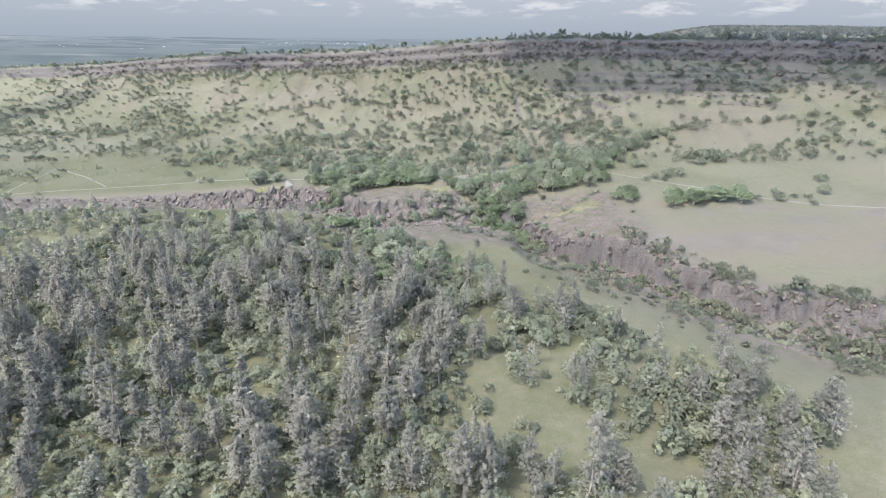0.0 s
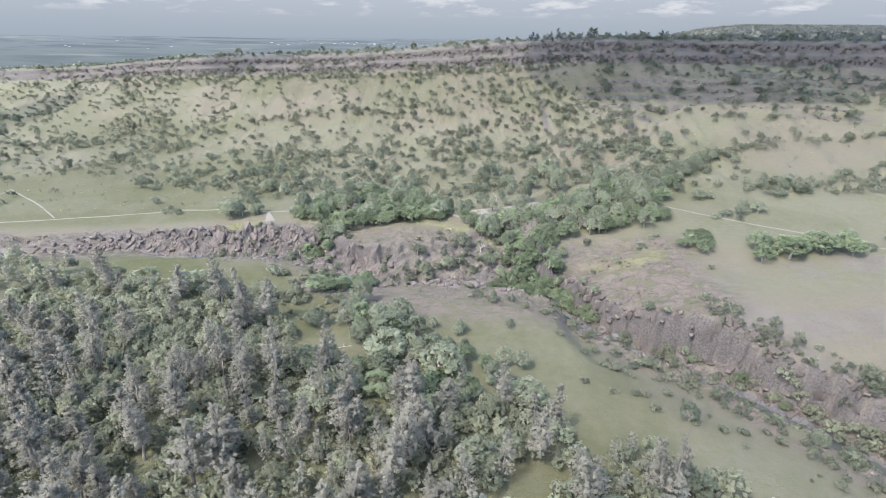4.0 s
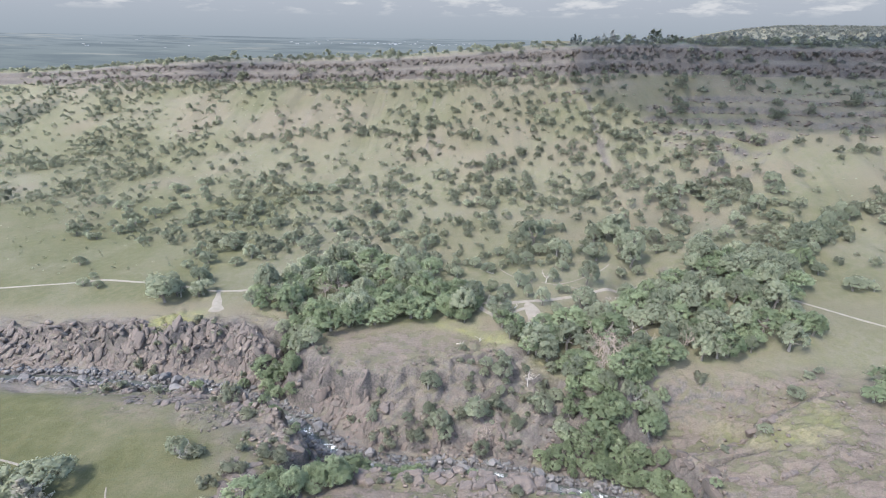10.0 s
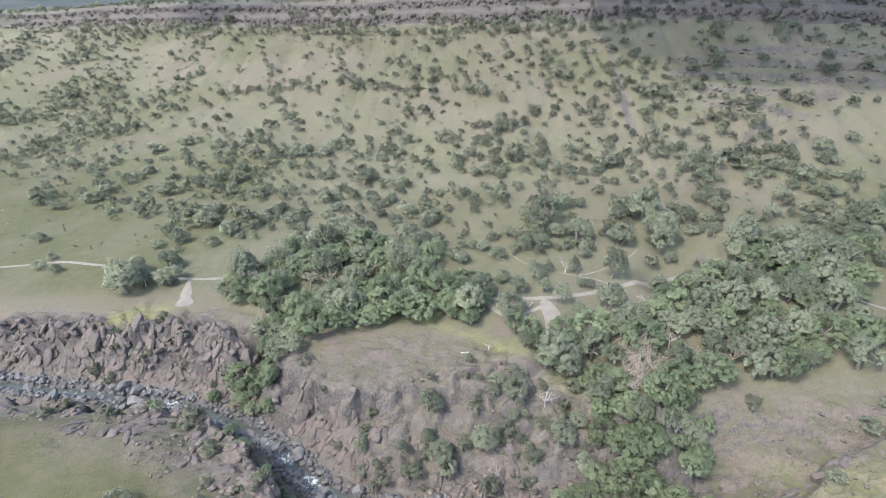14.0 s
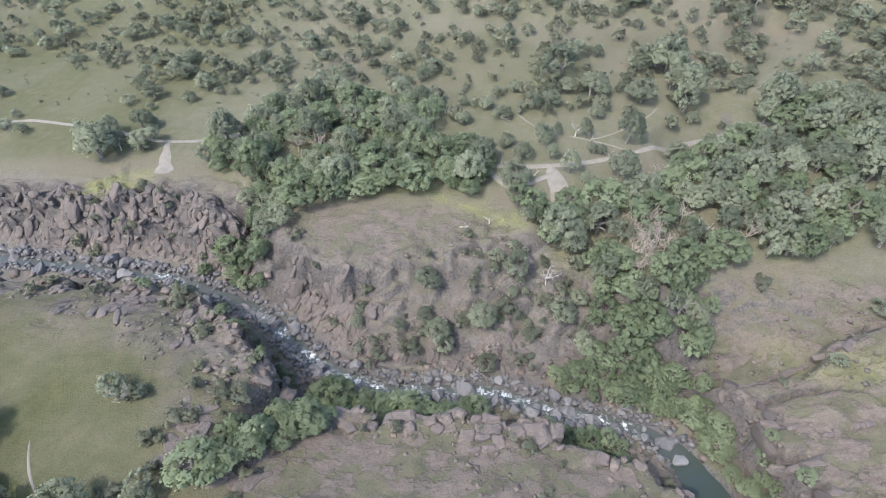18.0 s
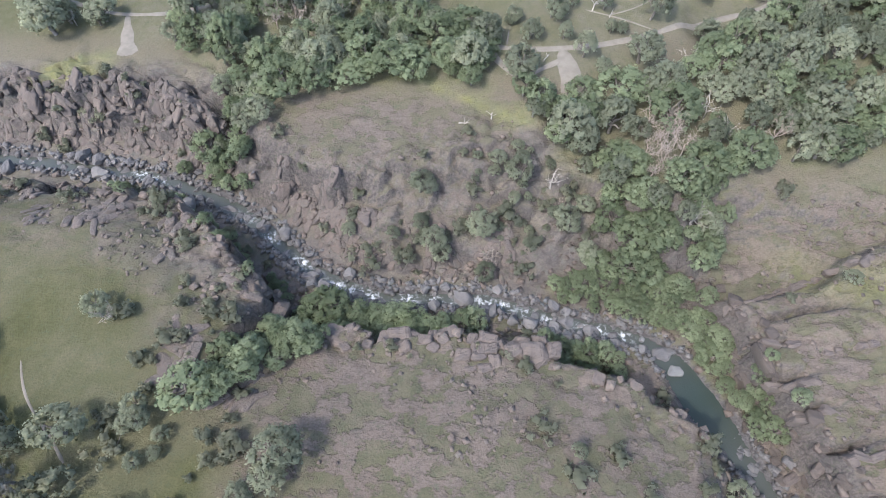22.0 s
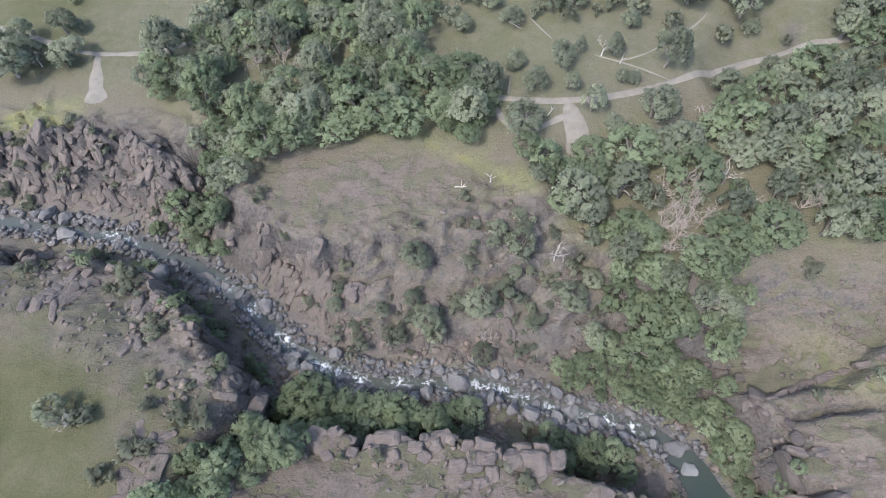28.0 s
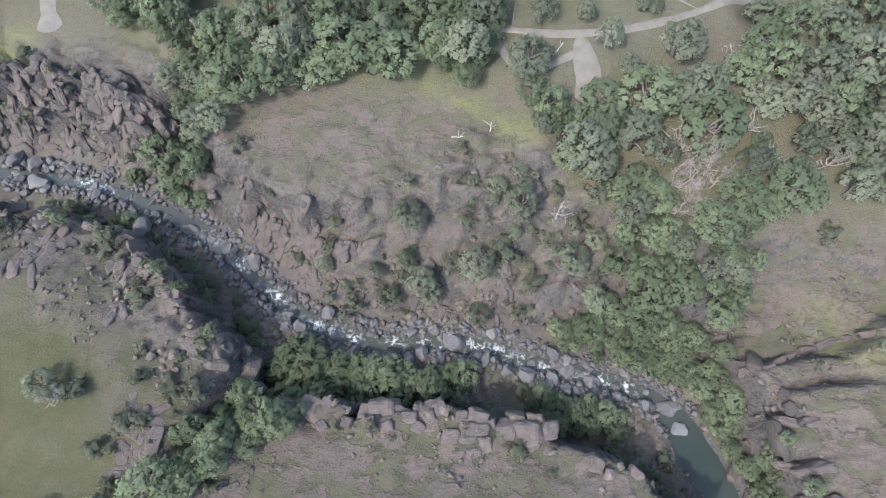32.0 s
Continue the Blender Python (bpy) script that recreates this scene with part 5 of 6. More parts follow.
HILL_CROWN = [crown_template(300 + k, 16, 8, 0.42) for k in range(8)]
SMALL_CROWN = [crown_template(280 + k, 15, 10, 0.32) for k in range(6)]
TINY = [crown_template(260 + k, 6, 4, 0.9) for k in range(5)]


def pine_template(seed, count, per, size):
    r = np.random.default_rng(seed)
    return pine_foliage(r, pine_boughs(r, count)[2], per, size)


PINE_MID = [pine_template(240 + k, 34, 11, 0.28) for k in range(7)]

rest_x, rest_y = np.array(rest_x), np.array(rest_y)
even = (rng.uniform(size=len(rest_x)) < 0.15) & (rest_y < 228)
joined_trees("wood_pines", "grey feathery pines deeper in the southern wood", rest_x[even], rest_y[even], rng.uniform(6.0, 8.8, even.sum()), PINE_MID, FAR_PINE, rng, 0.95)
joined_trees("oak_understorey", "dark green oaks between the pines of the southern wood", rest_x[~even], rest_y[~even], rng.uniform(5.5, 9, (~even).sum()), MID, WOOD_OAK, rng)
fx, fy = scatter(rng, (-380, 72, 120, 320), 7.6, lambda x, y: south_here(x, y) & ((x < -172) | (y < 92)) & (fbm(x, y, 26, 821, 2) > -0.3))
sx, sy = scatter(rng, (24, 66, 180, 190), 6.4, lambda x, y: (y < 186 - 1.35 * (x - 52)) & (fbm(x, y, 20, 825, 2) > -0.2))
fx, fy = np.concatenate([fx, sx]), np.concatenate([fy, sy])
even = rng.uniform(size=len(fx)) < 0.4
joined_trees("far_pines", "grey-green pines in the far part of the southern wood", fx[even], fy[even], rng.uniform(6, 8.6, even.sum()), PINE_MID, FAR_PINE, rng, 0.95)
joined_trees("far_wood_oaks", "oaks in the far part of the southern wood", fx[~even], fy[~even], rng.uniform(6, 10, (~even).sum()), MID[:3] + LOW[:3], WOOD_OAK, rng)
vx, vy = scatter(rng, (-150, 190, 20, 285), 6.0, lambda x, y: south_here(x, y) & (fbm(x, y, 22, 819, 2) > -0.25))
joined_trees("wood_edge_oaks", "olive green oaks closing the edge of the southern wood", vx, vy, rng.uniform(5, 8.5, len(vx)), MID, WOOD_OAK, rng)
ux, uy = scatter(rng, (-170, 95, 90, 292), 4.5, lambda x, y: south_here(x, y) & (fbm(x, y, 17, 823, 2) > np.where(x > 0, -0.05, -0.35)))
joined_trees("wood_undergrowth", "green bushes and saplings under the pines", ux, uy, rng.uniform(2.8, 5.6, len(ux)), SMALL_CROWN, WOOD_OAK, rng, 0.9, "bushes")

cx, cy = scatter(rng, (-42, 205, 30, 272), 6.2, lambda x, y: inside(x, y, [(-40, 268), (-17, 264), (2, 255), (18, 240), (24, 212), (-34, 210)]) & (fbm(x, y, 16, 827, 2) > -0.05))
for x, y in zip(cx, cy):
    (oaks if rng.uniform() < 0.7 else live_oaks).plant(rng, x, y, rng.uniform(5.5, 9))
listed = np.array([t[:2] for g in (HILL_A, HILL_B, HILL_D, HILL_E, PLAIN_E) for t in g], float)
widths = np.array([t[2] for g in (HILL_A, HILL_B, HILL_D, HILL_E, PLAIN_E) for t in g], float)
many = np.clip(np.round((widths / 7.5) ** 1.35), 1, 4).astype(int)
lx, ly = np.repeat(listed[:, 0], many), np.repeat(listed[:, 1], many)
lw = np.where(np.repeat(many, many) > 1, rng.uniform(5.0, 8.6, many.sum()), np.repeat(widths, many) * 0.85)
off = np.where(np.repeat(many, many) > 1, 1.0, 0.0) * np.repeat(widths, many) * 0.34
hill_oaks = Stand("hillside_oak", [oak_meshes("hillside_oak", 150 + k, OAK, 14, 0.22, 40) for k in range(6)], "round dark oak in a group on the lower hillside", "tree", "hillside oaks", 6.9)
for x, y, w in zip(lx + rng.normal(size=len(lx)) * off, ly + rng.normal(size=len(lx)) * off, lw):
    hill_oaks.plant(rng, x, y, w, tall=0.85)


def hill_here(x, y):
    s = y - ridge_y(x)
    open_ground = (np.hypot((x - 238) / 1.3, y - 468) < 45) | (np.hypot((x + 250) / 1.5, y - 590) < 18)
    d = 0.3 + 0.7 * ease(-0.05, 0.28, fbm(x + 0.3 * y, y * 0.6, 46, 831, 3))
    d = d * (1 - 0.35 * ease(-120, -40, s)) * np.where(x < -230, 0.9, 1) + 0.22 * ease(-50, -26, s) * ease(-14, -22, s) * (fbm(x, y, 60, 835, 2) > 0.0)
    listed_zone = (x > -290) & (x < 165) & (y < 500)
    return (s > -330) & (s < 60) & ~open_ground & (hash01(np.floor(x * 9), np.floor(y * 9), 7) < d) & (~listed_zone | (hash01(np.floor(x * 4), np.floor(y * 4), 8) < 0.7)) & (y > 418 - 0.1 * np.abs(x))


# lines of trees along draws and below ledges
DRAWS = [[(-20, 504), (-11, 523), (7, 549), (29, 561)], [(28, 490), (55, 501), (78, 507)], [(132, 537), (150, 535), (176, 539), (188, 562), (195, 589)], [(129, 434), (146, 452), (168, 455), (195, 469), (224, 484)],
         [(132, 497), (143, 478), (159, 468)], [(71, 587), (81, 549), (95, 545)], [(125, 569), (135, 597), (148, 636)], [(199, 521), (228, 521)], [(91, 496), (98, 478), (113, 473)], [(112, 532), (137, 524), (142, 497)]]
DRAWS += [[(-225, 667), (-190, 655), (-142, 644), (-104, 638), (-56, 613)], [(-490, 866), (-421, 834), (-364, 819), (-298, 792), (-224, 759)], [(-75, 660), (-52, 669), (-34, 670)], [(-377, 698), (-356, 717), (-330, 723)],
          [(-356, 548), (-332, 555), (-308, 577)], [(-454, 672), (-452, 710)], [(-418, 647), (-377, 652)], [(-292, 656), (-271, 691), (-250, 698)], [(-329, 623), (-302, 630), (-272, 619)], [(-179, 742), (-96, 715), (-35, 685)]]
DRAWS += [[(130, 418), (172, 452), (206, 466), (242, 485), (297, 471), (336, 456)], [(-460, 563), (-375, 525)], [(-710, 893), (-593, 820), (-527, 813)], [(-587, 730), (-469, 678), (-374, 659)], [(237, 513), (275, 505)]]
qx, qy = [], []
for line in DRAWS:
    for (ax, ay), (bx, by) in zip(line, line[1:]):
        n = int(math.hypot(bx - ax, by - ay) / 4.4) + 1
        f = rng.uniform(0, 1, n)
        qx += list(ax + (bx - ax) * f + rng.normal(0, 4.0, n))
        qy += list(ay + (by - ay) * f + rng.normal(0, 4.5, n))
qx, qy = np.array(qx), np.array(qy)
joined_trees("draw_oaks", "dark oaks crowding the draws of the hillside", qx, qy, rng.uniform(4.5, 9.5, len(qx)), SMALL_CROWN, FAR_OAK, rng, 0.9)
hx, hy = scatter(rng, (-700, 380, 560, 1060), 8.3, hill_here)
joined_trees("hillside_oaks", "small dark oaks dotted over the grassy hillside", hx, hy, rng.uniform(2.6, 5.6, len(hx)) + rng.gamma(1.5, 1.5, len(hx)), HILL_CROWN, FAR_OAK, rng, 0.9)
bx, by = scatter(rng, (-420, 430, 400, 800), 6.5, lambda x, y: (hash01(np.floor(x * 5), np.floor(y * 5), 9) < 0.25 + 0.3 * (fbm(x, y, 30, 841, 2) > 0.1)) & (y - ridge_y(x) < -25))
joined_trees("hillside_scrub", "small bushes on the hillside grass", bx, by, rng.uniform(1.0, 2.6, len(bx)), TINY, FAR_OAK, rng, 0.9, "bushes")
wx, wy = scatter(rng, (-1300, 330, -300, 1400), 15, lambda x, y: (hash01(np.floor(x * 3), np.floor(y * 3), 11) < 0.3 + 0.65 * ease(-0.05, 0.3, fbm(x, y, 120, 851, 3))) & (y - ridge_y(x) < 40) & ((x < -560) | (y < 480)))
joined_trees("western_oaks", "distant oaks on the low western slopes", wx, wy, rng.uniform(7, 13, len(wx)), TINY, FAR_OAK, rng, 0.8)
ex, ey = scatter(rng, (160, 230, 700, 480), 17, lambda x, y: (hash01(np.floor(x * 3), np.floor(y * 3), 13) < 0.5 * ease(0.02, 0.3, fbm(x, y, 70, 861, 3))) & (x > 330 + 0 * y) )
joined_trees("eastern_oaks", "oaks on the far eastern meadow", ex, ey, rng.uniform(7, 12, len(ex)), LOW, FAR_OAK, rng, 0.9)
tx, ty = scatter(rng, (100, 800, 2300, 3200), 26, lambda x, y: (y - ridge_y(x) > 90) & (x / np.maximum(y, 1) > 0.02) & (hash01(np.floor(x * 3), np.floor(y * 3), 15) < 0.45 + 0.55 * ease(-0.1, 0.2, fbm(x, y, 160, 871, 3))))
joined_trees("plateau_trees", "dark trees dotted over the plateau behind the cliff", tx, ty, rng.uniform(8, 14, len(tx)), TINY, GREY_LEAF, rng, 1.0)
fx, fy = scatter(rng, (-560, 480, 520, 1000), 7.0, lambda x, y: (y - ridge_y(x) > -46) & (y - ridge_y(x) < -17) & (fbm(x, y, 55, 843, 2) > np.where(x < 90, -0.3, 0.1)))
joined_trees("cliff_foot_trees", "dark oaks and brush along the foot of the cliff", fx, fy, rng.uniform(3, 8, len(fx)), LOW, FAR_OAK, rng, 0.85)
fx, fy = scatter(rng, (50, 470, 600, 720), 5.6, lambda x, y: (y - ridge_y(x) > -24) & (y - ridge_y(x) < 16) & (x > 70 + 0 * y) & (fbm(x, y, 24, 847, 2) > -0.12))
joined_trees("cliff_chaparral", "dark chaparral clinging to the shaded cliff", fx, fy, rng.uniform(2.4, 6.5, len(fx)), LOW, GREY_LEAF, rng, 0.8, "bushes")
mx = rng.uniform(-620, 520, 420)
mx = mx[(mx > 40) | (rng.uniform(size=420) < 0.35)]
my = ridge_y(mx) + rng.uniform(-3, 30, len(mx))
joined_trees("cliff_top_trees", "trees along the top of the cliff", mx, my, rng.uniform(2.5, 5.5, len(mx)), LOW, FAR_OAK, rng, 0.9)
crest = Stand("crest_pine", [pine_meshes("crest_pine", 120 + k) for k in range(3)], "dark pine standing on the cliff edge", "tree", "pines on the crest", 6.0)
for x, w in ((88, 5), (92, 6), (98, 8.5), (101, 6), (117, 6), (126, 7), (140, 5), (152, 6), (160, 7), (164, 6), (172, 8), (178, 7), (182, 6), (205, 5), (240, 6)):
    crest.plant(rng, x + 4, float(ridge_y(np.array([x + 4.0]))[0]) + 6, w, tall=0.55)

def wall_here(x, y):
    d, arc = creek_at(x, y)
    return (d > 4) & (d < np.interp(arc, ARC, N_RIM) + np.where(x < 95, -4, 10)) & (x > 74)


gx, gy = scatter(rng, (64, 90, 330, 275), 5.2, lambda x, y: (np.abs(creek_at(x, y)[0]) < 11) & (hash01(np.floor(x * 5), np.floor(y * 5), 27) < 0.8))
close = gx < 112
for x, y in zip(gx[close], gy[close]):
    if abs(float(creek_at(np.array([x]), np.array([y]))[0][0])) > 3.2:
        (willows if rng.uniform() < 0.25 else oaks).plant(rng, x, y, rng.uniform(3.2, 6.4))
gx, gy = gx[~close], gy[~close]
joined_trees("gorge_bottom_oaks", "green oaks and willows filling the eastern gorge bottom", gx, gy, rng.uniform(4, 8, len(gx)), MID, WOOD_OAK, rng, 0.9)
gx, gy = scatter(rng, (56, 90, 320, 290), 3.8, lambda x, y: rim_here(-60, 10, -1)(x, y) & (fbm(x, y, 14, 829, 2) > -0.1) & (np.abs(creek_at(x, y)[0]) > 4) & (hash01(np.floor(x * 5), np.floor(y * 5), 21) < 0.75))
joined_trees("gorge_thicket", "dark scrub and small oaks on the eastern gorge slope", gx, gy, rng.uniform(1.8, 6.0, len(gx)), SMALL_CROWN, FAR_OAK, rng, 0.9, "bushes")
gx, gy = scatter(rng, (62, 150, 320, 320), 3.0, lambda x, y: wall_here(x, y) & (hash01(np.floor(x * 5), np.floor(y * 5), 23) < 0.25 + 0.6 * (fbm(x, y, 12, 833, 2) > -0.1)))
joined_trees("gorge_rim_scrub", "scattered bushes along the eastern rim", gx, gy, rng.uniform(1.4, 4.2, len(gx)) + rng.gamma(1.0, 1.3, len(gx)), SMALL_CROWN, FAR_OAK, rng, 0.9, "bushes")

# ---- bare trees and fallen wood ----
for k, (x, y, tall, spread, material) in enumerate(BARE):
    ob = new("bare_tree", snag_mesh("bare_tree", 300 + k, tall, spread, material, 11 if material is TWIG else 3))
    ob.matrix_basis = pose(x, y, float(height(x, y)[0]), rng.normal(0, 5), rng.normal(0, 5), rng.uniform(0, 360))
    tagged(ob, "bleached dead tree with crooked bare limbs" if material is DEAD else "leafless brown tree with fine bare twigs", "tree", "bare trees")


def build_log(x, y, turn, length):
    verts, faces = [], []
    r = np.random.default_rng(int(abs(x * 10 + y)))
    tube(verts, faces, limb_points(r, Vector((-length / 2, 0, 0.16)), Vector((length / 2, 0, 0.2)), 5, 0.08), list(np.linspace(0.2, 0.07, 6)), 6)
    for k in range(3):
        a = Vector((r.uniform(-0.2, 0.45) * length, 0, 0.2))
        tube(verts, faces, limb_points(r, a, a + Vector((r.uniform(0.3, 1.2), r.normal(0, 0.9), r.uniform(0.1, 0.7))), 2, 0.05), [0.08, 0.06, 0.02], 5)
    ob = new("fallen_log", mesh_from("fallen_log", verts, faces, DEAD, True))
    ob.matrix_basis = pose(x, y, float(height(x, y)[0]), 0, 0, turn)
    tagged(ob, "bleached fallen log with broken branches on the ground", "log", "fallen logs")


for args in ((-11, 361, 10, 3.0), (34, 366, -45, 6.5), (10, 383, 60, 3.0), (1, 417, -40, 4.5), (-4, 364, 85, 2.6), (29, 402, 70, 3.6), (-40, 240, 20, 5), (44, 168, 110, 6), (22, 172, 150, 4), (118, 399, -15, 7)):
    build_log(*args)


# ---- rocks ----
def rock_mesh(name, seed, material, boxy, detail=3):
    """A worn boulder or a squared block about 1 m across."""
    r = np.random.default_rng(seed)
    bm = bmesh.new()
    bmesh.ops.create_icosphere(bm, subdivisions=detail, radius=0.5)
    axes = [Vector(r.normal(size=3)).normalized() for _ in range(11)]
    cuts = r.uniform(0.46, 0.62, 11) if boxy else r.uniform(0.27, 0.42, 11)
    sx, sy, sz = r.uniform(0.8, 1.25), r.uniform(0.7, 1.1), r.uniform(0.55, 0.85)
    for v in bm.verts:
        p = v.co.copy()
        if boxy:
            m = max(abs(p.x), abs(p.y), abs(p.z))
            p = p.lerp(p / m * 0.44, 0.92)
        for a, c in zip(axes, cuts):
            over = p.dot(a) - c
            if over > 0:
                p -= a * over * 0.97
        p += v.normal * 0.045 * noise.noise(p * 5 + Vector((seed, 0, 0)))
        v.co = Vector((p.x * sx, p.y * sy, p.z * sz))
    me = bpy.data.meshes.new(name)
    bm.to_mesh(me)
    bm.free()
    me.materials.append(material)
    return me


def block_mesh(name, seed, material, sharp=6.0):
    """A jointed block about 1 m across with worn edges and one broken face."""
    r = np.random.default_rng(seed)
    bm = bmesh.new()
    bmesh.ops.create_cube(bm, size=1.0)
    bmesh.ops.subdivide_edges(bm, edges=list(bm.edges), cuts=5, use_grid_fill=True)
    shear = r.normal(0, 0.10, 4)
    cuts = [(Vector(r.normal(size=3)).normalized(), r.uniform(0.40, 0.52)) for _ in range(3)]
    for v in bm.verts:
        p = v.co.copy()
        p *= 0.5 / (abs(p.x) ** sharp + abs(p.y) ** sharp + abs(p.z) ** sharp) ** (1 / sharp)
        p.x, p.y = p.x + shear[0] * p.z + shear[1] * p.y, p.y + shear[2] * p.z + shear[3] * p.x
        for a, c in cuts:
            over = p.dot(a) - c
            if over > 0:
                p -= a * over * 0.95
        p *= 1 + 0.17 * noise.noise(p * 2.2 + Vector((seed, 3, 1))) + 0.08 * noise.noise(p * 6 + Vector((0, seed, 2)))
        v.co = p
    me = bpy.data.meshes.new(name)
    bm.to_mesh(me)
    bm.free()
    me.materials.append(material)
    return me


ROUND = [rock_mesh("boulder", 400 + k, BOULDER, False) for k in range(7)]
SQUARE = [block_mesh("rim_rock", 420 + k, BLOCK) for k in range(7)]
DARK_BLOCK = [block_mesh("cliff_block", 480 + k, CRAG, 5.0) for k in range(6)]


def set_rock(name, me, x, y, size, label, group, sink=0.25, z=None, flat=1.0, parent=None, turn=None):
    z = float(height(x, y)[0]) if z is None else z
    ob = new(name, me)
    ob.matrix_basis = pose(x, y, z + size * flat * (0.32 - sink), rng.normal(0, 8), rng.normal(0, 8), rng.uniform(0, 360) if turn is None else turn) @ Matrix.Diagonal((size, size * rng.uniform(0.75, 1.1), size * flat, 1))
    if parent:
        ob.parent = parent
    else:
        tagged(ob, label, "rock", group)
    return ob


count = 0
arcs = np.interp([-170, 62], CREEK[:, 0], ARC)
BIG = [(-55.5, 333.5, 4.4), (-6, 312.5, 4.2), (-3, 314.5, 3.8), (8, 312.8, 4.6), (13, 311.5, 4.0), (-62, 335, 3.6), (-46, 321, 3.0), (-41, 317.6, 3.2), (4, 313.5, 4.0), (10, 317.5, 3.4), (-15, 315.8, 3.6), (-2, 316, 3.2), (-18, 320.5, 2.8),
       (55, 284, 3.8), (58, 280, 3.2), (53, 287, 2.8), (60, 276, 3.6), (-97, 347, 3.4), (-104, 353, 3.0), (-92, 350, 2.6), (17, 317, 3.2), (33.6, 312.6, 1.6)]
for x, y, size in BIG:
    set_rock("boulder", ROUND[count % 7], x, y, size, "large rounded grey boulder in the creek", "boulders in the creek")
    count += 1
set_rock("boulder", block_mesh("pale_slab", 441, PALE_ROCK, 4.0), 41.6, 304.4, 3.4, "flat bleached boulder at the head of the pool", "boulders in the creek", 0.1, 3.4, 0.35)
set_rock("boulder", block_mesh("pale_stone", 443, PALE_ROCK, 3.0), 34.8, 311.6, 1.5, "small bleached boulder standing in the creek", "boulders in the creek", 0.1, 3.5, 0.8)
while count < 290:
    arc = rng.uniform(*arcs)
    cx, cy = np.interp(arc, ARC, CREEK[:, 0]), np.interp(arc, ARC, CREEK[:, 1])
    if 40 < cx < 52:
        continue
    half = float(np.interp(arc, ARC, HALF))
    k = int(np.searchsorted(ARC, arc))
    tx, ty = CREEK[k, 0] - CREEK[k - 1, 0], CREEK[k, 1] - CREEK[k - 1, 1]
    ln = math.hypot(tx, ty)
    o = rng.normal(0, 0.7) * (half + 2.0)
    set_rock("boulder", ROUND[count % 7], cx - ty / ln * o, cy + tx / ln * o, 0.9 + rng.gamma(2.0, 0.75), "rounded grey boulder in the creek bed", "boulders in the creek", 0.2)
    count += 1

# the jointed outcrop on the south rim
outcrop = tagged(new("rock_outcrop"), "jointed brown basalt outcrop, split into blocks at the cliff edge", "rock")
top = 18.4
outcrop.location = (0, 0, 0)
for bx0, by0, w, deep, dz in ((-7.8, 299.0, 3.4, 2.9, 0.0), (-4.5, 299.2, 3.2, 2.8, 0.3), (-6.2, 296.4, 3.0, 2.6, -0.2), (-3.2, 296.9, 3.0, 2.7, 0.1), (-0.9, 298.2, 3.0, 3.2, 0.2), (-2.2, 300.6, 3.0, 2.4, 0.4), (-3.0, 303.1, 4.0, 2.8, 0.1),
                              (-0.2, 301.8, 2.4, 2.6, -0.3), (-5.2, 301.6, 2.6, 2.4, -0.4), (2.8, 301.0, 3.8, 4.2, 0.3), (7.2, 300.8, 5.6, 4.6, 0.5), (10.9, 301.6, 3.0, 3.6, 0.0), (4.4, 303.6, 3.0, 1.8, -0.5), (8.4, 303.6, 3.6, 1.8, -0.3), (0.8, 297.6, 1.6, 2.0, -0.5)):
    ob = new("block", SQUARE[int(rng.integers(7))])
    ob.matrix_basis = pose(bx0, by0, top + dz - 1.6, rng.normal(0, 3), rng.normal(0, 3), rng.uniform(-8, 8) + 90 * int(rng.integers(2)) * 0) @ Matrix.Diagonal((w * 1.04, deep * 1.04, 4.2, 1))
    ob.parent = outcrop

# the scalloped edge of the southern cliff: blocks flush with the shelf, split by joints
for arc in np.arange(np.interp(-44, CREEK[:, 0], ARC), np.interp(38, CREEK[:, 0], ARC), 3.3):
    cx, cy = np.interp(arc, ARC, CREEK[:, 0]), np.interp(arc, ARC, CREEK[:, 1])
    j = int(np.searchsorted(ARC, arc))
    tx, ty = CREEK[j, 0] - CREEK[j - 1, 0], CREEK[j, 1] - CREEK[j - 1, 1]
    ln = math.hypot(tx, ty)
    edge = float(np.interp(arc, ARC, S_RIM)) + rng.uniform(-2.4, 0.2)
    bx0, by0 = cx + ty / ln * edge, cy - tx / ln * edge
    if -11 < bx0 < 33 or rng.uniform() < 0.25:
        continue
    inland = float(height(bx0 + ty / ln * 4.5, by0 - tx / ln * 4.5)[0])
    ob = new("rim_rock", SQUARE[int(rng.integers(7))])
    ob.matrix_basis = pose(bx0, by0, inland + rng.uniform(-1.6, -0.05) - 2.0, rng.normal(0, 4), rng.normal(0, 4), math.degrees(math.atan2(ty, tx)) + rng.normal(0, 12)) @ Matrix.Diagonal((rng.uniform(2.4, 6.4), rng.uniform(3.0, 6.2), 4.4, 1))
    tagged(ob, "large jointed basalt block flush with the cliff edge", "rock", "blocks along the rim")

# ledges: rows of split blocks across the eastern slabs and down the cliff above the pool
LEDGES = [([(51, 316), (57, 318), (64, 321.5), (72, 324.5), (81, 327)], 2.8, 0.25), ([(55, 307), (58.9, 306.6), (64, 307.5)], 3.0, 0.3), ([(57.5, 299), (60, 298.4), (65, 299.2)], 3.2, 0.3), ([(57, 291), (61.5, 292.4), (67, 293)], 3.2, 0.3),
          ([(67, 305.2), (71.4, 306.4), (77, 307.4)], 2.2, 0.1), ([(60, 282), (65, 284), (72, 285)], 3.0, 0.3), ([(50.5, 314), (53.5, 309), (55.5, 303), (57.5, 296), (59.5, 289), (63, 281)], 4.2, -0.1), ([(50, 311), (52, 305.5), (54, 299.5), (56, 293), (58.5, 286)], 3.6, -0.4), ([(64, 276), (70, 268), (78, 262)], 4.2, 0.0)]
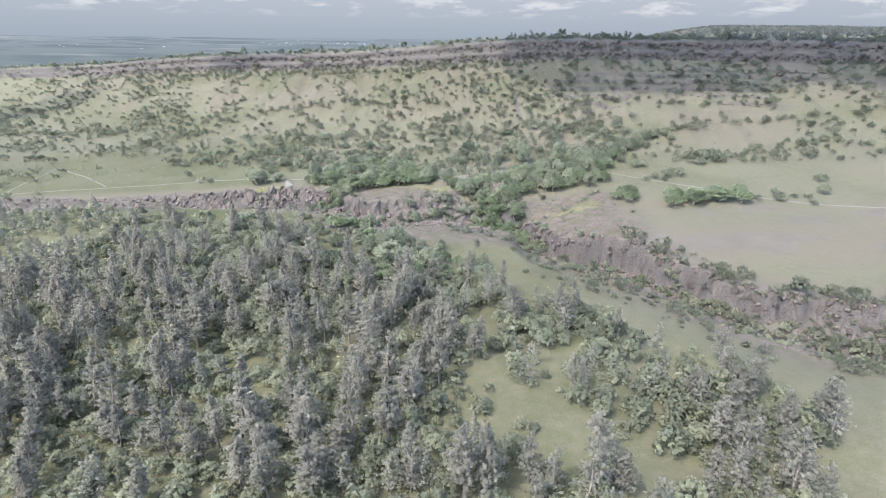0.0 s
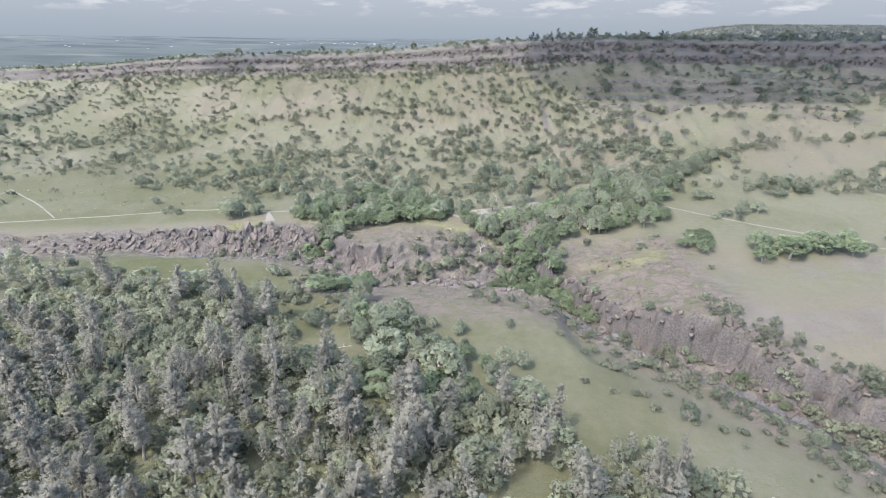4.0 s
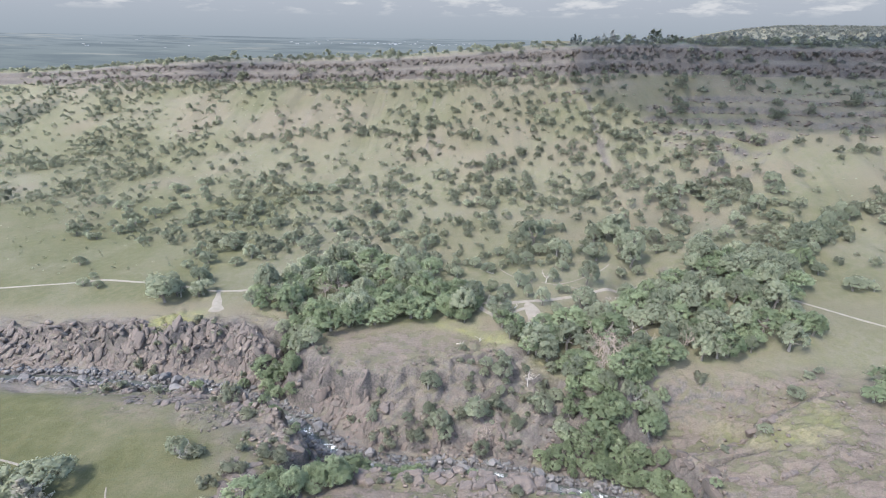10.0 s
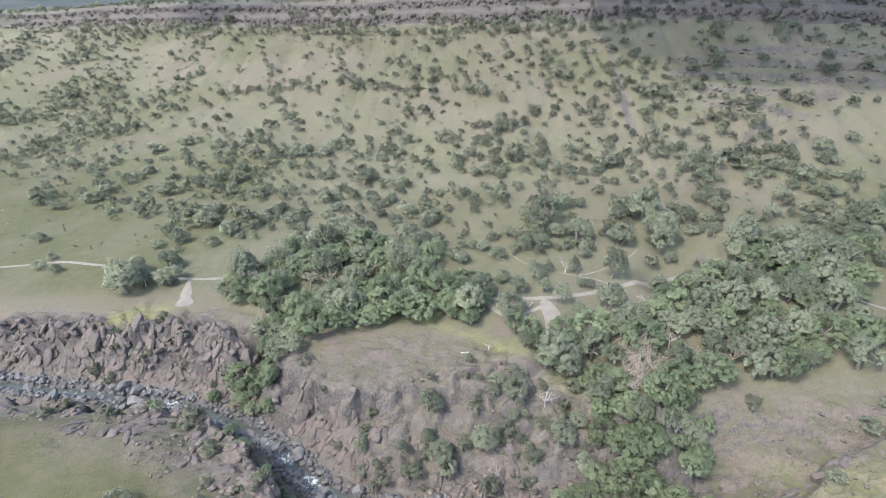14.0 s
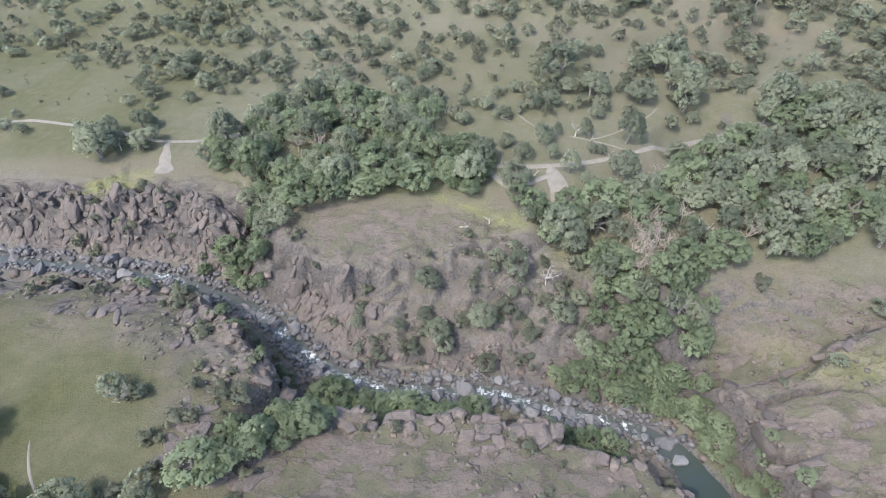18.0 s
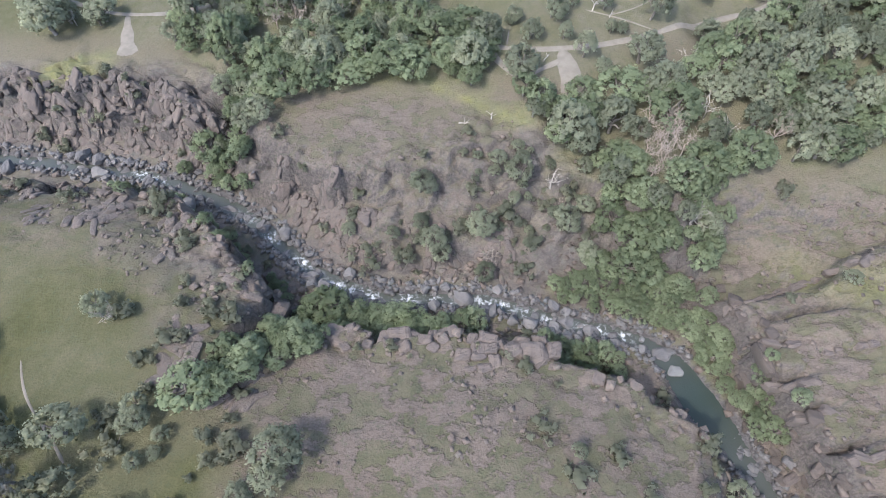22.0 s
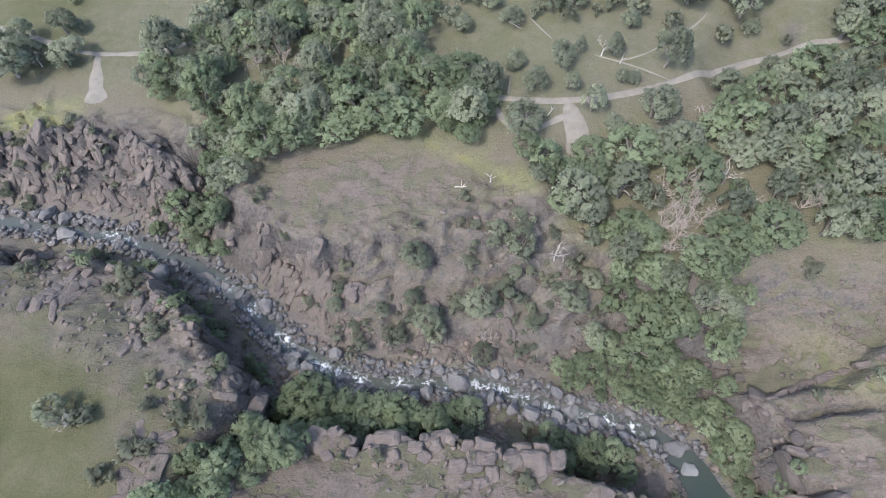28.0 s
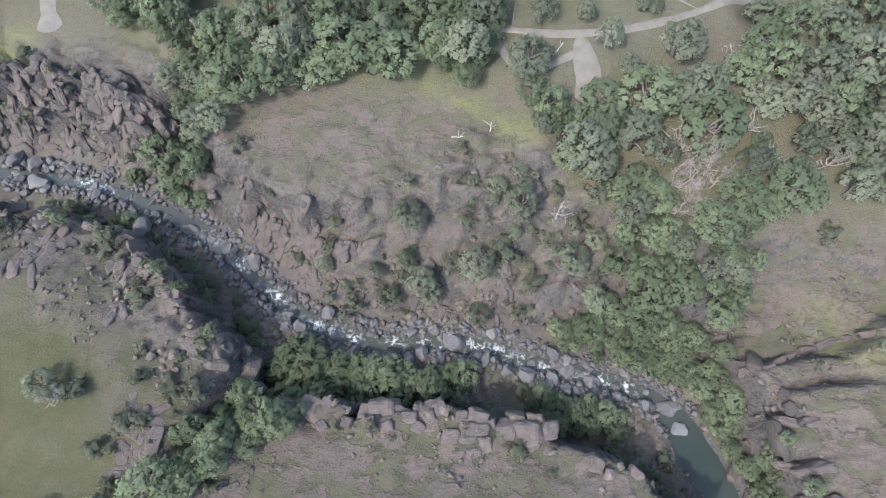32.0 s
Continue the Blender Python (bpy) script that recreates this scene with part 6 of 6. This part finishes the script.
for line, w, proud in LEDGES:
    ledge = tagged(new("rock_ledge"), "dark split basalt ledge across pinkish bare rock", "rock", "ledges above the pool")
    for (ax, ay), (bx, by) in zip(line, line[1:]):
        n = max(1, int(math.hypot(bx - ax, by - ay) / (w * 0.72)))
        for k in range(n):
            f = (k + rng.uniform(0.2, 0.8)) / n
            x, y = ax + (bx - ax) * f, ay + (by - ay) * f
            h = w * rng.uniform(0.7, 1.1)
            ob = new("block", SQUARE[int(rng.integers(7))] if proud > 0 else DARK_BLOCK[int(rng.integers(6))])
            ob.matrix_basis = pose(x, y, float(height(x, y)[0]) + proud - 0.42 * h + rng.uniform(-0.2, 0.2), rng.normal(0, 5), rng.normal(0, 5), math.degrees(math.atan2(by - ay, bx - ax)) + rng.normal(0, 10)) @ Matrix.Diagonal((w * rng.uniform(1.0, 2.0), w * rng.uniform(0.5, 0.8), h, 1))
            ob.parent = ledge


px, py = scatter(rng, (-128, 270, 62, 372), 3.3, lambda x, y: (rim_here(-4, 2.0, -1)(x, y) & (((x > -46) & (x < 12)) | (hash01(np.floor(x * 3), np.floor(y * 3), 33) < 0.3))) | (rim_here(-15, 1, 1)(x, y) & (x < -76) & (hash01(np.floor(x * 3), np.floor(y * 3), 31) < 0.12)) | (rim_here(-6, 5, 1)(x, y) & (x > 44)))
pick = rng.permutation(len(px))[:110]
for k in pick:
    set_rock("rim_rock", (SQUARE if px[k] < 44 else DARK_BLOCK)[int(rng.integers(6))], px[k], py[k], rng.uniform(1.4, 3.0), "angular brown basalt block at the gorge rim", "blocks along the rim", 0.3, None, rng.uniform(0.35, 0.7))


def mass_here(x, y):
    d, arc = creek_at(x, y)
    a, south = np.abs(d), d < 0
    rim = np.where(south, np.interp(arc, ARC, S_RIM), np.interp(arc, ARC, N_RIM))
    knoll = ~south & (x > -60) & (x < 4) & (a > 6) & (a < 18) & (fbm(x, y, 9, 897, 2) > -0.12)
    west = ~south & (x < -72) & (x > -140) & (a > 7) & (a < rim - 1)
    brow = south & (x < -44) & (x > -116) & (a > 6) & (a < rim + 1) & (fbm(x, y, 9, 897, 2) > 0.0)
    shelf = south & (x < -46) & (x > -122) & (a > rim) & (a < rim + 13) & (fbm(x, y, 8, 899, 2) > 0.26)
    side = south & (x < -46) & (x > -76) & (line_distance(x, y, GULLIES[2][0])[0] > 5) & (line_distance(x, y, GULLIES[2][0])[0] < 15) & (fbm(x, y, 8, 899, 2) > 0.12)
    return knoll | west | brow | shelf | side


PILLOW = [block_mesh("rock_mass", 460 + k, BLOCK, 3.4) for k in range(7)]
def slope_at(x, y, reach=1.8):
    h = height([x + reach, x - reach, x, x], [y, y, y + reach, y - reach])
    return Vector((float(h[1] - h[0]), float(h[3] - h[2]), 2 * reach)).normalized()


px, py = scatter(rng, (-142, 285, 8, 376), 2.8, mass_here)
for k in rng.permutation(len(px))[:290]:
    up = slope_at(px[k], py[k])
    fall = Vector((up.x, up.y, 0)) + Vector((rng.normal(0.03, 0.06), rng.normal(0, 0.06), 0))
    side = up.cross(fall).normalized()
    lie = Matrix((side, up.cross(side), up)).transposed().to_4x4()
    w, thick = rng.uniform(1.5, 3.0), rng.uniform(1.3, 2.2)
    ob = new("rock_mass", PILLOW[int(rng.integers(7))])
    ob.matrix_basis = pose(px[k], py[k], float(height(px[k], py[k])[0])) @ lie @ Matrix.Translation((0, 0, -thick * rng.uniform(0.34, 0.48))) @ Matrix.Diagonal((w * 1.15, w * rng.uniform(1.2, 2.6), thick, 1))
    tagged(ob, "worn rounded basalt rib bedded in the gorge slope", "rock", "bedded rock")


def wall_block_here(x, y):
    d, arc = creek_at(x, y)
    return (d > 3) & (d < np.interp(arc, ARC, N_RIM) + 2) & (x > 56) & (x < 175) & (fbm(x, y, 12, 883, 2) > -0.3)


px, py = scatter(rng, (54, 175, 175, 290), 3.0, wall_block_here)
for k in rng.permutation(len(px))[:250]:
    up = slope_at(px[k], py[k])
    side = up.cross(Vector((up.x, up.y, 0)) + Vector((rng.normal(0, 0.1), rng.normal(0, 0.1), 0))).normalized()
    lie = Matrix((side, up.cross(side), up)).transposed().to_4x4()
    w, thick = rng.uniform(1.2, 2.8), rng.uniform(0.9, 1.8)
    ob = new("cliff_block", DARK_BLOCK[int(rng.integers(6))])
    ob.matrix_basis = pose(px[k], py[k], float(height(px[k], py[k])[0])) @ lie @ Matrix.Translation((0, 0, -thick * rng.uniform(0.2, 0.4))) @ Matrix.Diagonal((w, w * rng.uniform(0.8, 2.0), thick, 1))
    tagged(ob, "dark broken basalt block in the gorge wall", "rock", "blocks of the upstream wall")


def block_stub():
    """A coarse squared stone."""
    bm = bmesh.new()
    bmesh.ops.create_cube(bm, size=0.8)
    me = bpy.data.meshes.new("small_rock")
    bm.to_mesh(me)
    bm.free()
    return me


def joined_rocks(name, label, xs, ys, sizes, material, flat=(0.5, 1.1)):
    """Many small angular rocks in one mesh."""
    zs = height(xs, ys)
    base = np.array([v.co[:] for v in SMALL.vertices])
    tri = np.array([p.vertices[:] for p in SMALL.polygons])
    n, k = len(xs), len(base)
    jit = 1 + 0.26 * np.clip(rng.normal(size=(n, k, 3)), -1.8, 1.8)
    a = rng.uniform(0, 6.28, n)
    c, s = np.cos(a)[:, None], np.sin(a)[:, None]
    p = base[None] * jit
    sc = np.stack([sizes, sizes * rng.uniform(0.5, 1, n), sizes * rng.uniform(*flat, n)], 1)[:, None]
    p = p * sc
    v = np.stack([p[..., 0] * c - p[..., 1] * s + xs[:, None], p[..., 0] * s + p[..., 1] * c + ys[:, None], p[..., 2] + (zs + 0.05 * sizes)[:, None]], 2)
    f = (tri[None] + (np.arange(n) * k)[:, None, None]).reshape(-1, 4)
    return tagged(new(name, array_mesh(name, v.reshape(-1, 3), f, material)), label, "rocks", kind="stuff")


SMALL = block_stub()


def joined_ribs(name, label, xs, ys, widths, material):
    """Many jointed ribs bedded in a slope, long down the fall, in one mesh."""
    shapes = [(np.array([v.co[:] for v in m.vertices]), np.array([p.vertices[:] for p in m.polygons])) for m in (PILLOW[0], PILLOW[1], PILLOW[2], SQUARE[0], SQUARE[1])]
    verts, faces, first = [], [], 0
    reach = 1.8
    zs = height(xs, ys)
    ux, uy = height(xs - reach, ys) - height(xs + reach, ys), height(xs, ys - reach) - height(xs, ys + reach)
    for x, y, z, w, sx, sy in zip(xs, ys, zs, widths, ux, uy):
        up = Vector((float(sx), float(sy), 2 * reach)).normalized()
        side = up.cross(Vector((up.x, up.y, 0)) + Vector((rng.normal(0.04, 0.12), rng.normal(0, 0.12), 0))).normalized()
        turn = np.array(Matrix((side, up.cross(side), up)))
        v, f = shapes[int(rng.integers(5))]
        thick = w * rng.uniform(0.6, 1.0)
        p = v * (w * rng.uniform(0.8, 1.5), w * rng.uniform(1.1, 3.2), thick) - (0, 0, thick * rng.uniform(0.16, 0.42))
        verts.append(p @ turn + (x, y, z))
        faces.append(f + first)
        first += len(v)
    return tagged(new(name, array_mesh(name, np.concatenate(verts), np.concatenate(faces), material)), label, "rocks", kind="stuff")


def west_wall_here(x, y):
    d, arc = creek_at(x, y)
    return (d > 6) & (d < np.interp(arc, ARC, N_RIM) + 2) & (x > -215) & (x < -76)


gx, gy = scatter(rng, (-215, 340, -74, 384), 1.9, west_wall_here)
joined_ribs("west_wall_ribs", "weathered jointed ribs packed over the western gorge wall", gx, gy, rng.uniform(1.0, 2.2, len(gx)), RIB)
gx, gy = scatter(rng, (-62, 322, 4, 348), 1.9, lambda x, y: mass_here(x, y) & (y > 321))
joined_ribs("knoll_face_ribs", "jointed basalt ribs on the face below the knoll", gx, gy, rng.uniform(0.9, 2.0, len(gx)), RIB)
gx, gy = scatter(rng, (-122, 284, -44, 348), 1.9, lambda x, y: (creek_at(x, y)[0] < -5) & mass_here(x, y))
joined_ribs("brow_ribs", "broken brown basalt along the southern brow", gx, gy, rng.uniform(0.9, 2.2, len(gx)), RIB)


def talus_here(x, y):
    d, arc = creek_at(x, y)
    rim = np.where(d < 0, np.interp(arc, ARC, S_RIM), np.interp(arc, ARC, N_RIM))
    a = np.abs(d)
    wall = (a > 3.5) & (a < rim + 2)
    west = (x < -74) | (x > 44) | (d < 0) | (a < 12)
    keep = np.where(x < -74, 0.1, np.where(west & (x > -52), 0.35, 0.04))
    return wall & (hash01(np.floor(x * 11), np.floor(y * 11), 17) < keep * (0.4 + 0.6 * (fbm(x, y, 9, 891, 2) > -0.1)))


gx, gy = scatter(rng, (-175, 150, 175, 380), 1.75, talus_here)
joined_rocks("gorge_rubble", "brown and grey broken basalt on the gorge walls", gx, gy, rng.uniform(0.7, 2.4, len(gx)) * np.where(gx < -74, 1.35, 1.0), CLIFF, (0.35, 0.8))
gx, gy = scatter(rng, (-200, 250, 80, 360), 1.0, lambda x, y: (np.abs(creek_at(x, y)[0]) < 4.6) & (np.hypot(x - 46, y - 298) > 9) & (hash01(np.floor(x * 13), np.floor(y * 13), 19) < 0.75))
joined_rocks("creek_cobbles", "grey cobbles and small boulders along the creek bed", gx, gy, rng.uniform(0.6, 1.9, len(gx)), COBBLE, (0.5, 0.9))
def brow_here(x, y):
    d, arc = creek_at(x, y)
    w = np.abs(d) - np.interp(arc, ARC, S_RIM)
    return (d < 0) & (x > -130) & (x < -47) & (w > -1) & (w < 20) & (fbm(x, y, 11, 895, 2) > w * 0.035 + 0.12)


gx, gy = scatter(rng, (-132, 280, -45, 350), 1.9, brow_here)
joined_rocks("brow_ledges", "low brown ledges and stones on the western brow", gx, gy, rng.uniform(0.6, 2.4, len(gx)), CLIFF, (0.2, 0.45))
for x, y in zip(*scatter(rng, (-125, 278, -48, 345), 5.2, lambda x, y: brow_here(x, y) & (hash01(np.floor(x * 3), np.floor(y * 3), 29) < 0.85))):
    shrubs.plant(rng, x, y, rng.uniform(1.4, 3.4))
gx, gy = scatter(rng, (-330, 335, -160, 385), 4.2, lambda x, y: rim_here(-22, 2, 1)(x, y))
joined_rocks("west_gorge_rubble", "broken basalt on the western gorge wall", gx, gy, rng.uniform(1.2, 3.2, len(gx)), CLIFF)
sx, sy = scatter(rng, (-135, 262, 110, 372), 2.2, lambda x, y: (rock_amount(x, y, np.abs(creek_at(x, y)[0]), 15.0, creek_at(x, y)[0]) > 0.45) & (fbm(x, y, 8, 893, 2) > 0.12) & ((x < -70) | (x > -5) | (y < 331)))
joined_rocks("shelf_stones", "low stones and ledges on the bare rock shelves", sx, sy, rng.uniform(0.4, 1.5, len(sx)), CLIFF, (0.2, 0.45))
for below, name in ((7.6, "upper_cliff_columns"), (18.6, "lower_cliff_columns")):
    kx = np.arange(-640, 560, 1.5)
    kx = kx + rng.uniform(-1, 1, len(kx))
    lean = 3.5 * fbm(kx, ridge_y(kx) - below, 22, 21, 3) + 1.3 * vnoise(kx, 0 * kx, 6.5, 23) + 0.7 * vnoise(kx, 0 * kx, 2.6, 25)
    ky = ridge_y(kx) - below - lean + rng.uniform(-0.7, 0.7, len(kx))
    joined_rocks(name, "dark basalt columns of the cliff band", kx, ky, rng.uniform(1.2, 2.8, len(kx)), CRAG, (0.6, 1.5))


def ledge_here(x, y):
    s = y - ridge_y(x)
    step = np.interp(s, [-150, -100, -50, -19], [47, 68, 90, 99]) / 6.0 + 0.5 * fbm(x, y, 90, 31, 2)
    f = step - np.floor(step)
    return (s > -150) & (s < -30) & (f > 0.66) & (f < 0.9) & (fbm(x, y, 70, 33, 2) > 0.08)


qx, qy = scatter(rng, (-300, 500, 420, 740), 3.0, ledge_here)
joined_rocks("hillside_ledges", "thin dark ledges across the hillside", qx, qy, rng.uniform(1.2, 3.2, len(qx)), CLIFF, (0.25, 0.5))


# ---- the distance ----
def ring_mesh(name, radii, zs, material, steps=180):
    verts, faces = [], []
    for r, z in zip(radii, zs):
        for k in range(steps):
            a = 2 * math.pi * k / steps
            verts.append((r * math.cos(a), r * math.sin(a), z))
    for j in range(len(radii) - 1):
        for k in range(steps):
            a, b = j * steps + k, j * steps + (k + 1) % steps
            faces.append((a, b, b + steps, a + steps))
    return mesh_from(name, verts, faces, material, True)


tagged(new("backdrop", ring_mesh("backdrop_sky", [4930, 4930, 4930], [-60, 300, 700], sky_backdrop_material())), "pale hazy sky with a line of low clouds", "sky", kind="structure")
radii = np.linspace(1450, 4925, 20)


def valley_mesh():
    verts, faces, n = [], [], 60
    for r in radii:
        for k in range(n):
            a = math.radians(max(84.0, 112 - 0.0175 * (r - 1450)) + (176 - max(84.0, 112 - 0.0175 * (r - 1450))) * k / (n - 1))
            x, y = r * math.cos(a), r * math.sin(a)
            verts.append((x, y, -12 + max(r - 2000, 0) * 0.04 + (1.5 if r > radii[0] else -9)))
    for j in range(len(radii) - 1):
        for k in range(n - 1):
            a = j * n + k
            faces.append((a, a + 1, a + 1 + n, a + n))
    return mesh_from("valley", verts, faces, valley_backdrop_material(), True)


# the valley is a self-lit sheet with its haze in the colour
tagged(new("backdrop_valley", valley_mesh()), "self-lit sheet with fields, woods and haze painted on to the horizon", "valley", kind="structure")


def valley_buildings():
    """Far pale sheds on the valley floor, too small to tell apart."""
    verts, faces = [], []
    r = np.random.default_rng(77)
    for k in range(70):
        a = math.radians(r.normal(98, 5.5) if k < 55 else r.uniform(95, 125))
        d = r.uniform(3950, 4250) if k < 55 else r.uniform(3400, 4500)
        x, y, z = d * math.cos(a), d * math.sin(a), -12 + (d - 2000) * 0.04 + 1.5
        w, l, h = r.uniform(3, 11), r.uniform(3, 8), r.uniform(0.9, 1.9)
        f = len(verts)
        for dz in (-1, h):
            verts += [(x - w, y - l, z + dz), (x + w, y - l, z + dz), (x + w, y + l, z + dz), (x - w, y + l, z + dz)]
        verts += [(x - w, y, z + h * 1.5), (x + w, y, z + h * 1.5)]
        faces += [(f, f + 1, f + 5, f + 4), (f + 1, f + 2, f + 6, f + 5), (f + 2, f + 3, f + 7, f + 6), (f + 3, f, f + 4, f + 7),
                  (f + 4, f + 5, f + 9, f + 8), (f + 6, f + 7, f + 8, f + 9), (f + 5, f + 6, f + 9), (f + 7, f + 4, f + 8)]
    tagged(new("distant_buildings", mesh_from("distant_buildings", verts, faces, plain_material("pale_metal_roofs", (0.2, 0.21, 0.22)))), "pale roofs of far sheds on the valley floor", "buildings", kind="stuff")


valley_buildings()


def build_cloud(puffs, high, label):
    """A cumulus cloud of lumpy puffs: centre and radius as its shadow lies on the hill, carried up along the sunbeams."""
    bm = bmesh.new()
    for x, y, r in puffs:
        z = float(height(x, y)[0])
        up = SUN * ((high - z) / SUN.z)
        m = Matrix.Translation((x + up.x, y + up.y, z + up.z)) @ Matrix.Diagonal((r, r, r * 0.4, 1))
        made = bmesh.ops.create_icosphere(bm, subdivisions=3, radius=1.0, matrix=m)
        for v in made["verts"]:
            v.co += (v.co - m.translation).normalized() * r * 0.22 * noise.fractal(v.co / 38, 1.0, 2.0, 3)
    me = bpy.data.meshes.new("cloud")
    bm.to_mesh(me)
    bm.free()
    me.materials.append(plain_material("cloud_white", (0.9, 0.9, 0.92), 1.0))
    me.shade_smooth()
    tagged(new("cloud", me), label, "cloud", kind="structure")


build_cloud([(128, 636, 58), (152, 592, 52), (205, 582, 58), (285, 576, 62), (375, 570, 70), (480, 560, 84), (160, 705, 95), (300, 690, 110), (450, 680, 120), (600, 650, 140), (250, 790, 110), (420, 800, 130), (120, 745, 75), (180, 880, 120), (340, 930, 160), (540, 900, 180), (700, 780, 180)],
            900, "broad white cumulus cloud shading the cliff")
build_cloud([(-640, 850, 46), (-590, 838, 50), (-545, 846, 36)], 900, "small white cumulus cloud shading the western slope")
build_cloud([(-300, 850, 42), (-262, 838, 40), (-228, 826, 34)], 900, "small white cumulus cloud shading the western cliff")
